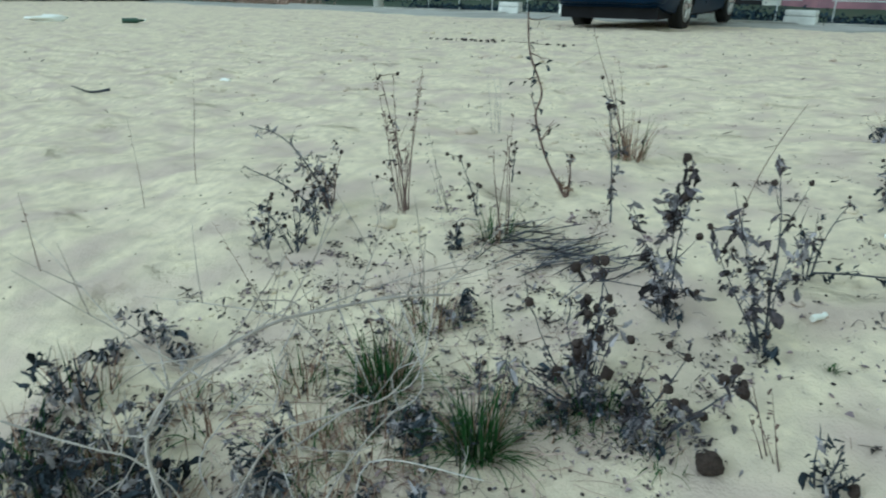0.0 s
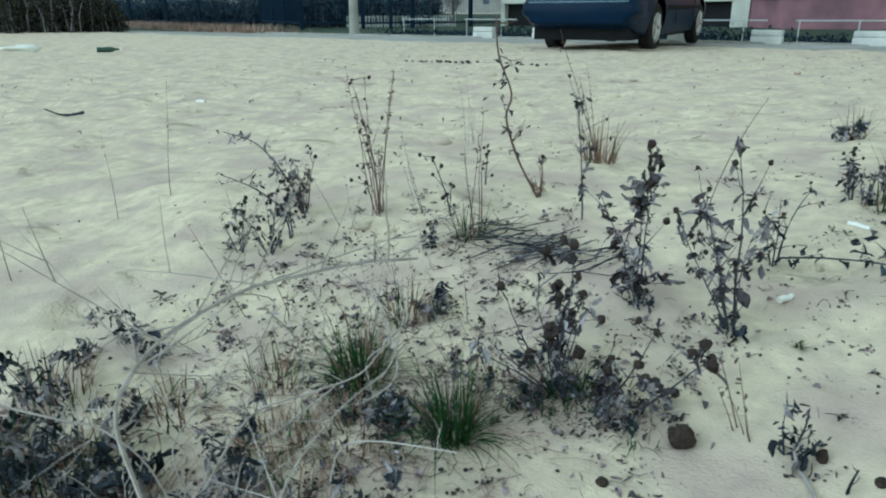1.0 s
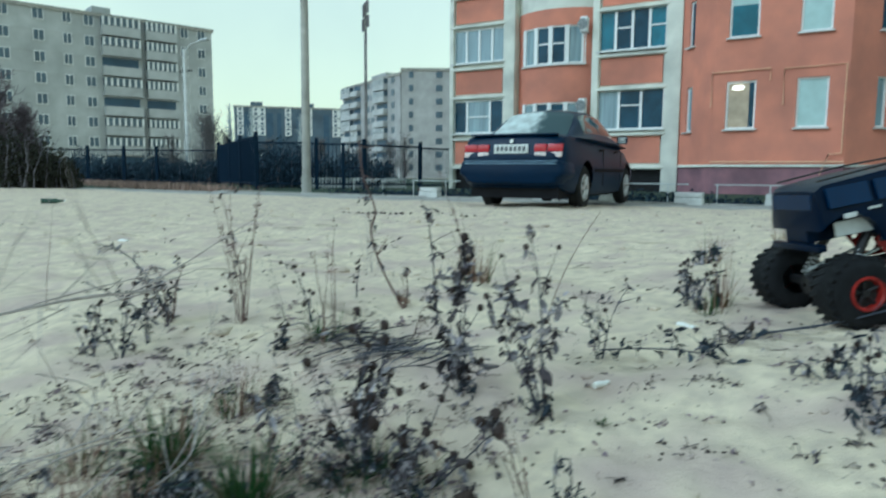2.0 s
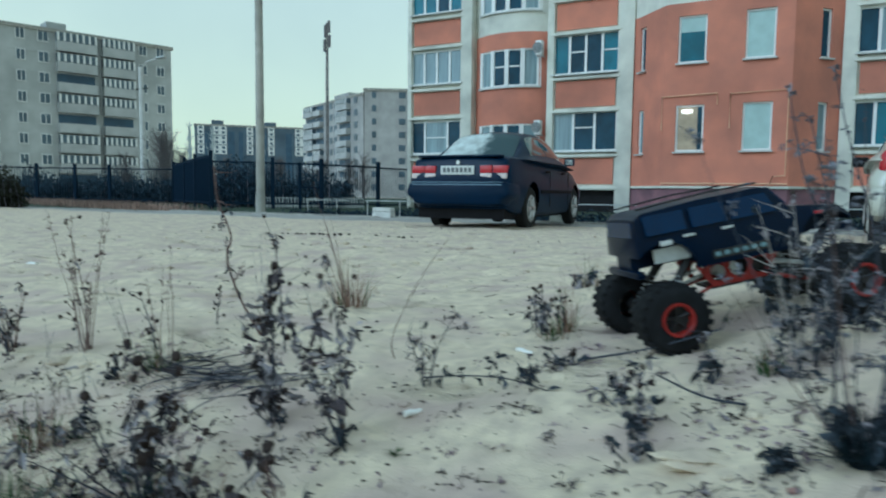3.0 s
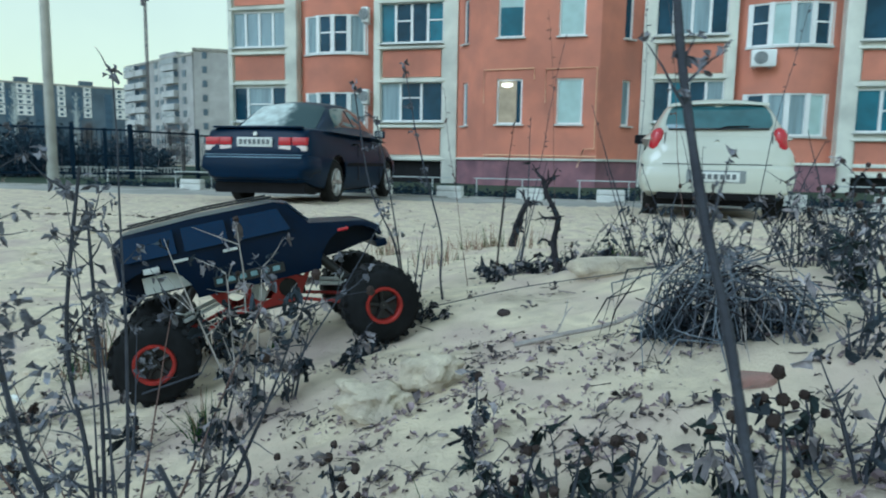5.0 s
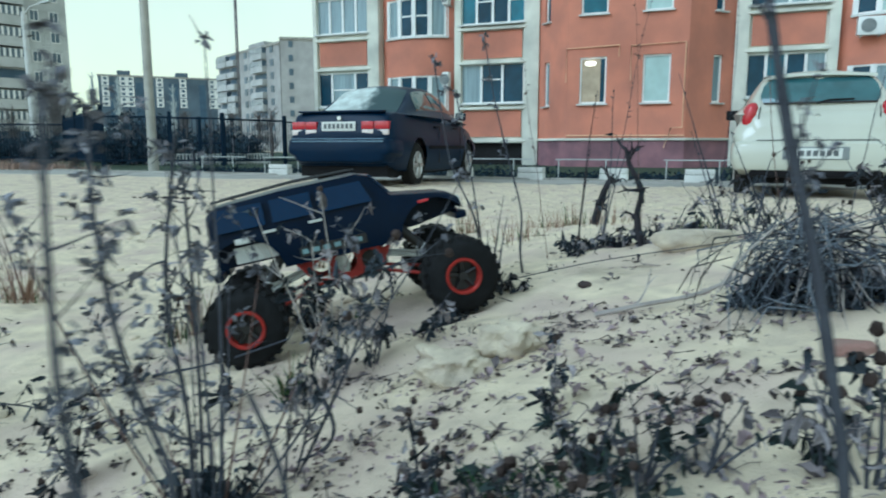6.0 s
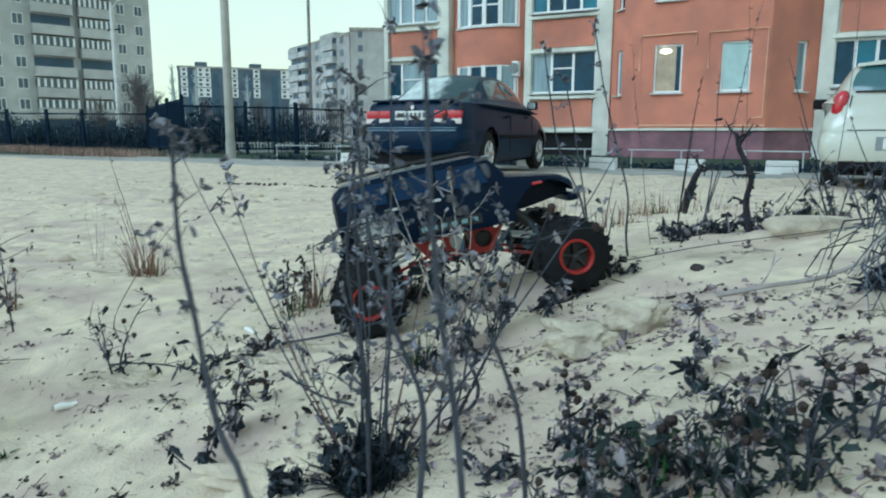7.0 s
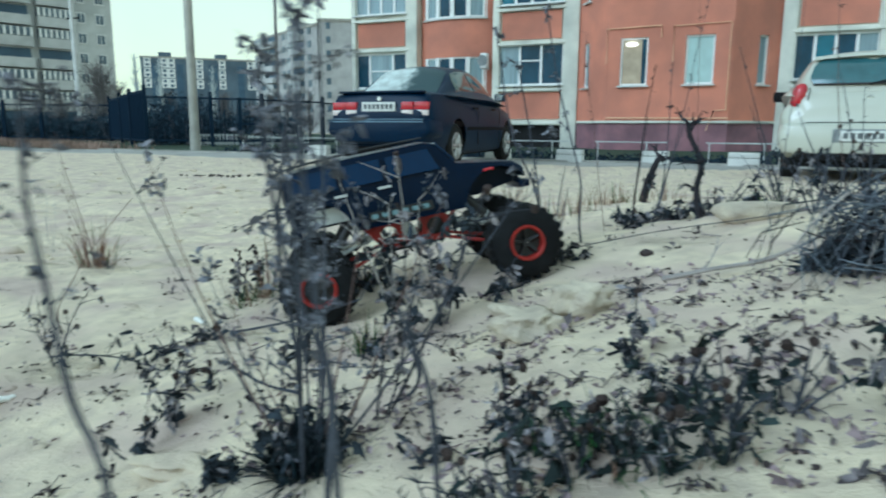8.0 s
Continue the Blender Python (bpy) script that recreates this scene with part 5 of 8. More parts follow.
for sx in (1, -1):
    for quad in ([(4.0, 0.75), (4.75, 0.75), (4.72, 2.75), (4.15, 2.75)], [(4.85, 0.75), (6.3, 0.75), (5.85, 2.75), (4.85, 2.75)]):
        part("side_window", pane_on(roof, quad if sx > 0 else [(v, 10 - u) for v, u in quad]), CARGLASS, suv, smooth=60)
    part("door_gap", Shape().box(sx * 0.846, sx * 0.858, 1.38, 1.388, 0.34, 0.92), INK, suv, smooth=0)
    part("mirror", Shape().box(min(sx * 0.83, sx * 1.03), max(sx * 0.83, sx * 1.03), 2.2, 2.3, 0.98, 1.12), BLACKTRIM, suv, bevel=0.03)
    # tail lamp: a rounded pod on the shoulder, clear below
    lamp = ((0.80, 0.04), (0.825, 0.068), (0.89, 0.084), (0.97, 0.088), (1.04, 0.084), (1.085, 0.06), (1.11, 0.03))
    tl = part("tail_lamp", Shape().loft([[(sx * (0.70 - 0.12 * (z - 0.83)) + w * math.cos(k * math.pi / 5), 0.12 - (0.02 + 0.7 * w) * math.sin(k * math.pi / 5) * 1.1, z) for k in range(6)] +
                                         [(sx * (0.70 - 0.12 * (z - 0.83)) - w, 0.24, z), (sx * (0.70 - 0.12 * (z - 0.83)) + w, 0.24, z)] for z, w in lamp]), REDLIGHT, suv, "red rounded tail lamp", smooth=60)
    part("clear_strip", Shape().box(sx * 0.70 - 0.045, sx * 0.70 + 0.045, 0.05, 0.2, 0.762, 0.803), CLEARLIGHT, tl, bevel=0.014)
    for y in (0.72, 3.2):
        car_wheel(suv, sx * 0.735, y, 0.295, 0.185, sx)
part("bumper", smooth_loft([section(-0.07, 0.36, 0.64, 0.74, 0.77, 0.74, 0.0), section(-0.03, 0.33, 0.67, 0.81, 0.845, 0.82, 0.0), section(0.12, 0.32, 0.69, 0.85, 0.875, 0.86, 0.0), section(0.34, 0.32, 0.69, 0.85, 0.875, 0.865, 0.0)]), SUV_PAINT, suv, smooth=30)
part("lower_bumper", Shape().box(-0.66, 0.66, -0.06, 0.3, 0.26, 0.40), BLACKTRIM, suv, bevel=0.03)
part("underside", Shape().box(-0.70, 0.70, 0.2, 3.7, 0.18, 0.36), BLACKTRIM, suv, smooth=0)
part("tailgate_gap", Shape().box(-0.60, 0.60, -0.016, 0.03, 0.675, 0.685), INK, suv, smooth=0)
for sx in (1, -1):
    part("tailgate_gap", Shape().tube([(sx * 0.60, -0.006, 0.68), (sx * 0.605, 0.012, 0.80), (sx * 0.595, 0.035, 0.95), (sx * 0.585, 0.05, 1.06)], 0.006, 4), INK, suv)
    part("fog_lamp", Shape().lathe([(0, 0.05), (0.02, 0.045), (0.02, 0.001)], (sx * 0.70, 0.012, 0.60), (0, -1, 0), 14), BLACKTRIM, suv)
part("gate_handle", Shape().box(-0.22, 0.22, -0.03, 0.02, 0.622, 0.648), SUV_PAINT, suv, bevel=0.008)
part("badge", Shape().lathe([(0, 0.001), (0, 0.05), (0.014, 0.04), (0.014, 0.001)], (0, 0.034, 0.92), (0, -1, 0), 14), CHROME, suv)
part("plate_recess", Shape().box(-0.33, 0.33, -0.075, 0.05, 0.46, 0.61), PLATE_FRAME, suv, bevel=0.012)
plate_part(suv, -0.26, 0.26, -0.078, 0.475, 0.59)
part("wiper", Shape().tube([(-0.02, 0.04, 1.085), (0.1, 0.04, 1.12), (0.34, 0.062, 1.125)], 0.010, 5), BLACKTRIM, suv)
suv.matrix_world = pose(1.485, 8.55, 0.345, 0, 0, -3)



# ---------------------------------------------------------------- the toy truck
truck = thing("toy_monster_truck", "navy toy monster truck with red chassis climbing the sand bank", "toy truck")
WB, TRACK, R, TW = 0.352, 0.215, 0.064, 0.07


def toy_wheel(x, y, side):
    """Big balloon tyre with tread lugs, red rim ring and black hub."""
    pr = [(-TW / 2, R * 0.46), (-TW / 2, R * 0.80), (-TW * 0.42, R * 0.93), (-TW * 0.25, R * 0.985), (TW * 0.25, R * 0.985), (TW * 0.42, R * 0.93), (TW / 2, R * 0.80), (TW / 2, R * 0.46)]
    w = part("wheel", Shape().lathe(pr, (x, y, R), (0, 1, 0), 32), TOY_TYRE, truck)
    lugs = Shape()
    for k in range(22):
        for s_ in (-1, 1):
            a = 2 * math.pi * (k + (0.25 if s_ > 0 else 0)) / 22
            m_ = Matrix.Translation((x, y, R)) @ Matrix.Rotation(a, 4, "Y")
            lugs.box(-0.0042, 0.0042, min(s_ * TW * 0.05, s_ * TW * 0.47), max(s_ * TW * 0.05, s_ * TW * 0.47), R * 0.90, R * 1.0, m_ @ Matrix.Rotation(s_ * 0.35, 4, "Z"))
    part("tread", lugs, TOY_TYRE, w, smooth=0)
    o = side * TW / 2
    part("rim", Shape().lathe([(o - side * 0.012, R * 0.375), (o + side * 0.001, R * 0.385), (o + side * 0.003, R * 0.415), (o + side * 0.003, R * 0.465), (o - side * 0.004, R * 0.49)], (x, y, R), (0, 1, 0), 28), TOY_RED, w, "red rim ring")
    hub = Shape().lathe([(o - side * 0.012, R * 0.40), (o - side * 0.014, R * 0.12), (o - side * 0.004, R * 0.11), (o - side * 0.004, 0.0005)], (x, y, R), (0, 1, 0), 20)
    for k in range(5):
        a = 2 * math.pi * k / 5 + 0.3
        hub.tube([(x + R * 0.1 * math.cos(a), y + o - side * 0.011, R + R * 0.1 * math.sin(a)), (x + R * 0.38 * math.cos(a), y + o - side * 0.008, R + R * 0.38 * math.sin(a))], [0.0045, 0.004], 5)
    part("hub", hub, TOY_BLACK, w)


for x in (-WB / 2, WB / 2):
    for s_ in (-1, 1):
        toy_wheel(x, s_ * TRACK / 2, s_)
    part("axle", Shape().tube([(x, -TRACK / 2 + 0.02, R), (x, TRACK / 2 - 0.02, R)], 0.009, 10), TOY_BLACK, truck)
    part("gearbox", Shape().lathe([(-0.022, 0.004), (-0.02, 0.018), (0, 0.024), (0.02, 0.018), (0.022, 0.004)], (x, 0.01, R), (1, 0, 0), 14), TOY_BLACK, truck)


def shell_ring(x, z0, z1, w0, w1, round_=0.12):
    """Cross-section of the toy's shell, open below."""
    h = z1 - z0
    half = [(w0, z0), (w0 * 1.01, z0 + h * 0.45), (w1 * 1.01, z1 - h * round_ * 1.2), (w1 * 0.93, z1 - h * 0.02), (w1 * 0.5, z1)]
    return [(x, y, z) for y, z in half] + [(x, -y, z) for y, z in half[::-1]]


shell = part("shell", Shape().loft([
    shell_ring(-0.205, 0.150, 0.222, 0.078, 0.070), shell_ring(-0.200, 0.140, 0.246, 0.086, 0.076), shell_ring(-0.185, 0.138, 0.256, 0.088, 0.078),
    shell_ring(-0.08, 0.138, 0.262, 0.090, 0.079), shell_ring(0.045, 0.138, 0.262, 0.090, 0.078), shell_ring(0.062, 0.138, 0.256, 0.090, 0.076),
    shell_ring(0.095, 0.138, 0.216, 0.090, 0.082), shell_ring(0.13, 0.150, 0.210, 0.090, 0.083), shell_ring(0.19, 0.160, 0.200, 0.088, 0.081),
    shell_ring(0.208, 0.162, 0.188, 0.082, 0.074)]), TOY_BODY, truck, "navy moulded off-roader body shell", smooth=32)
arches = []
for x in (-WB / 2 + 0.018, WB / 2 - 0.018):
    for s_ in (-1, 1):
        arches.append(Shape().lathe([(-0.05, 0.0005), (-0.05, 0.061), (0.05, 0.061), (0.05, 0.0005)], (x, s_ * 0.085, 0.135), (0, 1, 0), 26))
arches.append(Shape().box(-0.19, 0.19, -0.078, 0.078, 0.10, 0.150))
cut(shell, arches)
for s_ in (1, -1):
    for x0, x1, sl in ((-0.188, -0.112, 0.0), (-0.100, -0.035, 0.0), (-0.025, 0.048, 0.014)):
        q = [(x0, s_ * 0.0895, 0.212), (x1 + sl, s_ * 0.0895, 0.212), (x1, s_ * 0.0815, 0.248), (x0, s_ * 0.0815, 0.248)]
        w = part("side_window", panel_on(*(q if s_ < 0 else q[::-1]), 0.0035, 0.003), TOY_GLASS, shell, "blue side window", smooth=0)
    for x in (-0.104, -0.03):
        part("door_handle", Shape().box(x - 0.016, x + 0.006, min(s_ * 0.090, s_ * 0.0935), max(s_ * 0.090, s_ * 0.0935), 0.199, 0.203), TOY_SILVER, shell, smooth=0)
    part("marker_lamp", Shape().box(-0.165, -0.142, min(s_ * 0.089, s_ * 0.093), max(s_ * 0.089, s_ * 0.093), 0.190, 0.199), TOY_SILVER, shell, bevel=0.001)
    part("marker_lamp", Shape().box(0.135, 0.153, min(s_ * 0.089, s_ * 0.0925), max(s_ * 0.089, s_ * 0.0925), 0.192, 0.197), REDLIGHT, shell, bevel=0.001)
    st_ = part("sticker", Shape().box(-0.07, 0.04, min(s_ * 0.0905, s_ * 0.0918), max(s_ * 0.0905, s_ * 0.0918), 0.148, 0.164), TOY_BLACK, shell, smooth=0)
    for i in range(6):
        x = -0.066 + 0.0175 * i
        part("bar", Shape().box(x, x + 0.0105, min(s_ * 0.0918, s_ * 0.0925), max(s_ * 0.0918, s_ * 0.0925), 0.1525, 0.1600), TOY_TAG, st_, smooth=0)
    part("roof_rail", Shape().tube([(-0.19, s_ * 0.066, 0.262), (-0.06, s_ * 0.068, 0.269), (0.045, s_ * 0.066, 0.268)], 0.0020, 6), TOY_BLACK, shell)
    part("arch_liner", Shape().box(-0.172, -0.100, min(s_ * 0.066, s_ * 0.070), max(s_ * 0.066, s_ * 0.070), 0.157, 0.184), TOY_SILVER, shell, "pale inner wheel arch", bevel=0.003)
    part("headlamp", Shape().lathe([(0, 0.0105), (0.004, 0.0105), (0.006, 0.006), (0.006, 0.0004)], (0.2065, s_ * 0.058, 0.178), (1, 0, 0), 14), TOY_SILVER, shell)
part("windscreen", panel_on((0.0935, -0.070, 0.2185), (0.0935, 0.070, 0.2185), (0.0645, 0.066, 0.254), (0.0645, -0.066, 0.254), 0.003, 0.003), TOY_GLASS, shell, smooth=0)
part("rear_window", panel_on((-0.2035, 0.064, 0.212), (-0.2035, -0.064, 0.212), (-0.2005, -0.062, 0.240), (-0.2005, 0.062, 0.240), 0.003, 0.003), TOY_GLASS, shell, smooth=0)
for k in range(6):
    part("grille_slot", Shape().box(0.2075, 0.2095, -0.035 + k * 0.0125, -0.028 + k * 0.0125, 0.168, 0.187), TOY_SILVER, shell, smooth=0)
part("front_bumper", Shape().box(0.196, 0.216, -0.078, 0.078, 0.150, 0.163), TOY_BODY, shell, bevel=0.004)
part("rear_bumper", Shape().box(-0.212, -0.196, -0.080, 0.080, 0.136, 0.149), TOY_BODY, shell, bevel=0.004)
# chassis: red side plates with holes, links, dampers
for s_ in (-1, 1):
    y = s_ * 0.040
    plate = Shape()
    outline = [(-0.085, 0.135), (-0.055, 0.088), (0.055, 0.088), (0.085, 0.135), (0.06, 0.146), (-0.06, 0.146)]
    plate.add([(x, y - 0.0015, z) for x, z in outline] + [(x, y + 0.0015, z) for x, z in outline],
              [tuple(range(5, -1, -1)), tuple(range(6, 12))] + [(k, (k + 1) % 6, 6 + (k + 1) % 6, 6 + k) for k in range(6)])
    pl = part("side_plate", plate, TOY_RED, truck, "red metal chassis side plate", smooth=0)
    cut(pl, [Shape().lathe([(-0.02, 0.0003), (-0.02, r_), (0.02, r_), (0.02, 0.0003)], (x, y, z), (0, 1, 0), 12) for x, z, r_ in ((-0.042, 0.113, 0.016), (0.0, 0.118, 0.019), (0.042, 0.113, 0.016), (-0.068, 0.134, 0.007), (0.068, 0.134, 0.007))])
    for e in (-1, 1):
        part("link_rod", Shape().tube([(e * 0.045, s_ * 0.034, 0.093), (e * (WB / 2 - 0.01), s_ * 0.060, R - 0.008)], 0.0032, 7), TOY_RED, truck)
        part("link_rod", Shape().tube([(e * 0.06, s_ * 0.024, 0.115), (e * (WB / 2 - 0.005), s_ * 0.035, R + 0.022)], 0.0036, 7), TOY_SILVER, truck, "bright metal link rod")
        d = part("damper", Shape().tube([(e * 0.095, s_ * 0.052, 0.162), (e * (WB / 2 - 0.035), s_ * 0.062, 0.105)], 0.0085, 10), TOY_BLACK, truck)
        coil = [(0, 0, 0)]
        a, b = Vector((e * (WB / 2 - 0.05), s_ * 0.060, 0.122)), Vector((e * (WB / 2 - 0.012), s_ * 0.066, R + 0.006))
        ax = (b - a).normalized()
        u = ax.orthogonal().normalized()
        v = ax.cross(u)
        coil = [a + (b - a) * (i / 48) + (u * math.cos(i * 0.9) + v * math.sin(i * 0.9)) * 0.0085 for i in range(49)]
        part("spring", Shape().tube(coil, 0.0014, 4), TOY_SILVER, d)
part("skid_plate", Shape().box(-0.055, 0.055, -0.034, 0.034, 0.082, 0.088), TOY_BLACK, truck, bevel=0.002)
part("motor", Shape().lathe([(-0.03, 0.002), (-0.03, 0.017), (0.03, 0.017), (0.03, 0.002)], (-0.01, 0.0, 0.112), (0, 1, 0), 16), TOY_SILVER, truck)
part("battery", Shape().box(-0.05, 0.05, -0.03, 0.03, 0.128, 0.15), TOY_BLACK, truck, bevel=0.003)
part("radio_box", Shape().box(0.02, 0.07, -0.03, 0.03, 0.095, 0.126), TOY_BLACK, truck, bevel=0.003)
# on the bank: the near wheels rest where the sand carries them
front, rear = Vector((0.088, 0.958)), Vector((-0.212, 0.758))
ahead = (front - rear).normalized()
mid = (front + rear) / 2 + Vector((-ahead.y, ahead.x)) * (TRACK / 2 + TW / 2)
f_, r_ = mid + ahead * WB / 2, mid - ahead * WB / 2
tilt = math.atan2(land(*f_) - land(*r_), WB)
truck.matrix_world = (Matrix.Translation((mid.x, mid.y, land(*mid) - 0.006)) @ Matrix.Rotation(math.atan2(ahead.y, ahead.x), 4, "Z")
                      @ Matrix.Rotation(-tilt, 4, "Y") @ Matrix.Rotation(radians(-2.0), 4, "X"))


# ---------------------------------------------------------------- weeds and litter on the sand
def sand(x, y, dz=0.0):
    return Vector((x, y, ground_z(x, y) + dz))


def stroll(p, d, length, n, r, wander, lift=0.0):
    """Points of a crooked twig."""
    pts, d = [Vector(p)], Vector(d).normalized()
    for _ in range(n):
        d = (d + Vector((r.uniform(-1, 1), r.uniform(-1, 1), r.uniform(-1, 1))) * wander + Vector((0, 0, lift))).normalized()
        pts.append(pts[-1] + d * length / n)
    return pts


def taper(w, n):
    return [w * (1 - 0.75 * i / n) for i in range(n + 1)]


def weed(x, y, height, seed, lean=(0, 0), stems=3, leaves=40, heads=8, size=0.017, thick=0.0022, spread_=0.35, stem_mat=None, leaf_mat=None,
         branch=5, label="dark withered weed with round seed heads on the sand", low=0.15, droop=0.6, head_r=0.0055, pale=0.42, out=1.0):
    """A dead weed: forking stems, shrivelled hanging leaves and knobbly seed heads."""
    r = random.Random(seed)
    t = thing("withered_weed", label, "dead weed", Matrix.Translation(sand(x, y, -0.006)))
    st, lv, pl = Shape(), Shape(), Shape()
    anchors, tips = [], []
    for i in range(stems):
        a = 2 * math.pi * (i + r.random()) / max(1, stems)
        s_ = spread_ * (0.15 if i == 0 else r.uniform(0.5, 1.0))
        h_ = height * (1.0 if i == 0 else r.uniform(0.5, 0.92))
        d = Vector((lean[0] + s_ * math.cos(a), lean[1] + s_ * math.sin(a), 1.0))
        n = 8
        pts = stroll((0.004 * math.cos(a), 0.004 * math.sin(a), 0), d, h_ * d.length / 1.02, n, r, 0.10)
        st.tube(pts, taper(thick * (1 if i == 0 else 0.75), n), 5)
        tips.append(pts[-1])
        for k in range(branch):
            q = pts[r.randint(2, n)]
            e = Vector((r.uniform(-out, out), r.uniform(-out, out), r.uniform(0.1, 1.1)))
            b = stroll(q, e, h_ * r.uniform(0.1, 0.3), 3, r, 0.2)
            st.tube(b, taper(thick * 0.45, 3), 4, False)
            tips.append(b[-1])
            anchors += b[1:]
        anchors += [p for j, p in enumerate(pts) if j / n >= low]
    i, total = 0, int(leaves * 1.4)
    while i < total:
        p = anchors[r.randrange(len(anchors))]
        to = pl if r.random() < pale else lv
        for _ in range(r.randint(2, 5)):
            d = Vector((r.gauss(0, 0.55), r.gauss(0, 0.55), r.uniform(-1.3, 0.35 - droop * 0.5)))
            l_ = size * min(1.4, 0.36 + 0.34 * r.expovariate(1.0))
            sd = d.cross(Vector((r.uniform(-1, 1), r.uniform(-1, 1), r.uniform(-1, 1))))
            q = p + Vector((r.gauss(0, 1), r.gauss(0, 1), r.gauss(0, 1))) * size * 0.16
            to.leaf(q, d, sd if sd.length > 1e-3 else Vector((1, 0, 0)), l_, l_ * r.uniform(0.28, 0.55), r.uniform(-2.4, 2.4), r)
            i += 1
    for i in range(heads):
        p = tips[i % len(tips)] + Vector((r.uniform(-1, 1), r.uniform(-1, 1), r.uniform(-0.5, 1))) * head_r * (0 if i < len(tips) else 3)
        part("seed_head", Shape().burr(p, head_r * r.uniform(0.45, 0.85), r, 1.1), SEED, t)
    part("stem", st, stem_mat or STEM, t)
    if leaves:
        tagged(part("leaves", lv, leaf_mat or LEAF_DEAD, t), kind="stuff")
        tagged(part("pale_leaves", pl, LEAF_DEAD if leaf_mat is LEAF_PALE else LEAF_PALE, t), kind="stuff")
    return t


def tuft(x, y, height, seed, green=60, dry=30, radius=0.02, label="green grass tuft with dry blades on the sand", width=0.0026, lean=0.55):
    """A grass tuft of single blades."""
    r = random.Random(seed)
    t = thing("grass_tuft", label, "grass", Matrix.Translation(sand(x, y, -0.004)))
    for name, count, mat, h_ in (("green_grass", green, GRASS, height), ("dry_grass", dry, STRAW, height * 1.05)):
        if not count:
            continue
        s = Shape()
        for i in range(count):
            a, q = r.uniform(0, 2 * math.pi), radius * math.sqrt(r.random())
            b = lean * min(2.2, abs(r.gauss(0, 0.75)))
            tilt_ = a + r.gauss(0, 0.6)
            d = Vector((math.cos(tilt_) * b, math.sin(tilt_) * b, 1))
            s.blade((q * math.cos(a), q * math.sin(a), 0), d, h_ * r.uniform(0.35, 1.1), width * r.uniform(0.6, 1.2), r.uniform(0.02, 0.34), 5)
        tagged(part(name, s, mat, t), kind="stuff")
    return t


def stalks(x, y, height, seed, count=5, lean=(0, 0), spread_=0.15, mat=None, thick=0.0014, buds=10, label="thin dry reddish weed stalks standing in the sand"):
    """Tall thin stalks with small buds near the top."""
    r = random.Random(seed)
    t = thing("dry_stalks", label, "dead weed", Matrix.Translation(sand(x, y, -0.005)))
    for i in range(count):
        h_ = height * (1 if i == 0 else r.uniform(0.4, 0.95))
        d = Vector((lean[0] + r.uniform(-1, 1) * spread_, lean[1] + r.uniform(-1, 1) * spread_, 1))
        pts = stroll((r.uniform(-1, 1) * 0.012, r.uniform(-1, 1) * 0.012, 0), d, h_, 7, r, 0.06)
        s = Shape().tube(pts, taper(thick * r.uniform(0.7, 1.2), 7), 5)
        for k in range(buds):
            q = pts[r.randint(4, 7)].lerp(pts[r.randint(4, 7)], r.random())
            s.leaf(q, Vector((r.uniform(-1, 1), r.uniform(-1, 1), r.uniform(-0.4, 1))), Vector((r.uniform(-1, 1), r.uniform(-1, 1), 0.3)), 0.009 * r.uniform(0.6, 1.4), 0.004, 1, r)
        part("stalk", s, mat or STEM_BROWN, t)
    return t


def fluff(shape, p, size, r, count=7):
    """A ragged clump of dry bracts round a point."""
    for _ in range(count):
        d = Vector((r.uniform(-1, 1), r.uniform(-1, 1), r.uniform(-0.8, 1)))
        l_ = size * r.uniform(0.5, 1.2)
        shape.leaf(Vector(p) + d * size * 0.25, d, d.orthogonal(), l_, l_ * r.uniform(0.5, 0.8), r.uniform(-1.5, 1.5), r)


def fan_bush(x, y, height, seed, stems=12):
    """Many bare stems that radiate from one root, with pale dry clumps on their upper halves."""
    r = random.Random(seed)
    t = thing("dead_bush", "many-stemmed grey dead bush with pale dry flower clumps", "dead bush", Matrix.Translation(sand(x, y, -0.008)))
    clumps = Shape()
    for i in range(stems):
        a = 2 * math.pi * (i + 0.6 * r.random()) / stems
        out = 0.05 if i == 0 else r.uniform(0.25, 0.95)
        d = Vector((out * math.cos(a), out * math.sin(a) * 0.6, 1)).normalized()
        ln = height * (1.08 if i == 0 else r.uniform(0.55, 1.0))
        pts = stroll((0.012 * math.cos(a), 0.012 * math.sin(a), 0), d, ln, 9, r, 0.045, 0.03)
        w = 0.0019 if i == 0 else r.uniform(0.0010, 0.0016)
        part("stem", Shape().tube(pts, taper(w, 9), 6), (STEM, STEM, STEM_BROWN)[i % 3], t)
        for k in range(r.randint(3, 4)):
            q = pts[r.randint(4, 9)]
            e = stroll(q, Vector((r.uniform(-1, 1), r.uniform(-1, 1), r.uniform(0.0, 1.2))), r.uniform(0.018, 0.05), 3, r, 0.25)
            part("twig", Shape().tube(e, taper(0.0007, 3), 4), STEM, t)
            for m in (1, 2, 3):
                if r.random() < 0.7:
                    fluff(clumps, e[m], 0.0075, r, 4)
        fluff(clumps, pts[-1], 0.009, r, 7)
    tagged(part("dry_clumps", clumps, LEAF_ASH, t), kind="stuff")
    return t


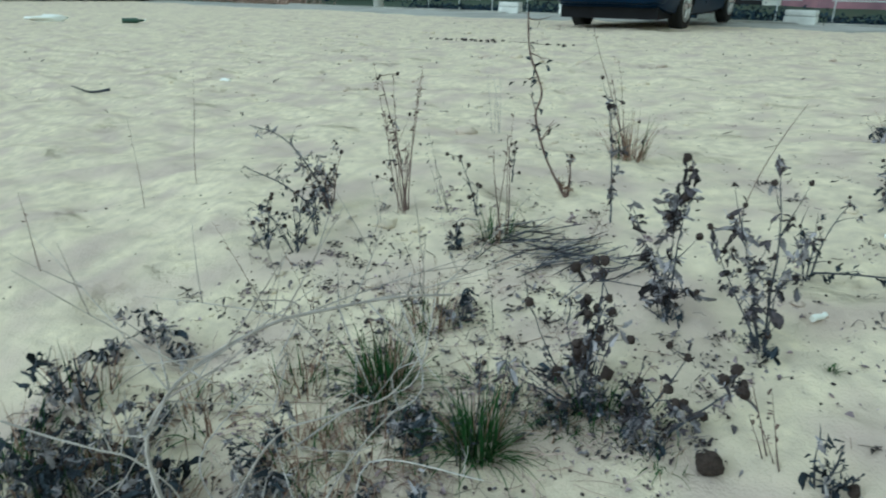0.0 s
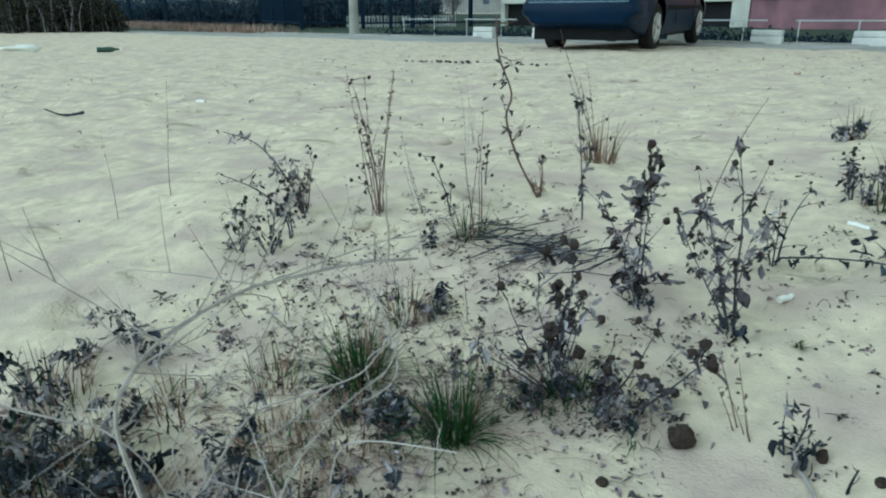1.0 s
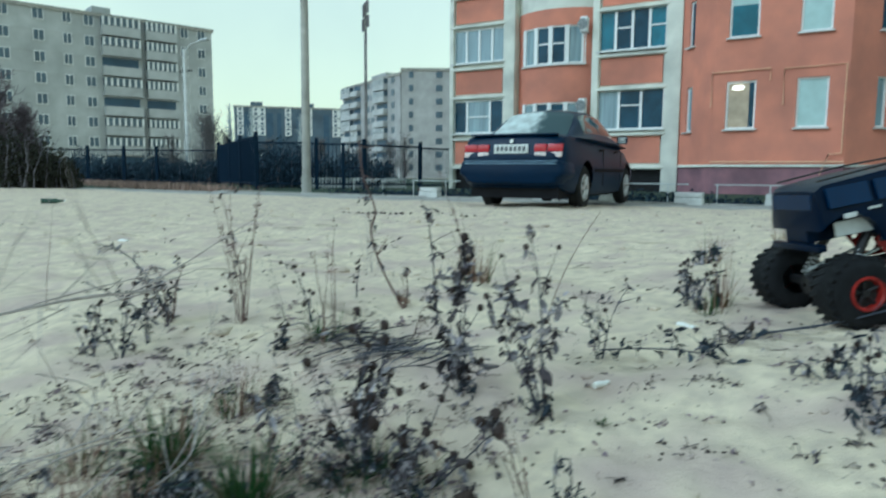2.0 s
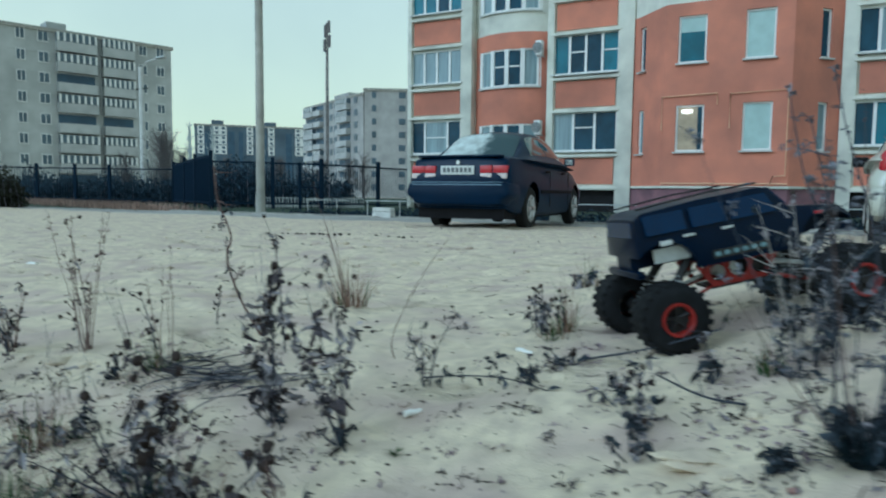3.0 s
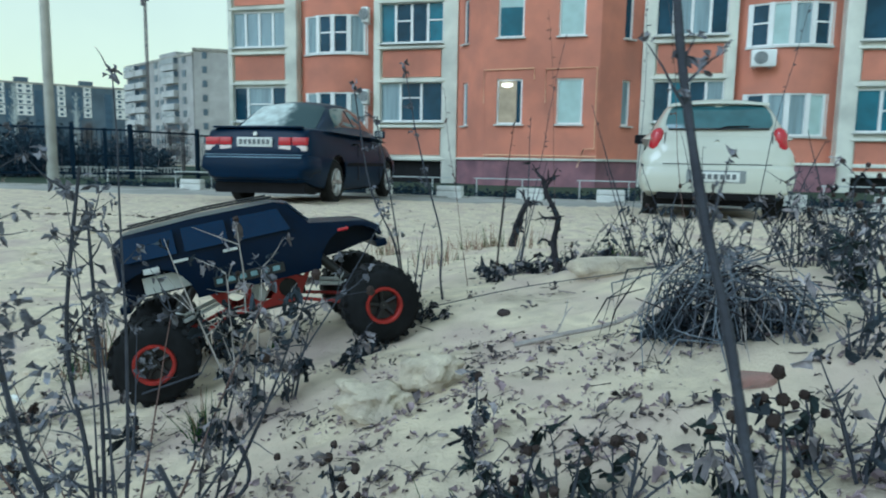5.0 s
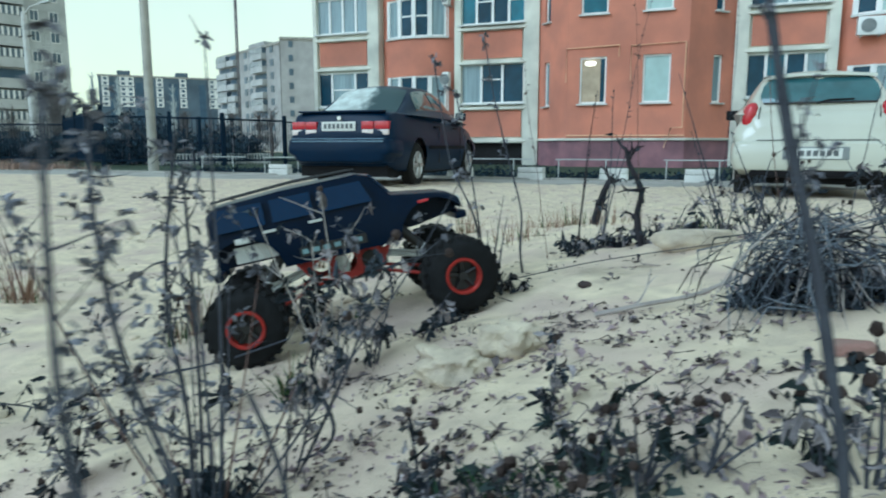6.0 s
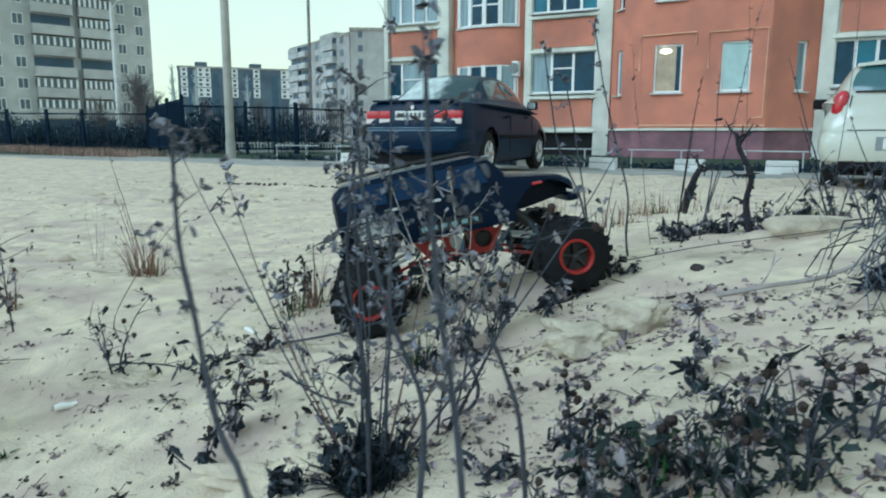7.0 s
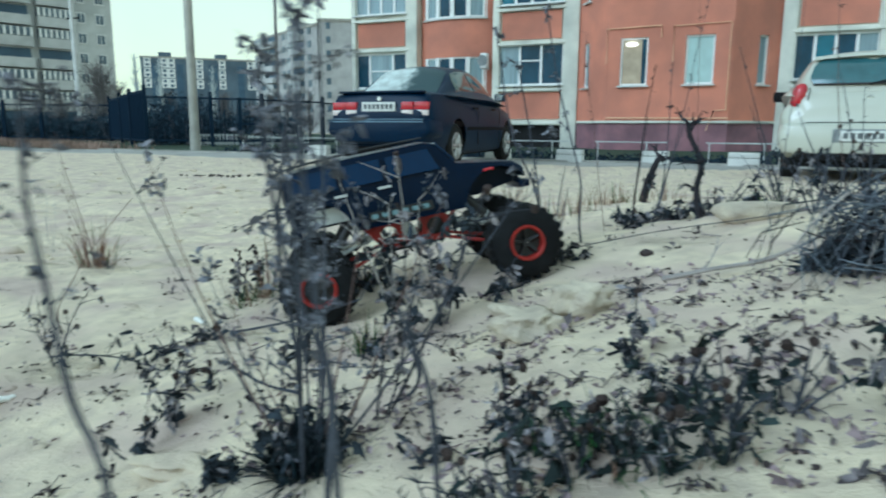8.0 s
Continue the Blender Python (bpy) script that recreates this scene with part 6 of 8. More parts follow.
def tall_stem(label, points, w0, w1, seed, side=12, clump=0.0055, mat=None):
    """One tall dead stem through given points, rooted in the sand, with short side twigs that carry dry clumps."""
    r = random.Random(seed)
    foot = sand(points[0][0] + 0.006, points[0][1] + 0.004, -0.01)
    t = thing("tall_weed", label, "dead weed", Matrix.Translation(foot))
    pts = [Vector((0, 0, 0))] + [Vector(p) - foot for p in points]
    fine = []
    for i in range(len(pts) - 1):
        a, b = pts[max(i - 1, 0)], pts[min(i + 2, len(pts) - 1)]
        for k in range(4):
            u = k / 4
            p, q = pts[i], pts[i + 1]
            fine.append(p * (2 * u ** 3 - 3 * u ** 2 + 1) + (q - a) * 0.5 * (u ** 3 - 2 * u ** 2 + u) + q * (3 * u ** 2 - 2 * u ** 3) + (b - p) * 0.5 * (u ** 3 - u ** 2))
    fine.append(pts[-1])
    n = len(fine)
    part("stem", Shape().tube(fine, [(w0 + (w1 - w0) * i / (n - 1)) * r.uniform(0.88, 1.14) for i in range(n)], 7), mat or STEM, t)
    clumps = Shape()
    for k in range(side):
        q = fine[int(n * (0.42 + 0.57 * (k + r.random()) / side))]
        e = stroll(q, Vector((r.uniform(-1, 1), r.uniform(-1, 1), r.uniform(0.1, 1.1))), r.uniform(0.008, 0.03), 3, r, 0.25)
        part("twig", Shape().tube(e, taper(w1 * 0.55, 3), 4), mat or STEM, t)
        for m in (1, 2, 3):
            if r.random() < 0.6:
                fluff(clumps, e[m], clump, r, 4)
    if side:
        fluff(clumps, fine[-1], clump * 1.3, r, 7)
        tagged(part("dry_clumps", clumps, LEAF_ASH, t), kind="stuff")
    return t


def branch_thing(name, label, points, w0, w1, seed, mat, twigs=0, twig_len=0.1, leaves=0, leaf_mat=None, leaf_size=0.015, wander=0.25, n=6):
    """A branch along given points, with side twigs and withered leaves."""
    r = random.Random(seed)
    o = Vector(points[0])
    t = thing(name, label, "branch" if name != "stick" else "stick", Matrix.Translation(o))
    pts = [Vector(p) - o for p in points]
    fine = []
    for i in range(len(pts) - 1):
        a, b = pts[max(i - 1, 0)], pts[min(i + 2, len(pts) - 1)]
        for k in range(5):
            u = k / 5
            p, q = pts[i], pts[i + 1]
            m0, m1 = (q - a) * 0.5, (b - p) * 0.5
            fine.append(p * (2 * u ** 3 - 3 * u ** 2 + 1) + m0 * (u ** 3 - 2 * u ** 2 + u) + q * (3 * u ** 2 - 2 * u ** 3) + m1 * (u ** 3 - u ** 2))
    fine.append(pts[-1])
    m_ = len(fine)
    part("limb", Shape().tube(fine, [(w0 + (w1 - w0) * i / (m_ - 1)) * r.uniform(0.9, 1.12) for i in range(m_)], n), mat, t)
    lv = Shape()
    for i in range(twigs):
        p = fine[r.randint(int(m_ * 0.2), m_ - 1)]
        d = Vector((r.uniform(-1, 1), r.uniform(-1, 1), r.uniform(-0.3, 1.0)))
        b = stroll(p, d, twig_len * r.uniform(0.4, 1.2), 5, r, wander)
        s = Shape().tube(b, taper(w1 * 0.9, 5), 4)
        c = stroll(b[3], d + Vector((r.uniform(-1, 1), r.uniform(-1, 1), r.uniform(-1, 1))), twig_len * 0.4, 3, r, wander)
        s.tube(c, taper(w1 * 0.6, 3), 4)
        part("twig", s, mat, t)
        fine += b[2:] if leaves else []
    if leaves:
        for i in range(leaves):
            p = fine[r.randrange(len(fine))]
            d = Vector((r.uniform(-1, 1), r.uniform(-1, 1), r.uniform(-1, 0.6)))
            l_ = leaf_size * r.uniform(0.5, 1.4)
            lv.leaf(p + d * 0.004, d, Vector((r.uniform(-1, 1), r.uniform(-1, 1), r.uniform(-1, 1))), l_, l_ * 0.5, r.uniform(-1.5, 1.5), r)
        tagged(part("leaves", lv, leaf_mat or LEAF_DEAD, t), kind="stuff")
    return t


STEM_DARK = material("dark_woody_stub", (0.035, 0.033, 0.040), 0.95, vary=0.6, scale=90, tint=(0.014, 0.014, 0.018), bump=0.8, bump_scale=250)
# weeds on the open sand
weed(-0.638, 0.348, 0.29, 1, (-0.2, -0.03), leaf_mat=LEAF_BROWN, stems=5, leaves=220, heads=16, size=0.021, spread_=0.3, low=0.15, out=0.55, label="tall dark withered weed with seed heads and hanging leaves")
weed(-0.783, 0.362, 0.215, 2, (-0.1, -0.03), leaf_mat=LEAF_BROWN, stems=4, leaves=260, heads=6, size=0.022, spread_=0.10, low=0.08, out=0.4, head_r=0.008, label="dense dark withered weed with clustered leaves")
weed(-0.809, 0.124, 0.205, 3, (-0.15, -0.05), leaf_mat=LEAF_BROWN, stems=9, leaves=220, heads=26, size=0.017, spread_=0.75, head_r=0.0105, label="spreading dark weed with many round seed heads")
weed(-0.745, 0.105, 0.13, 4, (0.5, 0.15), leaf_mat=LEAF_BROWN, stems=5, leaves=120, heads=8, size=0.018, spread_=0.5, head_r=0.0095)
for k, (x, y) in enumerate(((-0.64, 0.345), (-0.78, 0.36), (-0.83, 0.10), (-0.86, 0.16), (-0.75, 0.16), (-0.90, 0.08), (-0.97, 0.10), (-0.70, 0.09))):
    weed(x, y, 0.035, 640 + k, stems=6, leaves=42, heads=1, size=0.015, spread_=1.3, low=0.0, pale=0.3, label="low dark dead leaves round the weed stems")
    if k > 1:
        tuft(x + 0.02, y, 0.045, 650 + k, 26, 10, 0.03, "short dark grass among the weed stems", width=0.002, lean=1.2)
tuft(-0.79, 0.135, 0.06, 301, 60, 20, 0.035, "dark grass at the foot of the weed", width=0.002, lean=0.9)
weed(-0.80, 0.14, 0.045, 302, stems=9, leaves=110, heads=0, size=0.016, spread_=1.0, low=0.0, pale=0.3)
weed(-0.70, 0.13, 0.10, 5, (0.75, 0.25), leaf_mat=LEAF_BROWN, stems=2, leaves=45, heads=6, size=0.02, spread_=0.3, head_r=0.010)
weed(-1.004, 0.644, 0.245, 6, (-0.08, 0), leaf_mat=LEAF_BROWN, stems=1, leaves=70, heads=6, size=0.016, branch=9, stem_mat=STEM)
stalks(-1.394, 0.452, 0.33, 7, 8, spread_=0.12, buds=18)
weed(-1.40, 0.455, 0.30, 304, (-0.12, 0), stems=2, leaves=20, heads=12, size=0.014, spread_=0.1, low=0.35, stem_mat=STEM_BROWN, head_r=0.006)
weed(-1.54, 0.19, 0.12, 305, stems=4, leaves=50, heads=10, size=0.015, spread_=0.5, pale=0.5)
weed(-1.475, 0.21, 0.14, 306, (0.1, 0), stems=5, leaves=60, heads=12, size=0.015, spread_=0.5, pale=0.5)
weed(-1.49, 0.28, 0.11, 307, stems=3, leaves=40, heads=8, size=0.015, spread_=0.4, pale=0.5)
# dark stalks trodden flat beside the grass tuft
mat_ = thing("stalk_pile", "flattened dark dead stalks on the sand", "stalk heap", Matrix.Translation(sand(-1.015, 0.465)))
r = random.Random(310)
for i in range(90):
    a = r.gauss(0.9, 0.4)
    p = Vector((r.gauss(0, 0.065), r.gauss(0, 0.04), 0))
    d = Vector((math.cos(a), math.sin(a), 0)) * r.uniform(0.02, 0.07)
    ends = []
    for q in (p - d, p, p + d):
        q.z = ground_z(-1.015 + q.x, 0.465 + q.y) - ground_z(-1.015, 0.465) + r.uniform(0.001, 0.016)
        ends.append(q)
    part("stalk", Shape().tube(ends, [0.0007, r.uniform(0.0009, 0.0018), 0.0006], 5), (STEM, LEAF_PALE, STEM_DARK, LEAF_PALE, STEM)[i % 5], mat_)
branch_thing("weed_branch", "leaning twisted brown weed stalk with a withered top", [sand(-1.149, 0.724), (-1.19, 0.70, 0.655), (-1.215, 0.687, 0.745), (-1.205, 0.69, 0.80), (-1.232, 0.678, 0.88), (-1.238, 0.674, 0.96)], 0.0030, 0.0018, 8, STEM_BROWN, 7, 0.05, 34, LEAF_DEAD, 0.015)
weed(-1.15, 0.73, 0.10, 801, stems=3, leaves=30, heads=2, size=0.018, stem_mat=STEM_BROWN, leaf_mat=STRAW, label="reddish withered leaves at the foot of the stalk")
weed(-1.247, 0.509, 0.135, 9, (-0.1, -0.05), stems=2, leaves=14, heads=12, size=0.013, branch=6)
tuft(-1.154, 0.449, 0.075, 10, 70, 24, 0.035, lean=1.0)
stalks(-1.15, 0.455, 0.25, 11, 4, spread_=0.1, buds=5)
tuft(-1.15, 1.085, 0.13, 12, 20, 90, 0.045, "reddish dry grass tuft on the sand")
stalks(-1.16, 1.08, 0.38, 13, 4, (-0.22, 0.0), 0.12, mat=STEM_BROWN, thick=0.0016, buds=4, label="long pale dry grass stalks")
tuft(-0.886, -0.015, 0.112, 14, 230, 30, 0.028, "bright green grass tuft growing in the sand", width=0.0028, lean=0.75)
tuft(-1.069, 0.012, 0.095, 15, 190, 60, 0.036, width=0.0026, lean=0.9)
tuft(-1.104, 0.166, 0.08, 16, 50, 60, 0.035, lean=0.9, width=0.002)
weed(-1.555, 0.385, 0.14, 17, stems=7, leaves=110, heads=10, size=0.018, spread_=0.55, pale=0.6, stem_mat=STEM_BROWN)
branch_thing("weed_branch", "thin arching dead weed branch with pale buds", [sand(-1.529, 0.363), (-1.549, 0.368, 0.584), (-1.579, 0.366, 0.624), (-1.62, 0.359, 0.672), (-1.663, 0.345, 0.706), (-1.715, 0.315, 0.724)], 0.0022, 0.0009, 18, STEM, 14, 0.04, 80, LEAF_PALE, 0.013)
tall_stem("long thin slanting dry straw", [(-0.769, 0.698, 0.605), (-0.755, 0.75, 0.69), (-0.733, 0.802, 0.76), (-0.714, 0.838, 0.805)], 0.0012, 0.0006, 1430, 0, mat=STEM_BROWN)
branch_thing("weed_branch", "thin dark leaning weed branch", [sand(-1.575, 0.365), (-1.63, 0.32, 0.605), (-1.69, 0.275, 0.64)], 0.0022, 0.001, 19, STEM, 7, 0.05, 24, LEAF_DEAD, 0.011)
for k, (x, y, h_) in enumerate(((-2.062, 0.376, 0.30), (-2.021, 0.212, 0.22), (-1.9, -0.1, 0.18))):
    stalks(x, y, h_, 20 + k, 1, spread_=0.05, buds=2, thick=0.0011, label="single thin dry grass stalk")
weed(-0.613, 1.547, 0.075, 24, stems=6, leaves=60, heads=0, size=0.028, spread_=0.9)
tuft(-0.60, 1.56, 0.11, 25, 8, 26, 0.03, "dry dark grass tuft on the sand")
weed(-0.558, 1.007, 0.085, 26, stems=4, leaves=40, heads=6, size=0.02, spread_=0.9)
weed(-0.625, 0.586, 0.15, 27, (0.1, 0), stems=3, leaves=50, heads=10, size=0.013, branch=7)
branch_thing("weed_branch", "dark creeping weed stem with hanging leaves", [sand(-0.62, 0.57, 0.02), (-0.55, 0.58, 0.585), (-0.47, 0.585, 0.59), (-0.40, 0.60, 0.575)], 0.0018, 0.001, 28, STEM, 5, 0.04, 40, LEAF_DEAD, 0.018)
stalks(-0.573, 0.142, 0.115, 29, 5, (-0.25, 0), 0.2, thick=0.001, buds=3)
branch_thing("stick", "bleached forked stick lying on the sand", [sand(-0.475, 0.055, 0.003), sand(-0.492, 0.085, 0.005), sand(-0.508, 0.115, 0.006), sand(-0.522, 0.145, 0.016)], 0.0032, 0.0018, 30, STEM_PALE, 3, 0.04)
weed(-0.52, 0.13, 0.085, 31, (0.2, 0), stems=3, leaves=40, heads=0, size=0.015, pale=0.3)
branch_thing("stick", "dark broken stub sticking out of the sand", [sand(-0.458, 0.092, -0.01), sand(-0.456, 0.093, 0.012), sand(-0.452, 0.094, 0.030)], 0.0022, 0.0010, 32, STEM_DARK, 2, 0.02)
weed(-1.284, 0.724, 0.1, 33, stems=1, leaves=8, heads=8, size=0.012)
weed(-1.426, -0.264, 0.10, 34, stems=6, leaves=70, heads=0, size=0.024, stem_mat=STEM, leaf_mat=LEAF_DEAD, spread_=0.6)
tuft(-1.43, -0.25, 0.08, 35, 30, 60, 0.05)
weed(-1.30, -0.36, 0.12, 36, stems=9, leaves=110, heads=4, size=0.024, spread_=0.8)
weed(-1.18, -0.30, 0.07, 37, stems=8, leaves=90, heads=0, size=0.022, spread_=1.0)
tuft(-1.36, -0.40, 0.10, 38, 160, 90, 0.08, lean=0.8)
tuft(-1.0, -0.10, 0.075, 39, 20, 120, 0.06, "flattened dry grass in the sand", lean=1.6)
weed(-0.96, -0.05, 0.06, 40, stems=7, leaves=90, heads=0, size=0.02, spread_=1.2)
weed(-0.90, -0.20, 0.06, 41, stems=7, leaves=80, heads=0, size=0.02, spread_=1.2)
tuft(-1.181, -0.053, 0.07, 42, 30, 50, 0.04)
weed(-1.065, 0.20, 0.05, 43, stems=6, leaves=60, heads=0, size=0.018, spread_=1.2)
weed(-1.204, 0.376, 0.06, 44, stems=3, leaves=26, heads=4, size=0.02)
weed(-0.484, 0.941, 0.10, 45, stems=3, leaves=16, heads=6, size=0.014)
tuft(-0.484, 0.955, 0.13, 46, 20, 26, 0.03)
tuft(-0.44, 2.352, 0.14, 47, 12, 60, 0.07, "dry brown grass tuft on the sand")
weed(-0.266, 0.996, 0.09, 48, stems=7, leaves=80, heads=0, size=0.024, spread_=1.1)
tuft(-0.30, 1.02, 0.09, 49, 40, 30, 0.04)
weed(-0.546, 0.935, 0.10, 50, stems=2, leaves=16, heads=8, size=0.014)
weed(-0.224, 0.451, 0.10, 51, stems=4, leaves=80, heads=6, size=0.02)
weed(-0.145, 0.621, 0.08, 52, stems=3, leaves=30, heads=2, size=0.022)
# dark mossy growth between the grass tufts
for k, (x, y) in enumerate(((-1.02, -0.045), (-0.955, -0.055), (-0.985, -0.015), (-0.80, 0.12), (-0.835, 0.085), (-0.76, 0.145), (-1.075, -0.02))):
    weed(x, y, 0.03, 4600 + k, stems=8, leaves=90, heads=1, size=0.012, spread_=1.5, low=0.0, pale=0.2, leaf_mat=LEAF_MOSS, label="low dark mossy dead growth between the grass tufts")
    tuft(x + 0.02, y - 0.01, 0.035, 4620 + k, 40, 14, 0.035, "short dark grass between the tufts", width=0.0018, lean=1.4)
# low dead growth in the hollow
for k in range(26):
    r = random.Random(400 + k)
    x, y = r.uniform(-1.48, -0.82), r.uniform(-0.48, -0.10)
    weed(x, y, r.uniform(0.04, 0.10), 400 + k, stems=r.randint(4, 8), leaves=r.randint(40, 80), heads=r.randint(0, 3), size=0.019, spread_=1.0, stem_mat=(STEM, STEM_PALE)[k % 2],
         leaf_mat=(LEAF_DEAD, LEAF_PALE)[(k // 2) % 2], label="low tangled dead weed in the hollow")
    if k % 3 == 0:
        tuft(x + 0.04, y + 0.03, r.uniform(0.05, 0.09), 430 + k, 30, 60, 0.05, "straggling half-dead grass in the hollow", lean=1.0, width=0.0032)
# weeds round the bank
fan_bush(0.032, 0.38, 0.40, 60, 12)
weed(0.043, 0.365, 0.07, 61, stems=18, leaves=420, heads=0, size=0.019, pale=0.12, spread_=0.9, low=0.0, label="dense dark leafy clump at the foot of the bush")
tussock = thing("grass_tuft", "dense blackened grass tussock at the foot of the bush", "grass", Matrix.Translation(sand(0.043, 0.362, -0.004)))
r = random.Random(6100)
dark_blades = Shape()
for i in range(420):
    a, q = r.uniform(0, 2 * math.pi), 0.034 * math.sqrt(r.random())
    b = 1.1 * abs(r.gauss(0, 0.7))
    dark_blades.blade((q * math.cos(a), q * math.sin(a), 0), Vector((math.cos(a) * b, math.sin(a) * b, 1)), 0.058 * r.uniform(0.4, 1.1), 0.0034 * r.uniform(0.5, 1.2), r.uniform(0.02, 0.3), 4)
tagged(part("blade_mass", dark_blades, BLACK_GRASS, tussock), kind="stuff")
for k, (x, y, h_, n_) in enumerate(((0.518, 0.430, 0.075, 44), (0.575, 0.475, 0.06, 36), (0.715, 0.88, 0.13, 80), (0.74, 0.78, 0.12, 70))):
    weed(x, y, h_, 6110 + k, stems=5, leaves=n_, heads=4, size=0.018, spread_=0.5, low=0.05, head_r=0.0052, pale=0.2, leaf_mat=LEAF_MOSS, label="blackened leafy weed on the bank")
weed(0.075, 0.44, 0.25, 6120, (0.35, 0.05), stems=3, leaves=54, heads=4, pale=0.5, size=0.015, spread_=0.3, low=0.3, label="leaning grey leafy weed beside the bush")
for k, (x, y, h_) in enumerate(((0.235, 0.25, 0.07), (0.262, 0.285, 0.06), (0.275, 0.255, 0.08), (0.215, 0.175, 0.05))):
    weed(x, y, h_, 6130 + k, stems=6, leaves=56, heads=3, size=0.014, spread_=0.8, low=0.0, head_r=0.005, pale=0.25, leaf_mat=LEAF_MOSS, label="low dense dark weed with blackened leaves")
weed(-0.028, 0.699, 0.27, 62, (-0.1, -0.06), stems=7, leaves=230, heads=4, pale=0.62, size=0.020, spread_=0.35, leaf_mat=LEAF_PALE, stem_mat=STEM_PALE, label="pale dried leafy weed beside the toy truck")
weed(0.005, 0.745, 0.13, 63, (0.2, 0), stems=4, leaves=90, heads=0, size=0.020, spread_=0.5, leaf_mat=LEAF_PALE)
weed(-0.012, 0.665, 0.085, 64, stems=2, leaves=46, heads=0, size=0.017, spread_=0.15)
weed(0.056, 0.811, 0.072, 65, (0.3, 0.1), stems=2, leaves=34, heads=0, size=0.017, leaf_mat=LEAF_PALE)
tuft(-0.071, 0.655, 0.06, 66, 50, 12, 0.018)
branch_thing("stick", "dark hooked root curling out of the sand", [sand(0.06, 0.475), sand(0.085, 0.488, 0.004), (0.095, 0.49, 0.69), (0.078, 0.488, 0.73)], 0.0022, 0.0022, 67, STEM, 0)
for k, (x, y, h_, n_) in enumerate(((0.40, 0.405, 0.07, 70), (0.44, 0.43, 0.065, 36), (0.36, 0.42, 0.06, 60), (0.33, 0.36, 0.05, 70), (0.30, 0.335, 0.045, 80),
                                    (0.36, 0.33, 0.05, 80), (0.29, 0.39, 0.045, 60), (0.25, 0.375, 0.04, 40), (0.40, 0.35, 0.055, 60))):
    weed(x, y, h_, 70 + k, stems=7, leaves=n_, heads=4, size=0.015, spread_=0.9, low=0.0, head_r=0.0052, pale=0.2, leaf_mat=LEAF_MOSS, label="low dense dark weed with blackened leaves")
weed(0.309, 0.516, 0.085, 80, stems=1, leaves=80, heads=2, size=0.015, branch=5, low=0.0)
weed(0.218, 0.421, 0.075, 81, (-0.15, -0.05), stems=2, leaves=34, heads=6, size=0.015)
weed(0.235, 0.40, 0.05, 82, stems=4, leaves=40, heads=3, size=0.015)
weed(0.537, 0.395, 0.09, 83, stems=4, leaves=36, heads=6, size=0.017, spread_=0.5)
weed(0.60, 0.44, 0.10, 84, stems=4, leaves=36, heads=4, size=0.017, spread_=0.6)
weed(0.17, 0.36, 0.04, 85, stems=4, leaves=40, heads=0, size=0.016, spread_=1.0)
tuft(0.30, 0.345, 0.03, 86, 60, 20, 0.05, width=0.0018, lean=1.6)
tuft(0.36, 0.37, 0.032, 861, 90, 20, 0.08, width=0.0018, lean=1.6)
tuft(0.407, 1.49, 0.05, 87, 60, 30, 0.05)
tuft(-0.13, 2.438, 0.10, 88, 4, 50, 0.08, "dry brown grass tuft on the sand")
tuft(-0.067, 1.764, 0.09, 89, 14, 46, 0.07, "dry brown grass tuft on the sand")
tuft(0.14, 2.1, 0.09, 90, 10, 40, 0.1, "dry brown grass tuft on the sand")
weed(-0.521, 0.916, 0.085, 91, stems=4, leaves=36, heads=4, size=0.014)
tuft(-0.49, 0.895, 0.05, 92, 30, 20, 0.03)
weed(-0.40, 0.70, 0.035, 93, stems=7, leaves=60, heads=4, size=0.016, spread_=2.5)
weed(-0.45, 0.66, 0.03, 94, stems=5, leaves=40, heads=0, size=0.016, spread_=2.5)
weed(-0.265, 0.549, 0.05, 95, stems=4, leaves=50, heads=4, size=0.017, spread_=1.0)
weed(-0.218, 0.389, 0.06, 96, stems=4, leaves=36, heads=2, size=0.016, spread_=1.0)
weed(-0.04, 0.628, 0.04, 97, stems=4, leaves=40, heads=0, size=0.016, spread_=1.2)
stalks(-1.739, 1.371, 0.25, 98, 5, spread_=0.25, mat=STEM_PALE, buds=3, label="pale dry grass stalks on the sand")
stalks(0.071, 1.106, 0.18, 99, 3, (0.12, 0.04), 0.06, mat=STEM, thick=0.0024, buds=1, label="bare grey weed stalks beside the toy truck")
# crest of the bank: stubs, tall twigs, tangle
branch_thing("stub", "dark dead woody stub leaning on the sand", [sand(0.0, 2.65, -0.02), sand(0.02, 2.65, 0.07), sand(0.035, 2.65, 0.13), sand(0.068, 2.65, 0.20)], 0.019, 0.010, 100, STEM_DARK, 6, 0.09, 30, LEAF_DEAD, 0.024)
branch_thing("stub", "dark dead woody stub on the crest", [sand(0.315, 1.296, -0.01), (0.302, 1.297, 0.83), (0.308, 1.298, 0.88), (0.284, 1.30, 0.93), (0.276, 1.30, 0.96)], 0.0075, 0.0042, 101, STEM_DARK, 7, 0.05, 40, LEAF_DEAD, 0.014)
stalks(0.146, 1.577, 0.36, 1010, 2, (0.05, 0), 0.06, mat=STEM_DARK, thick=0.002, buds=10, label="thin dark upright stalk on the crest")
for k, (x, y, h_) in enumerate(((0.25, 1.40, 0.05), (0.33, 1.36, 0.06), (0.17, 1.36, 0.045), (0.41, 1.38, 0.05))):
    weed(x, y, h_, 102 + k, stems=7, leaves=60, heads=2, size=0.02, spread_=1.2)
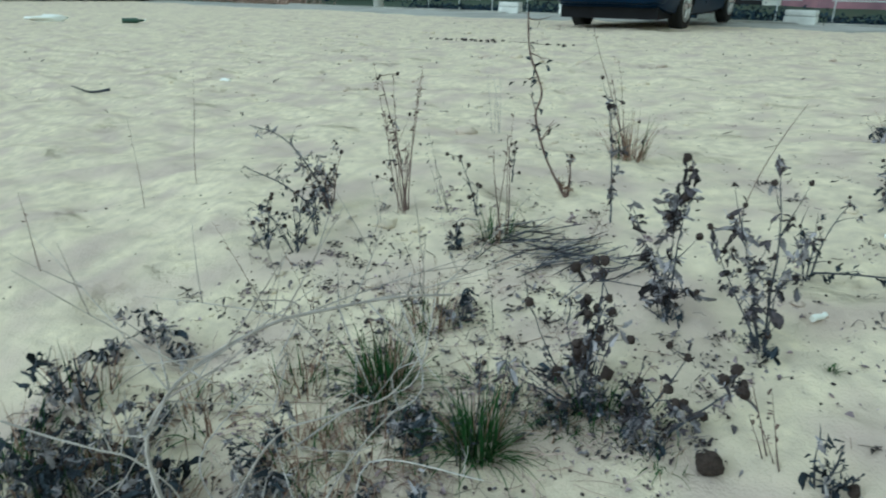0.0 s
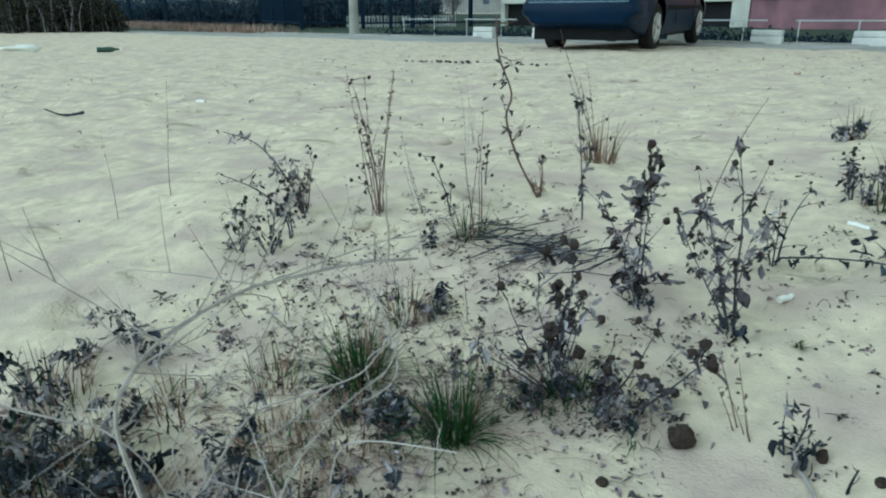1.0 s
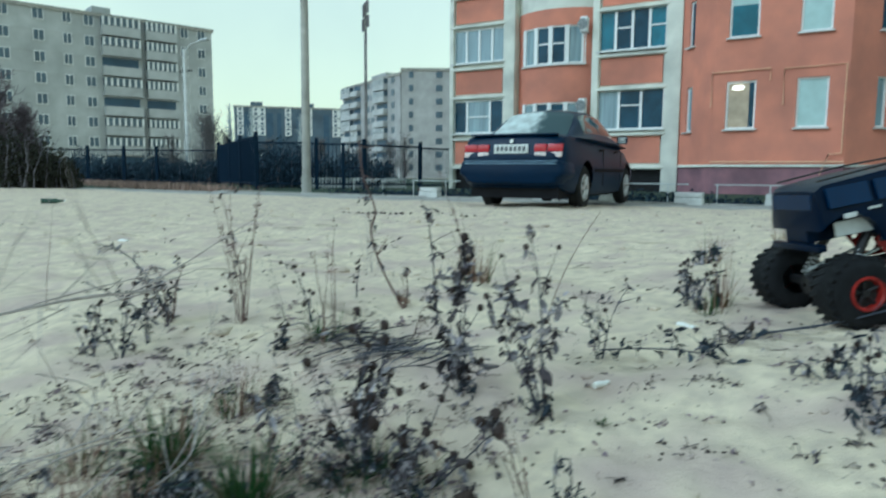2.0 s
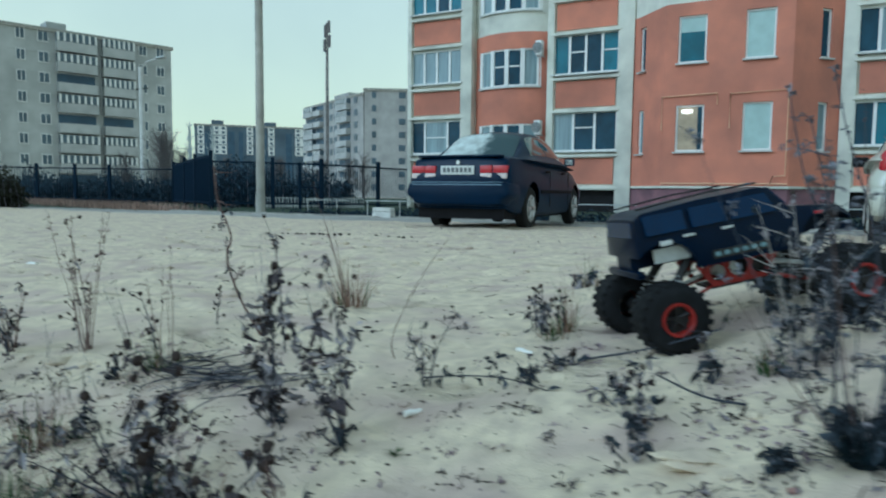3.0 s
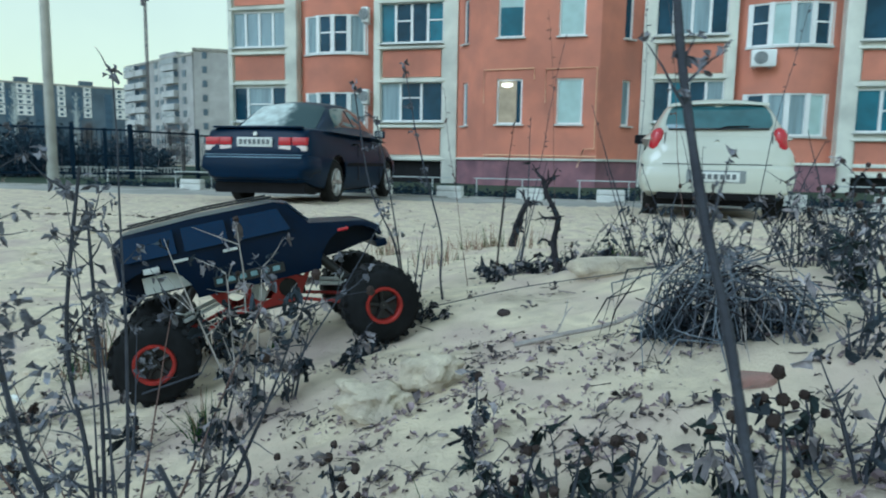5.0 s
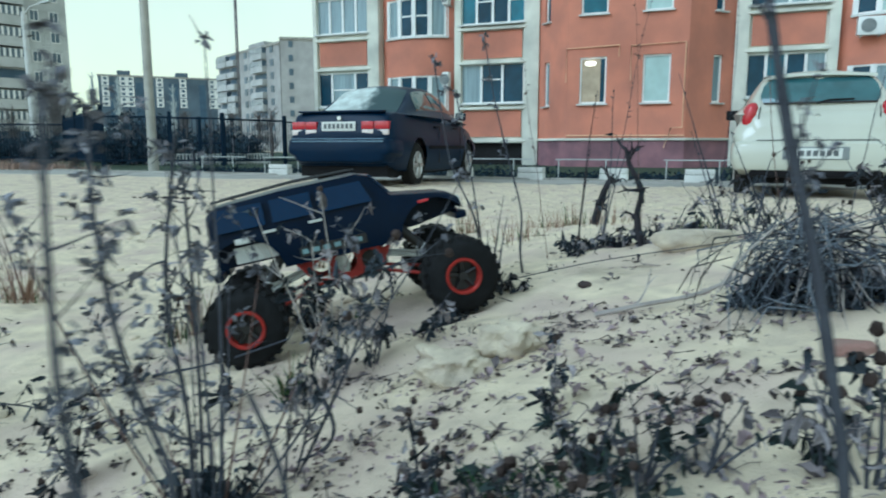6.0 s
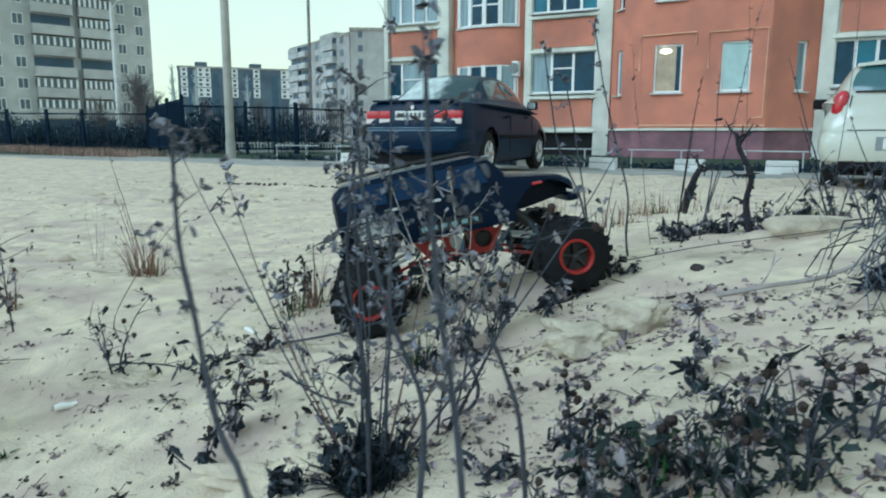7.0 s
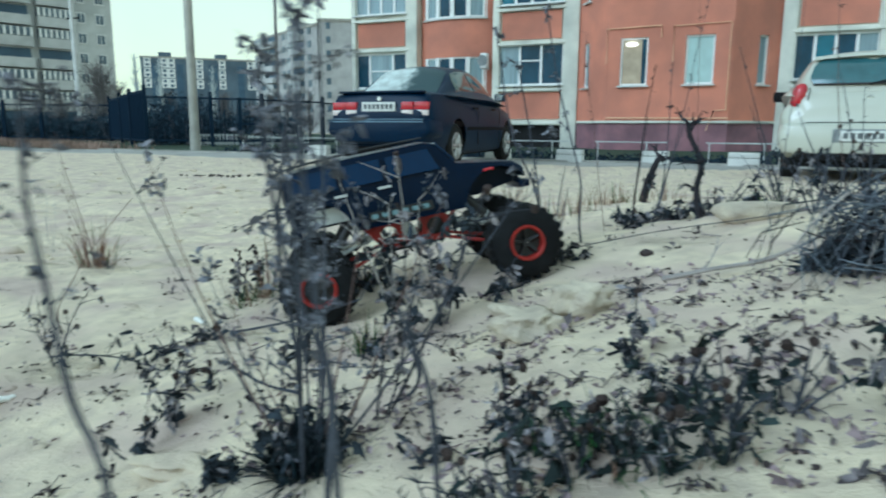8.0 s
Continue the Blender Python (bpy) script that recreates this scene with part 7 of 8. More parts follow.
for k, (x, y, h_, lx) in enumerate(((0.19, 1.55, 0.36, 0.08), (0.46, 1.62, 0.38, -0.35), (0.62, 1.5, 0.30, -0.3), (0.55, 1.3, 0.22, -0.5), (0.70, 1.35, 0.25, 0.35), (0.85, 1.4, 0.27, -0.4), (0.35, 1.7, 0.20, 0.5))):
    stalks(x, y, h_, 110 + k, 2, (lx, 0), 0.1, mat=STEM, thick=0.0022, buds=4, label="bare dark twig on the crest")
for k in range(18):
    r = random.Random(130 + k)
    x, y = r.uniform(0.46, 1.1), r.uniform(1.05, 1.55)
    weed(x, y, r.uniform(0.07, 0.17), 1300 + k, stems=6, leaves=46, heads=4, size=0.018, spread_=0.9, pale=0.55, label="dark tangled dead weed on the crest")
for k, (x, y, h_, lx) in enumerate(((0.22, 1.30, 0.50, 0.10), (0.30, 1.42, 0.55, -0.12), (0.44, 1.36, 0.58, 0.06), (0.56, 1.28, 0.50, -0.1), (0.66, 1.33, 0.55, 0.12), (0.12, 1.34, 0.42, -0.06))):
    stalks(x, y, h_, 600 + k, 1, (lx, 0), 0.05, mat=(STEM, STEM_BROWN)[k % 2], thick=0.0012, buds=14, label="tall thin dry stalk on the crest")
tuft(0.42, 1.47, 0.07, 610, 70, 10, 0.04, "small green grass clump on the crest", width=0.0035, lean=1.0)
tuft(0.44, 1.43, 0.05, 611, 40, 10, 0.04, "small green grass clump on the crest", width=0.003, lean=1.0)
tuft(-0.084, 2.67, 0.12, 620, 16, 20, 0.04, "sparse half-green grass tuft on the sand", width=0.005, lean=0.9)
tuft(-0.337, 1.977, 0.06, 621, 14, 16, 0.03, "sparse half-green grass tuft on the sand", width=0.003, lean=0.9)
for k, (x, y) in enumerate(((0.064, 1.077), (0.10, 1.06), (0.044, 0.936), (0.20, 1.45), (0.26, 1.40), (0.15, 1.46), (0.33, 1.32))):
    weed(x, y, 0.035, 622 + k, stems=8, leaves=90, heads=0, size=0.02, spread_=1.6, low=0.0, pale=0.2, label="dark matted dead leaves on the crest")
for k, (x, y) in enumerate(((-0.55, 0.35), (-0.288, 1.04), (-0.16, 1.0))):
    tuft(x, y, 0.022, 612 + k, 26, 0, 0.008, "tiny green sprout in the sand", width=0.005, lean=1.6)
# tall twigs on the slope behind the toy truck
tall_stem("tall thin dark twig on the sand slope", [(0.034, 1.145, 0.733), (0.016, 1.153, 0.83), (-0.031, 1.153, 0.927), (-0.057, 1.161, 1.036), (-0.076, 1.17, 1.133)], 0.0026, 0.0011, 1420, 7, 0.009)
tall_stem("tall thin dark twig on the sand slope", [(0.040, 1.144, 0.734), (0.020, 1.155, 0.842), (-0.004, 1.166, 0.95), (-0.032, 1.175, 1.068)], 0.0024, 0.0011, 1421, 5, 0.009)
tall_stem("tall thin dark twig on the sand slope", [(0.098, 1.185, 0.767), (0.095, 1.199, 0.842), (0.067, 1.204, 0.94), (0.034, 1.211, 1.059), (0.009, 1.222, 1.178)], 0.0026, 0.0010, 1422, 8, 0.009)
# near stems that cross the view
tall_stem("thick dark dead stem with sparse grey flower clumps", [(0.481, 0.168, 0.85), (0.474, 0.173, 0.897), (0.467, 0.176, 0.933), (0.457, 0.179, 0.973), (0.449, 0.183, 1.015), (0.445, 0.185, 1.045), (0.443, 0.187, 1.08)], 0.0021, 0.0014, 140, 9, 0.0045)
tall_stem("slender grey dead stem with small dry clumps", [(0.231, 0.008, 0.823), (0.216, 0.008, 0.863), (0.206, 0.010, 0.899), (0.200, 0.011, 0.921), (0.196, 0.014, 0.942), (0.194, 0.016, 0.958)], 0.0013, 0.0006, 141, 10, 0.004)
tall_stem("tall grey dead stem with pale dry clumps", [(0.287, 0.047, 0.82), (0.280, 0.053, 0.864), (0.272, 0.056, 0.901), (0.266, 0.061, 0.939), (0.261, 0.067, 0.981)], 0.0015, 0.0008, 1411, 14, 0.0048)
tall_stem("bent dark bare dead stem", [(0.267, 0.170, 0.74), (0.258, 0.178, 0.804), (0.248, 0.179, 0.833), (0.239, 0.178, 0.853)], 0.0018, 0.0010, 1412, 0)
tall_stem("leaning grey dead stem with pale dry clumps", [(0.215, 0.143, 0.74), (0.212, 0.155, 0.809), (0.201, 0.156, 0.839), (0.191, 0.155, 0.862), (0.180, 0.156, 0.898), (0.170, 0.160, 0.942), (0.164, 0.167, 0.985)], 0.0019, 0.0009, 1413, 22, 0.0058)
branch_thing("weed_branch", "straight grey weed stem with pale leaf clumps", [sand(0.005, 0.40), (0.0, 0.41, 0.75), (-0.012, 0.42, 0.88), (-0.015, 0.42, 0.95)], 0.002, 0.0011, 142, STEM, 10, 0.045, 56, LEAF_ASH, 0.011)
branch_thing("weed_branch", "tall grey weed stem with leaf clumps", [sand(0.06, 0.33), (0.05, 0.34, 0.75), (0.03, 0.345, 0.85), (0.045, 0.35, 0.98)], 0.0022, 0.0012, 144, STEM, 9, 0.05, 46, LEAF_ASH, 0.012)
branch_thing("weed_branch", "dark weed stem with large withered leaves", [sand(0.60, 0.36), (0.605, 0.37, 0.84), (0.59, 0.385, 0.90), (0.60, 0.39, 0.95)], 0.003, 0.0016, 145, STEM, 6, 0.05, 30, LEAF_DEAD, 0.013)
branch_thing("fallen_branch", "bleached dead branch arching over the sand", [sand(-0.925, -0.40), (-0.947, -0.394, 0.563), (-0.987, -0.386, 0.646), (-0.983, -0.365, 0.687), (-0.964, -0.338, 0.718), (-0.922, -0.295, 0.75), (-0.885, -0.264, 0.763), (-0.839, -0.227, 0.774), (-0.80, -0.199, 0.777)], 0.0025, 0.0010, 146, TWIG_GREY, 26, 0.17, 0, wander=0.05)
branch_thing("fallen_branch", "thin bleached branch propped in the weeds", [sand(-1.037, -0.336), (-1.021, -0.293, 0.496), (-0.996, -0.244, 0.57), (-0.947, -0.199, 0.594), (-0.906, -0.162, 0.614), (-0.888, -0.133, 0.653)], 0.0016, 0.0008, 147, TWIG_GREY, 5, 0.08, 0, wander=0.06)
branch_thing("fallen_branch", "thin bleached twig arching over the sand", [sand(-0.80, -0.42), (-0.82, -0.37, 0.60), (-0.86, -0.26, 0.625), (-0.90, -0.13, 0.60)], 0.0012, 0.0008, 147, TWIG_GREY, 10, 0.13, 0, wander=0.08)
branch_thing("fallen_branch", "thin bleached twig lying across the weeds", [(-1.065, -0.461, 0.686), (-1.033, -0.443, 0.675), (-0.997, -0.423, 0.666), (-0.965, -0.404, 0.655), (-0.93, -0.385, 0.60), sand(-0.90, -0.37)], 0.0010, 0.0008, 148, TWIG_GREY, 3, 0.06, 0, wander=0.15)
for k in range(10):
    r = random.Random(150 + k)
    x, y = -1.12 + r.uniform(-0.22, 0.2), -0.2 + r.uniform(-0.14, 0.2)
    branch_thing("stick", "long dry straw sticking out of the weeds", [sand(x, y), sand(x, y, 0.07) + Vector((r.uniform(-.04, .08), r.uniform(-.03, .06), 0)),
                 sand(x, y, 0.13) + Vector((r.uniform(-.1, .2), r.uniform(-.06, .12), 0))], 0.0014, 0.0008, 150 + k, STEM_PALE, 1, 0.05)

for k in range(16):
    r = random.Random(700 + k)
    stalks(r.uniform(-1.4, -0.75), r.uniform(-0.05, 0.6), r.uniform(0.07, 0.2), 700 + k, r.randint(1, 3), (r.uniform(-.4, .4), r.uniform(-.2, .2)), 0.25, mat=(STEM_BROWN, STEM_PALE, STEM)[k % 3], thick=0.0008, buds=3,
           label="thin dry grass stalks in the sand")

# stick pile and loose pieces
HEAP = material("blue_grey_dead_stalk", (0.135, 0.150, 0.178), 0.9, vary=0.5, scale=70, tint=(0.06, 0.07, 0.09), bump_scale=300, island=0.5)
hx, hy = 0.55, 0.775
pile = thing("stalk_pile", "shaggy heap of grey dead stalks and pale roots on the bank", "stalk heap", Matrix.Translation(sand(hx, hy)))


def on_heap(x, y, dz=0.0):
    return ground_z(hx + x, hy + y) - ground_z(hx, hy) + dz


r = random.Random(170)
for i in range(230):
    a = r.gauss(-1.45, 0.75) if r.random() < 0.8 else r.uniform(0, 2 * math.pi)
    side = r.choice((-0.055, -0.01, -0.01, 0.04, 0.075))
    top = Vector((r.gauss(side, 0.018), r.gauss(0.02, 0.02), r.uniform(0.055, 0.112) - 0.5 * abs(side + 0.01)))
    reach = r.uniform(0.035, 0.095)
    foot = top + Vector((math.cos(a) * reach + r.gauss(0, 0.01), math.sin(a) * reach + r.gauss(0, 0.01), 0))
    foot.z = on_heap(foot.x, foot.y, r.uniform(-0.004, 0.03))
    if i % 4 == 0:
        # a loose stalk lying across the others
        b = r.uniform(0, 2 * math.pi)
        c = Vector((r.gauss(0, 0.04), r.gauss(-0.02, 0.03), 0))
        c.z = max(0.012, 0.095 - 0.9 * c.length) + on_heap(c.x, c.y)
        half = Vector((math.cos(b), math.sin(b), r.gauss(0, 0.35))) * r.uniform(0.03, 0.07)
        top, foot = c + half, c - half
    w = top.lerp(foot, 0.45) + Vector((math.cos(a) * 0.012 + r.gauss(0, 0.011), math.sin(a) * 0.012 + r.gauss(0, 0.011), r.uniform(-0.006, 0.016)))
    part("stalk", Shape().tube([top, w, foot], [0.0006, r.uniform(0.0006, 0.0013), 0.0005], 5), (HEAP, STEM, HEAP, STEM_DARK, HEAP, LEAF_DEAD)[r.randrange(6)], pile)
for i in range(16):
    a = -2.3 + 2.1 * (i + r.uniform(-0.3, 0.3)) / 15
    crown = Vector((r.gauss(-0.01, 0.02), r.gauss(0.01, 0.012), r.uniform(0.06, 0.10)))
    reach = r.uniform(0.075, 0.12)
    foot = crown + Vector((math.cos(a) * reach, math.sin(a) * reach, 0))
    foot.z = on_heap(foot.x, foot.y, 0.003)
    bend = crown.lerp(foot, 0.5) + Vector((r.gauss(0, 0.008), r.gauss(0, 0.008), r.uniform(0.004, 0.016)))
    part("root", Shape().tube(spline([crown, bend, foot], 4), taper(r.uniform(0.0010, 0.0019), 8), 6), (TWIG_GREY, LEAF_PALE, TWIG_GREY)[i % 3], pile, "pale bent root")
core = Shape()
for i in range(800):
    a, q = r.uniform(0, 2 * math.pi), 0.085 * math.sqrt(r.random())
    p = Vector((q * math.cos(a), q * math.sin(a) * 0.7 + 0.015, max(0.004, 0.095 - 0.95 * q) * r.random()))
    p.z += on_heap(p.x, p.y)
    core.leaf(p, Vector((r.uniform(-1, 1), r.uniform(-1, 1), r.uniform(-1, .4))), Vector((r.uniform(-1, 1), r.uniform(-1, 1), r.uniform(-1, 1))), 0.024, 0.006, r.uniform(-1, 1), r)
tagged(part("dead_leaves", core, LEAF_DEAD, pile), kind="stuff")
for k, (x, y, h_) in enumerate(((0.66, 0.66, 0.08), (0.62, 0.70, 0.07), (0.70, 0.74, 0.10))):
    weed(x, y, h_, 180 + k, stems=4, leaves=26, heads=0, size=0.015, spread_=0.8, label="grey dead weed in the stalk heap")


def lump(name, label, category, x, y, rx, ry, rz, mat, seed, sink=0.3, rough=0.25, turn=0, subdiv=3, tilt=0, flat=0.0):
    """An uneven solid lump resting in the sand."""
    bm = bmesh.new()
    bmesh.ops.create_icosphere(bm, subdivisions=subdiv, radius=1)
    for v in bm.verts:
        n_ = noise.noise(v.co * 1.3 + Vector((seed, 0, 0))) + 0.5 * noise.noise(v.co * 3.1 + Vector((seed, 5, 0)))
        n_ += 0.22 * noise.noise(v.co * 7.3 + Vector((seed, 9, 0))) if subdiv > 3 else 0
        v.co *= 1 + rough * n_
        if flat and v.co.z > flat:
            v.co.z = flat + (v.co.z - flat) * 0.2
        v.co = Vector((v.co.x * rx, v.co.y * ry, v.co.z * rz))
    me = bpy.data.meshes.new(name)
    bm.to_mesh(me)
    bm.free()
    me.materials.append(mat)
    me.shade_smooth()
    ob = new(name, me)
    p = sand(x, y, rz * (1 - 2 * sink))
    ob.matrix_world = pose(p.x, p.y, p.z, tilt, 0, turn)
    return tagged(ob, label, category)


lump("rotten_fruit", "brown shrivelled round fruit on the sand", "fruit", -0.632, 0.098, 0.0165, 0.013, 0.0155, CONE, 3, 0.12, 0.2, 30, 4)
lump("rotten_fruit", "small brown shrivelled fruit on the sand", "fruit", -0.690, -0.004, 0.007, 0.006, 0.006, CONE, 5, 0.15, 0.2)
lump("rotten_fruit", "small brown shrivelled fruit on the sand", "fruit", -0.487, 0.135, 0.0065, 0.0055, 0.010, CONE, 7, 0.15, 0.2)
lump("rotten_fruit", "small brown shrivelled fruit on the sand", "fruit", -0.43, 0.11, 0.006, 0.006, 0.006, CONE, 8, 0.15, 0.2)
lump("stone", "pale angular stone half buried in the sand", "stone", 0.218, 0.715, 0.033, 0.027, 0.032, STONE, 11, 0.22, 0.62, 20, 4, 8, 0.5)
lump("stone", "flat pale stone half buried in the sand", "stone", 0.150, 0.668, 0.050, 0.034, 0.031, STONE, 12, 0.27, 0.7, -15, 4, 6, 0.45)
lump("sand_ledge", "pale crusted sand ledge on the crest", "sand", 0.412, 1.255, 0.085, 0.034, 0.028, STONE, 13, 0.3, 0.16, 34, 4, 0, 0.5)
lump("sand_ledge", "eroded crusted sand ledge", "sand", -0.13, 0.37, 0.05, 0.022, 0.014, SAND, 14, 0.35, 0.6, 25, 4, 8, 0.4)
weed(-0.043, 0.345, 0.036, 660, stems=8, leaves=130, heads=0, size=0.015, spread_=0.5, low=0.0, pale=0.04, label="dark matted dead leaf clump on the sand")
lump("earth_clod", "dark earth clod on the sand", "clod", 0.250, 1.03, 0.011, 0.009, 0.007, CLOD, 16, 0.2, 0.35)
bs = Shape().loft([[(-0.018, -0.010, z), (0.012, -0.012, z), (0.019, -0.002, z), (0.015, 0.009, z), (-0.013, 0.011, z), (-0.020, 0.003, z)] for z in (-0.008, 0.005)])
bp_ = sand(0.563, 0.622, 0.006)
single("brick_piece", bs, BRICKMAT, "broken piece of red brick on the bank", "brick", bevel=0.0035, m=pose(bp_.x, bp_.y, bp_.z, 6, -5, -12))
lump("brick_piece", "tiny orange brick crumb on the sand", "brick", -0.033, 0.293, 0.006, 0.004, 0.004, BRICKMAT, 18, 0.2, 0.2)


def litter_roll(x, y, length, radius, turn, label):
    r_ = random.Random(int(x * 100))
    p = sand(x, y, radius * 0.8)
    s = Shape().tube([(-length / 2, 0, 0), (-length * 0.2, 0.001, 0.001), (length * 0.25, 0, 0), (length / 2, 0.002, 0)], [radius * 0.9, radius, radius * 0.8, radius * 0.95], 10)
    single("litter", s, LITTER, label, "litter", m=pose(p.x, p.y, p.z, 0, 0, turn))


litter_roll(-0.585, 0.468, 0.030, 0.0055, 60, "small white paper roll on the sand")
litter_roll(-0.52, 0.80, 0.040, 0.005, -25, "white plastic scrap on the sand")
litter_roll(-3.77, 1.76, 0.05, 0.024, 20, "crumpled white paper on the sand")
bottle = thing("bottle", "green glass bottle lying on the sand", "bottle", Matrix.Translation(sand(-9.65, 4.65, 0.045)) @ Matrix.Rotation(radians(62), 4, "Z") @ Matrix.Rotation(radians(90), 4, "Y"))
part("bottle_body", Shape().lathe([(-0.13, 0.002), (-0.13, 0.035), (0.05, 0.036), (0.10, 0.016), (0.15, 0.014), (0.15, 0.002)], (0, 0, 0), (0, 0, 1), 16), material("bottle_green", (0.03, 0.07, 0.05), 0.15, vary=0.2, bump=0), bottle)
part("bottle_cap", Shape().lathe([(0.148, 0.016), (0.17, 0.016), (0.17, 0.001)], (0, 0, 0), (0, 0, 1), 12), LITTER, bottle)
bag = lump("plastic_bag", "crumpled white plastic bag on the sand", "bag", -10.85, 4.08, 0.22, 0.09, 0.055, LITTER, 31, 0.15, 0.7, 60)
branch_thing("stick", "dark curved bark strip lying on the sand", [sand(-4.10, 1.07, 0.03), sand(-4.06, 1.12, 0.012), sand(-4.03, 1.16, 0.012), sand(-3.99, 1.21, 0.03)], 0.003, 0.009, 190, STEM, 0)
branch_thing("stick", "long pale stick lying on the bank", [sand(0.299, 0.824, 0.004), sand(0.36, 0.84, 0.010), sand(0.43, 0.86, 0.016), sand(0.50, 0.88, 0.03)], 0.0036, 0.0024, 191, STEM_PALE, 2, 0.05)
branch_thing("stick", "long thin stick lying on the bank", [sand(0.10, 1.10, 0.01), sand(0.25, 1.16, 0.012), sand(0.42, 1.14, 0.02), sand(0.58, 1.10, 0.04)], 0.0011, 0.0007, 192, STEM, 3, 0.08)
branch_thing("stick", "thin stick slanting over the sand", [sand(-0.374, 0.72, 0.005), sand(-0.26, 0.74, 0.02), sand(-0.15, 0.77, 0.05)], 0.0022, 0.0014, 193, STEM, 3, 0.06)
branch_thing("stick", "thin dark stick on the sand", [sand(-0.093, 0.527, 0.004), sand(-0.15, 0.528, 0.02), sand(-0.214, 0.529, 0.05)], 0.0022, 0.0012, 194, STEM, 3, 0.05)

LITTER_LEAF = material("mixed_dead_leaf", (0.155, 0.138, 0.145), 0.9, vary=0.6, scale=90, tint=(0.045, 0.042, 0.052), bump_scale=400, island=0.85)
FLAKE = material("rotted_leaf_flake", (0.27, 0.215, 0.23), 0.95, vary=0.6, scale=90, tint=(0.16, 0.13, 0.15), bump_scale=400, island=0.55)
TWIGS = material("mixed_dead_twig", (0.15, 0.13, 0.13), 0.9, vary=0.5, scale=70, tint=(0.05, 0.045, 0.05), bump_scale=300, island=0.8)
# fine litter: dead leaves, twig bits and crumbs, thick round the weeds
r = random.Random(200)
leafy, twiggy, crumbs = Shape(), Shape(), Shape()
spots = [(-0.78, 0.12, 0.12, 420), (-1.15, -0.15, 0.2, 420), (-1.0, 0.05, 0.12, 260), (-1.3, 0.15, 0.2, 260), (-1.2, 0.3, 0.2, 260), (-0.95, 0.35, 0.2, 240), (-1.0, 0.6, 0.25, 160), (-1.05, 0.0, 0.22, 420), (-1.15, 0.42, 0.16, 150), (-1.3, -0.3, 0.2, 420), (-0.95, -0.25, 0.18, 300), (-0.63, 0.36, 0.12, 70),
         (0.42, 0.42, 0.13, 420), (0.36, 0.70, 0.12, 200), (0.50, 0.62, 0.14, 150), (0.18, 0.55, 0.14, 120), (0.12, 0.72, 0.10, 110), (0.30, 1.36, 0.22, 220), (0.75, 1.2, 0.3, 420),
         (-0.1, 0.48, 0.2, 300), (-0.30, 0.75, 0.25, 220), (-0.4, 0.65, 0.14, 160), (0.0, 0.33, 0.12, 130), (0.0, 0.42, 0.1, 160), (-0.55, 0.95, 0.25, 70), (-0.2, 1.7, 0.5, 110), (0.65, 0.45, 0.15, 150), (0.45, 0.56, 0.10, 110), (0.10, 0.62, 0.10, 80), (0.20, 0.45, 0.10, 60)]
for cx, cy, q, n_ in spots:
    heaps = [(r.gauss(cx, q), r.gauss(cy, q), r.uniform(0.005, 0.022)) for _ in range(max(5, n_ // 18))]
    for i in range(int(n_ * 1.15)):
        hx, hy, hq = heaps[r.randrange(len(heaps))] if r.random() < 0.8 else (cx, cy, q)
        x, y = r.gauss(hx, hq), r.gauss(hy, hq * 0.7)
        if abs(x - 0.45) < 0.12 and y < 0.0:
            continue
        p = sand(x, y, 0.002)
        k = r.random()
        if k < 0.52:
            l_ = min(0.017, 0.0076 * math.exp(r.gauss(0, 0.55)))
            leafy.leaf(p, Vector((r.uniform(-1, 1), r.uniform(-1, 1), r.uniform(-.05, .5))), Vector((r.uniform(-1, 1), r.uniform(-1, 1), r.uniform(-.3, .3))), l_, l_ * r.uniform(0.35, 0.75), r.uniform(-.5, 1.6), r)
        elif k < 0.66:
            d = Vector((r.uniform(-1, 1), r.uniform(-1, 1), 0)).normalized() * r.uniform(0.006, 0.032)
            twiggy.tube([p, p + d * 0.5 + Vector((r.uniform(-.002, .002), r.uniform(-.002, .002), r.uniform(0, 0.004))), sand(x + d.x, y + d.y, 0.001 + r.uniform(0, 0.005))], r.uniform(0.0004, 0.0009), 3, False)
        elif k < 0.88:
            crumbs.burr(p, r.uniform(0.001, 0.0032), r, 0.6)
for i in range(700):
    x, y = r.uniform(-2.2, 1.3), r.uniform(-0.3, 2.6)
    crumbs.burr(sand(x, y, 0.0005), r.uniform(0.0008, 0.0032), r, 0.6)
clods = Shape()
for i in range(1500):
    if i < 900:
        x, y, q = r.uniform(-1.5, 1.0), r.uniform(-0.3, 1.9), min(0.02, 0.0045 * math.exp(r.gauss(0, 0.6)))
    else:
        x, y, q = r.uniform(-6, 2.5), r.uniform(1.2, 8), min(0.05, 0.014 * math.exp(r.gauss(0, 0.5)))
    if noise.noise(Vector((x * 1.7, y * 2.2, 21))) < -0.05:
        continue
    clods.burr(sand(x, y, 0), q, r, 0.5)
for i in range(420):
    x, y = r.uniform(-7, 3), r.uniform(1.5, 9)
    l_ = 0.024 * r.uniform(0.4, 1.4)
    leafy.leaf(sand(x, y, 0.004), Vector((r.uniform(-1, 1), r.uniform(-1, 1), 0.1)), Vector((r.uniform(-1, 1), r.uniform(-1, 1), 0)), l_, l_ * 0.5, 0.6, r)
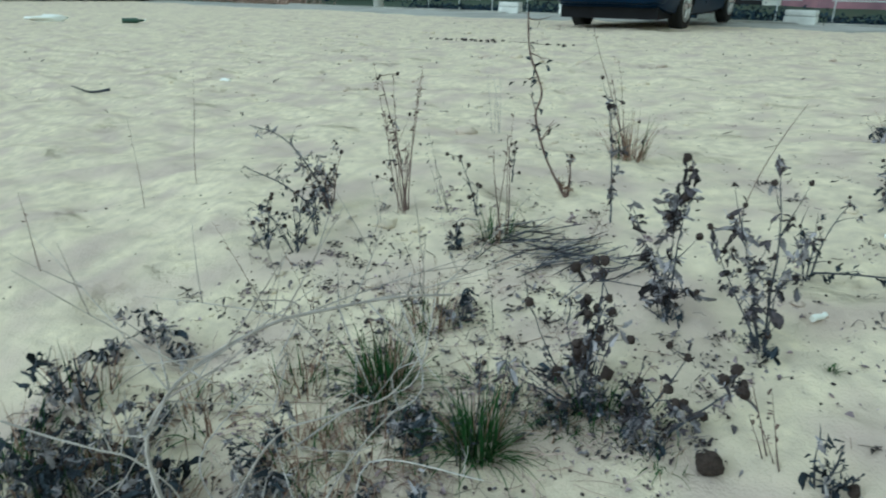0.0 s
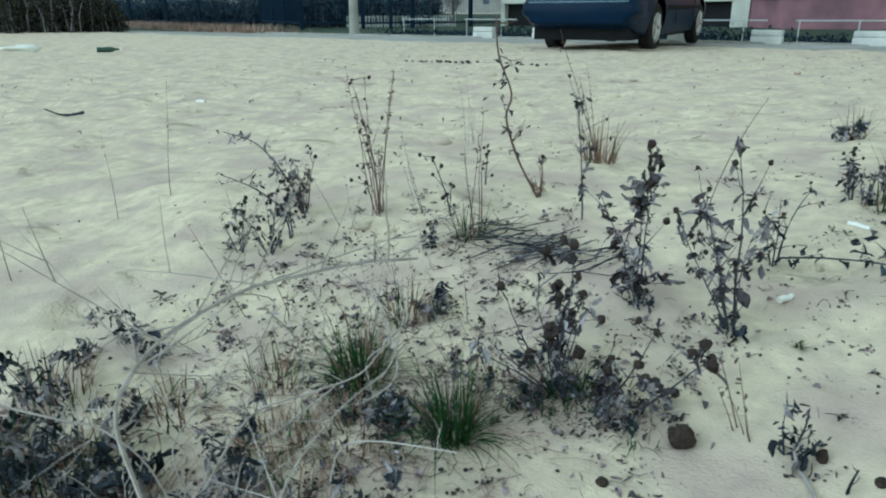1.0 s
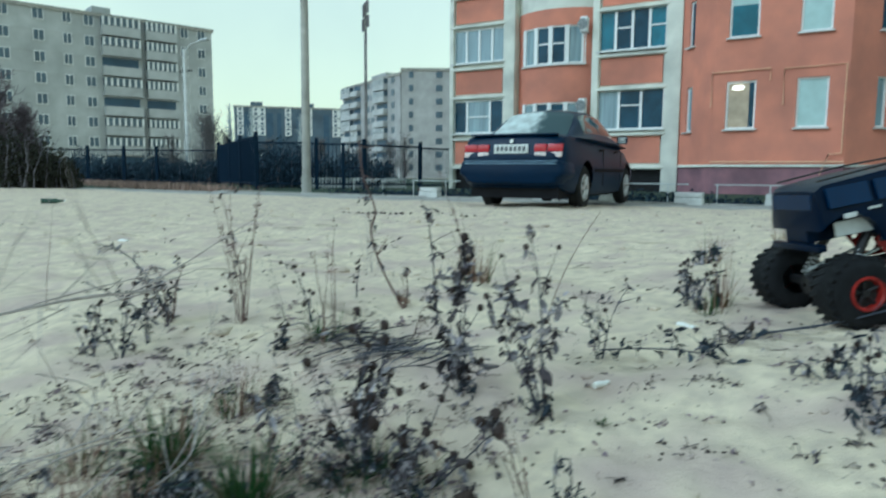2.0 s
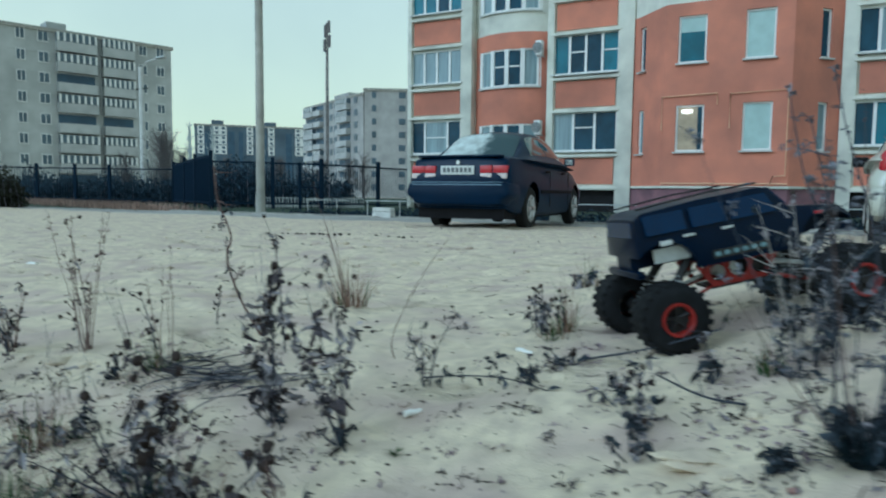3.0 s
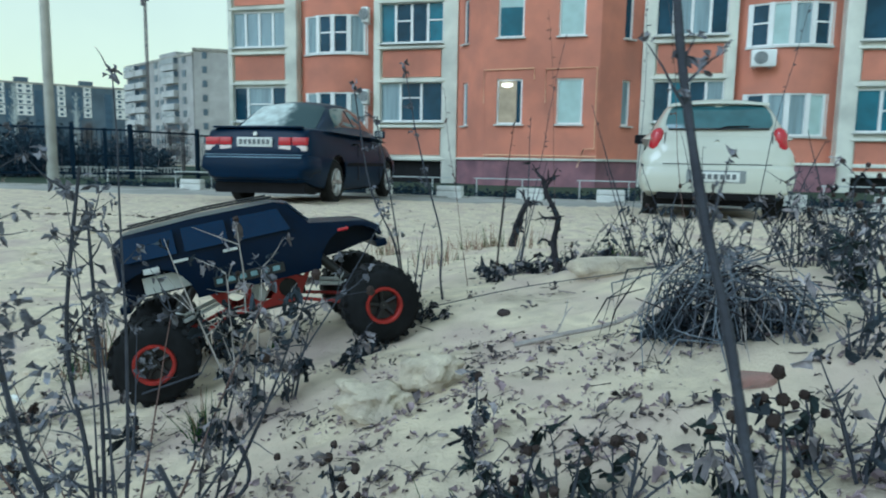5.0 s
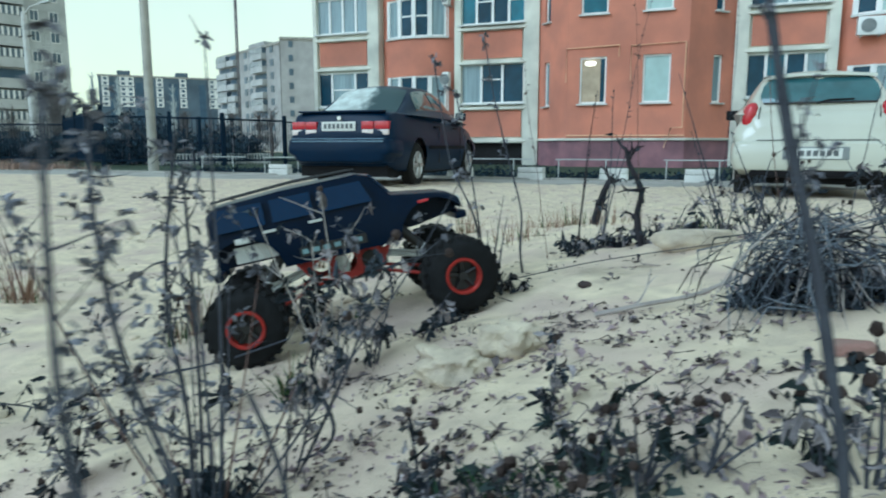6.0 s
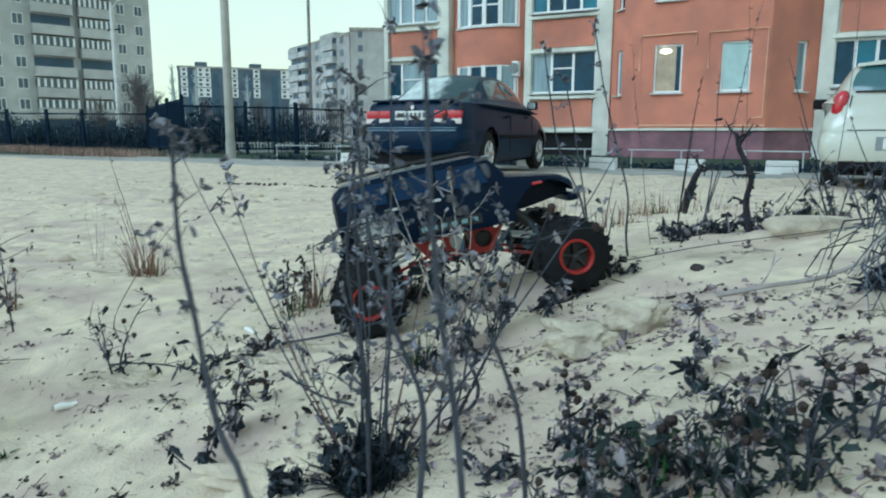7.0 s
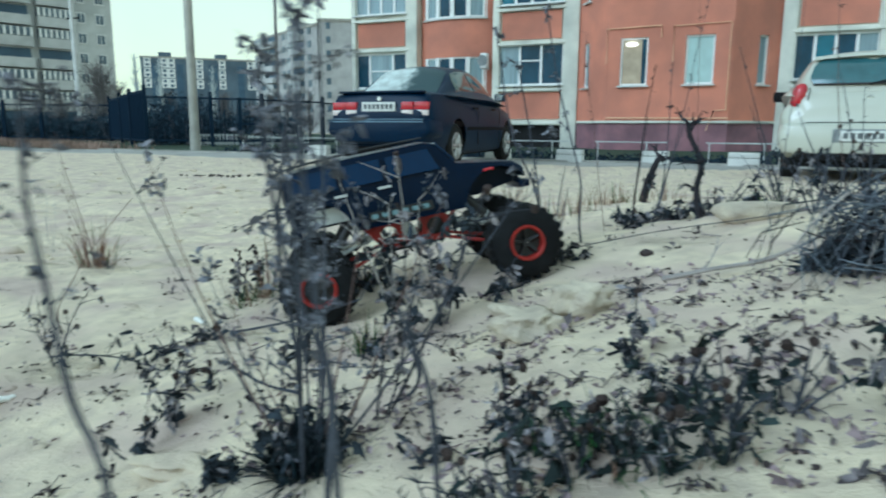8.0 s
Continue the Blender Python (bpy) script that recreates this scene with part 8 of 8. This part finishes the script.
# loose flecks, which also stand in for dark dashes of shade in footprints
for i in range(700):
    x, y = r.uniform(-5, 1.6), 0.9 + 5.5 * r.random() ** 1.6
    p, l_ = sand(x, y, 0.003), 0.012 * math.exp(r.gauss(0, 0.5))
    if i % 3:
        leafy.leaf(p, Vector((r.uniform(-1, 1), r.uniform(-.4, .4), 0.15)), Vector((r.uniform(-1, 1), r.uniform(-1, 1), 0)), l_, l_ * 0.45, 0.8, r)
    else:
        d = Vector((r.uniform(-1, 1), r.uniform(-1, 1), 0)) * l_ * 2
        twiggy.tube([p, sand(x + d.x, y + d.y, 0.005)], 0.0011, 3, False)
for i in range(60):
    x, y = -4.6 + 0.022 * i + r.gauss(0, 0.1), 4.9 + r.gauss(0, 0.04)
    crumbs.burr(sand(x, y, 0.003), r.uniform(0.006, 0.022), r, 0.7)
flakes = Shape()
for cx, cy, q, n_ in spots + [(0.30, 0.62, 0.16, 420), (0.42, 0.70, 0.14, 420), (0.15, 0.80, 0.14, 260), (0.05, 0.60, 0.16, 260), (-0.15, 0.45, 0.16, 260), (-0.95, 0.0, 0.12, 300), (-0.85, -0.1, 0.10, 180), (-1.05, 0.10, 0.12, 200)]:
    heaps = [(r.gauss(cx, q), r.gauss(cy, q), r.uniform(0.01, 0.035)) for _ in range(max(4, n_ // 20))]
    for i in range(int(n_ * 0.8)):
        hx, hy, hq = heaps[r.randrange(len(heaps))]
        x, y = r.gauss(hx, hq), r.gauss(hy, hq * 0.6)
        if y < 0.0 and x > 0.0:
            continue
        l_ = min(0.014, 0.0062 * math.exp(r.gauss(0, 0.45)))
        flakes.leaf(sand(x, y, 0.001), Vector((r.uniform(-1, 1), r.uniform(-1, 1), r.uniform(-.05, .25))), Vector((r.uniform(-1, 1), r.uniform(-1, 1), r.uniform(-.2, .2))), l_, l_ * r.uniform(0.5, 0.9), r.uniform(-.4, .8), r)
straws = Shape()
for cx, cy, q, n_ in ((-1.0, 0.02, 0.13, 230), (-0.86, -0.06, 0.09, 90), (-1.15, 0.42, 0.10, 60), (-1.1, -0.15, 0.14, 170), (-0.80, 0.14, 0.09, 60)):
    for i in range(n_):
        x, y = r.gauss(cx, q), r.gauss(cy, q)
        d = Vector((r.uniform(-1, 1), r.uniform(-1, 1), 0)).normalized() * r.uniform(0.008, 0.03)
        straws.tube([sand(x - d.x, y - d.y, 0.001 + r.uniform(0, 0.004)), sand(x + r.gauss(0, 0.003), y + r.gauss(0, 0.003), r.uniform(0.002, 0.012)), sand(x + d.x, y + d.y, 0.001 + r.uniform(0, 0.004))], r.uniform(0.0004, 0.0008), 3, False)
single("straw_litter", straws, STRAW_PALE, "fine pinkish straw bits lying among the grass tufts", "straw", "stuff")
single("rotted_flakes", flakes, FLAKE, "mauve-grey flakes of rotted leaf lying on the sand", "leaf litter", "stuff")
single("leaf_litter", leafy, LITTER_LEAF, "scattered dark dead leaves on the sand", "leaf litter", "stuff")
single("twig_litter", twiggy, TWIGS, "scattered grey twig bits on the sand", "twig litter", "stuff")
single("earth_crumbs", crumbs, CLOD, "scattered dark earth crumbs on the sand", "crumbs", "stuff")

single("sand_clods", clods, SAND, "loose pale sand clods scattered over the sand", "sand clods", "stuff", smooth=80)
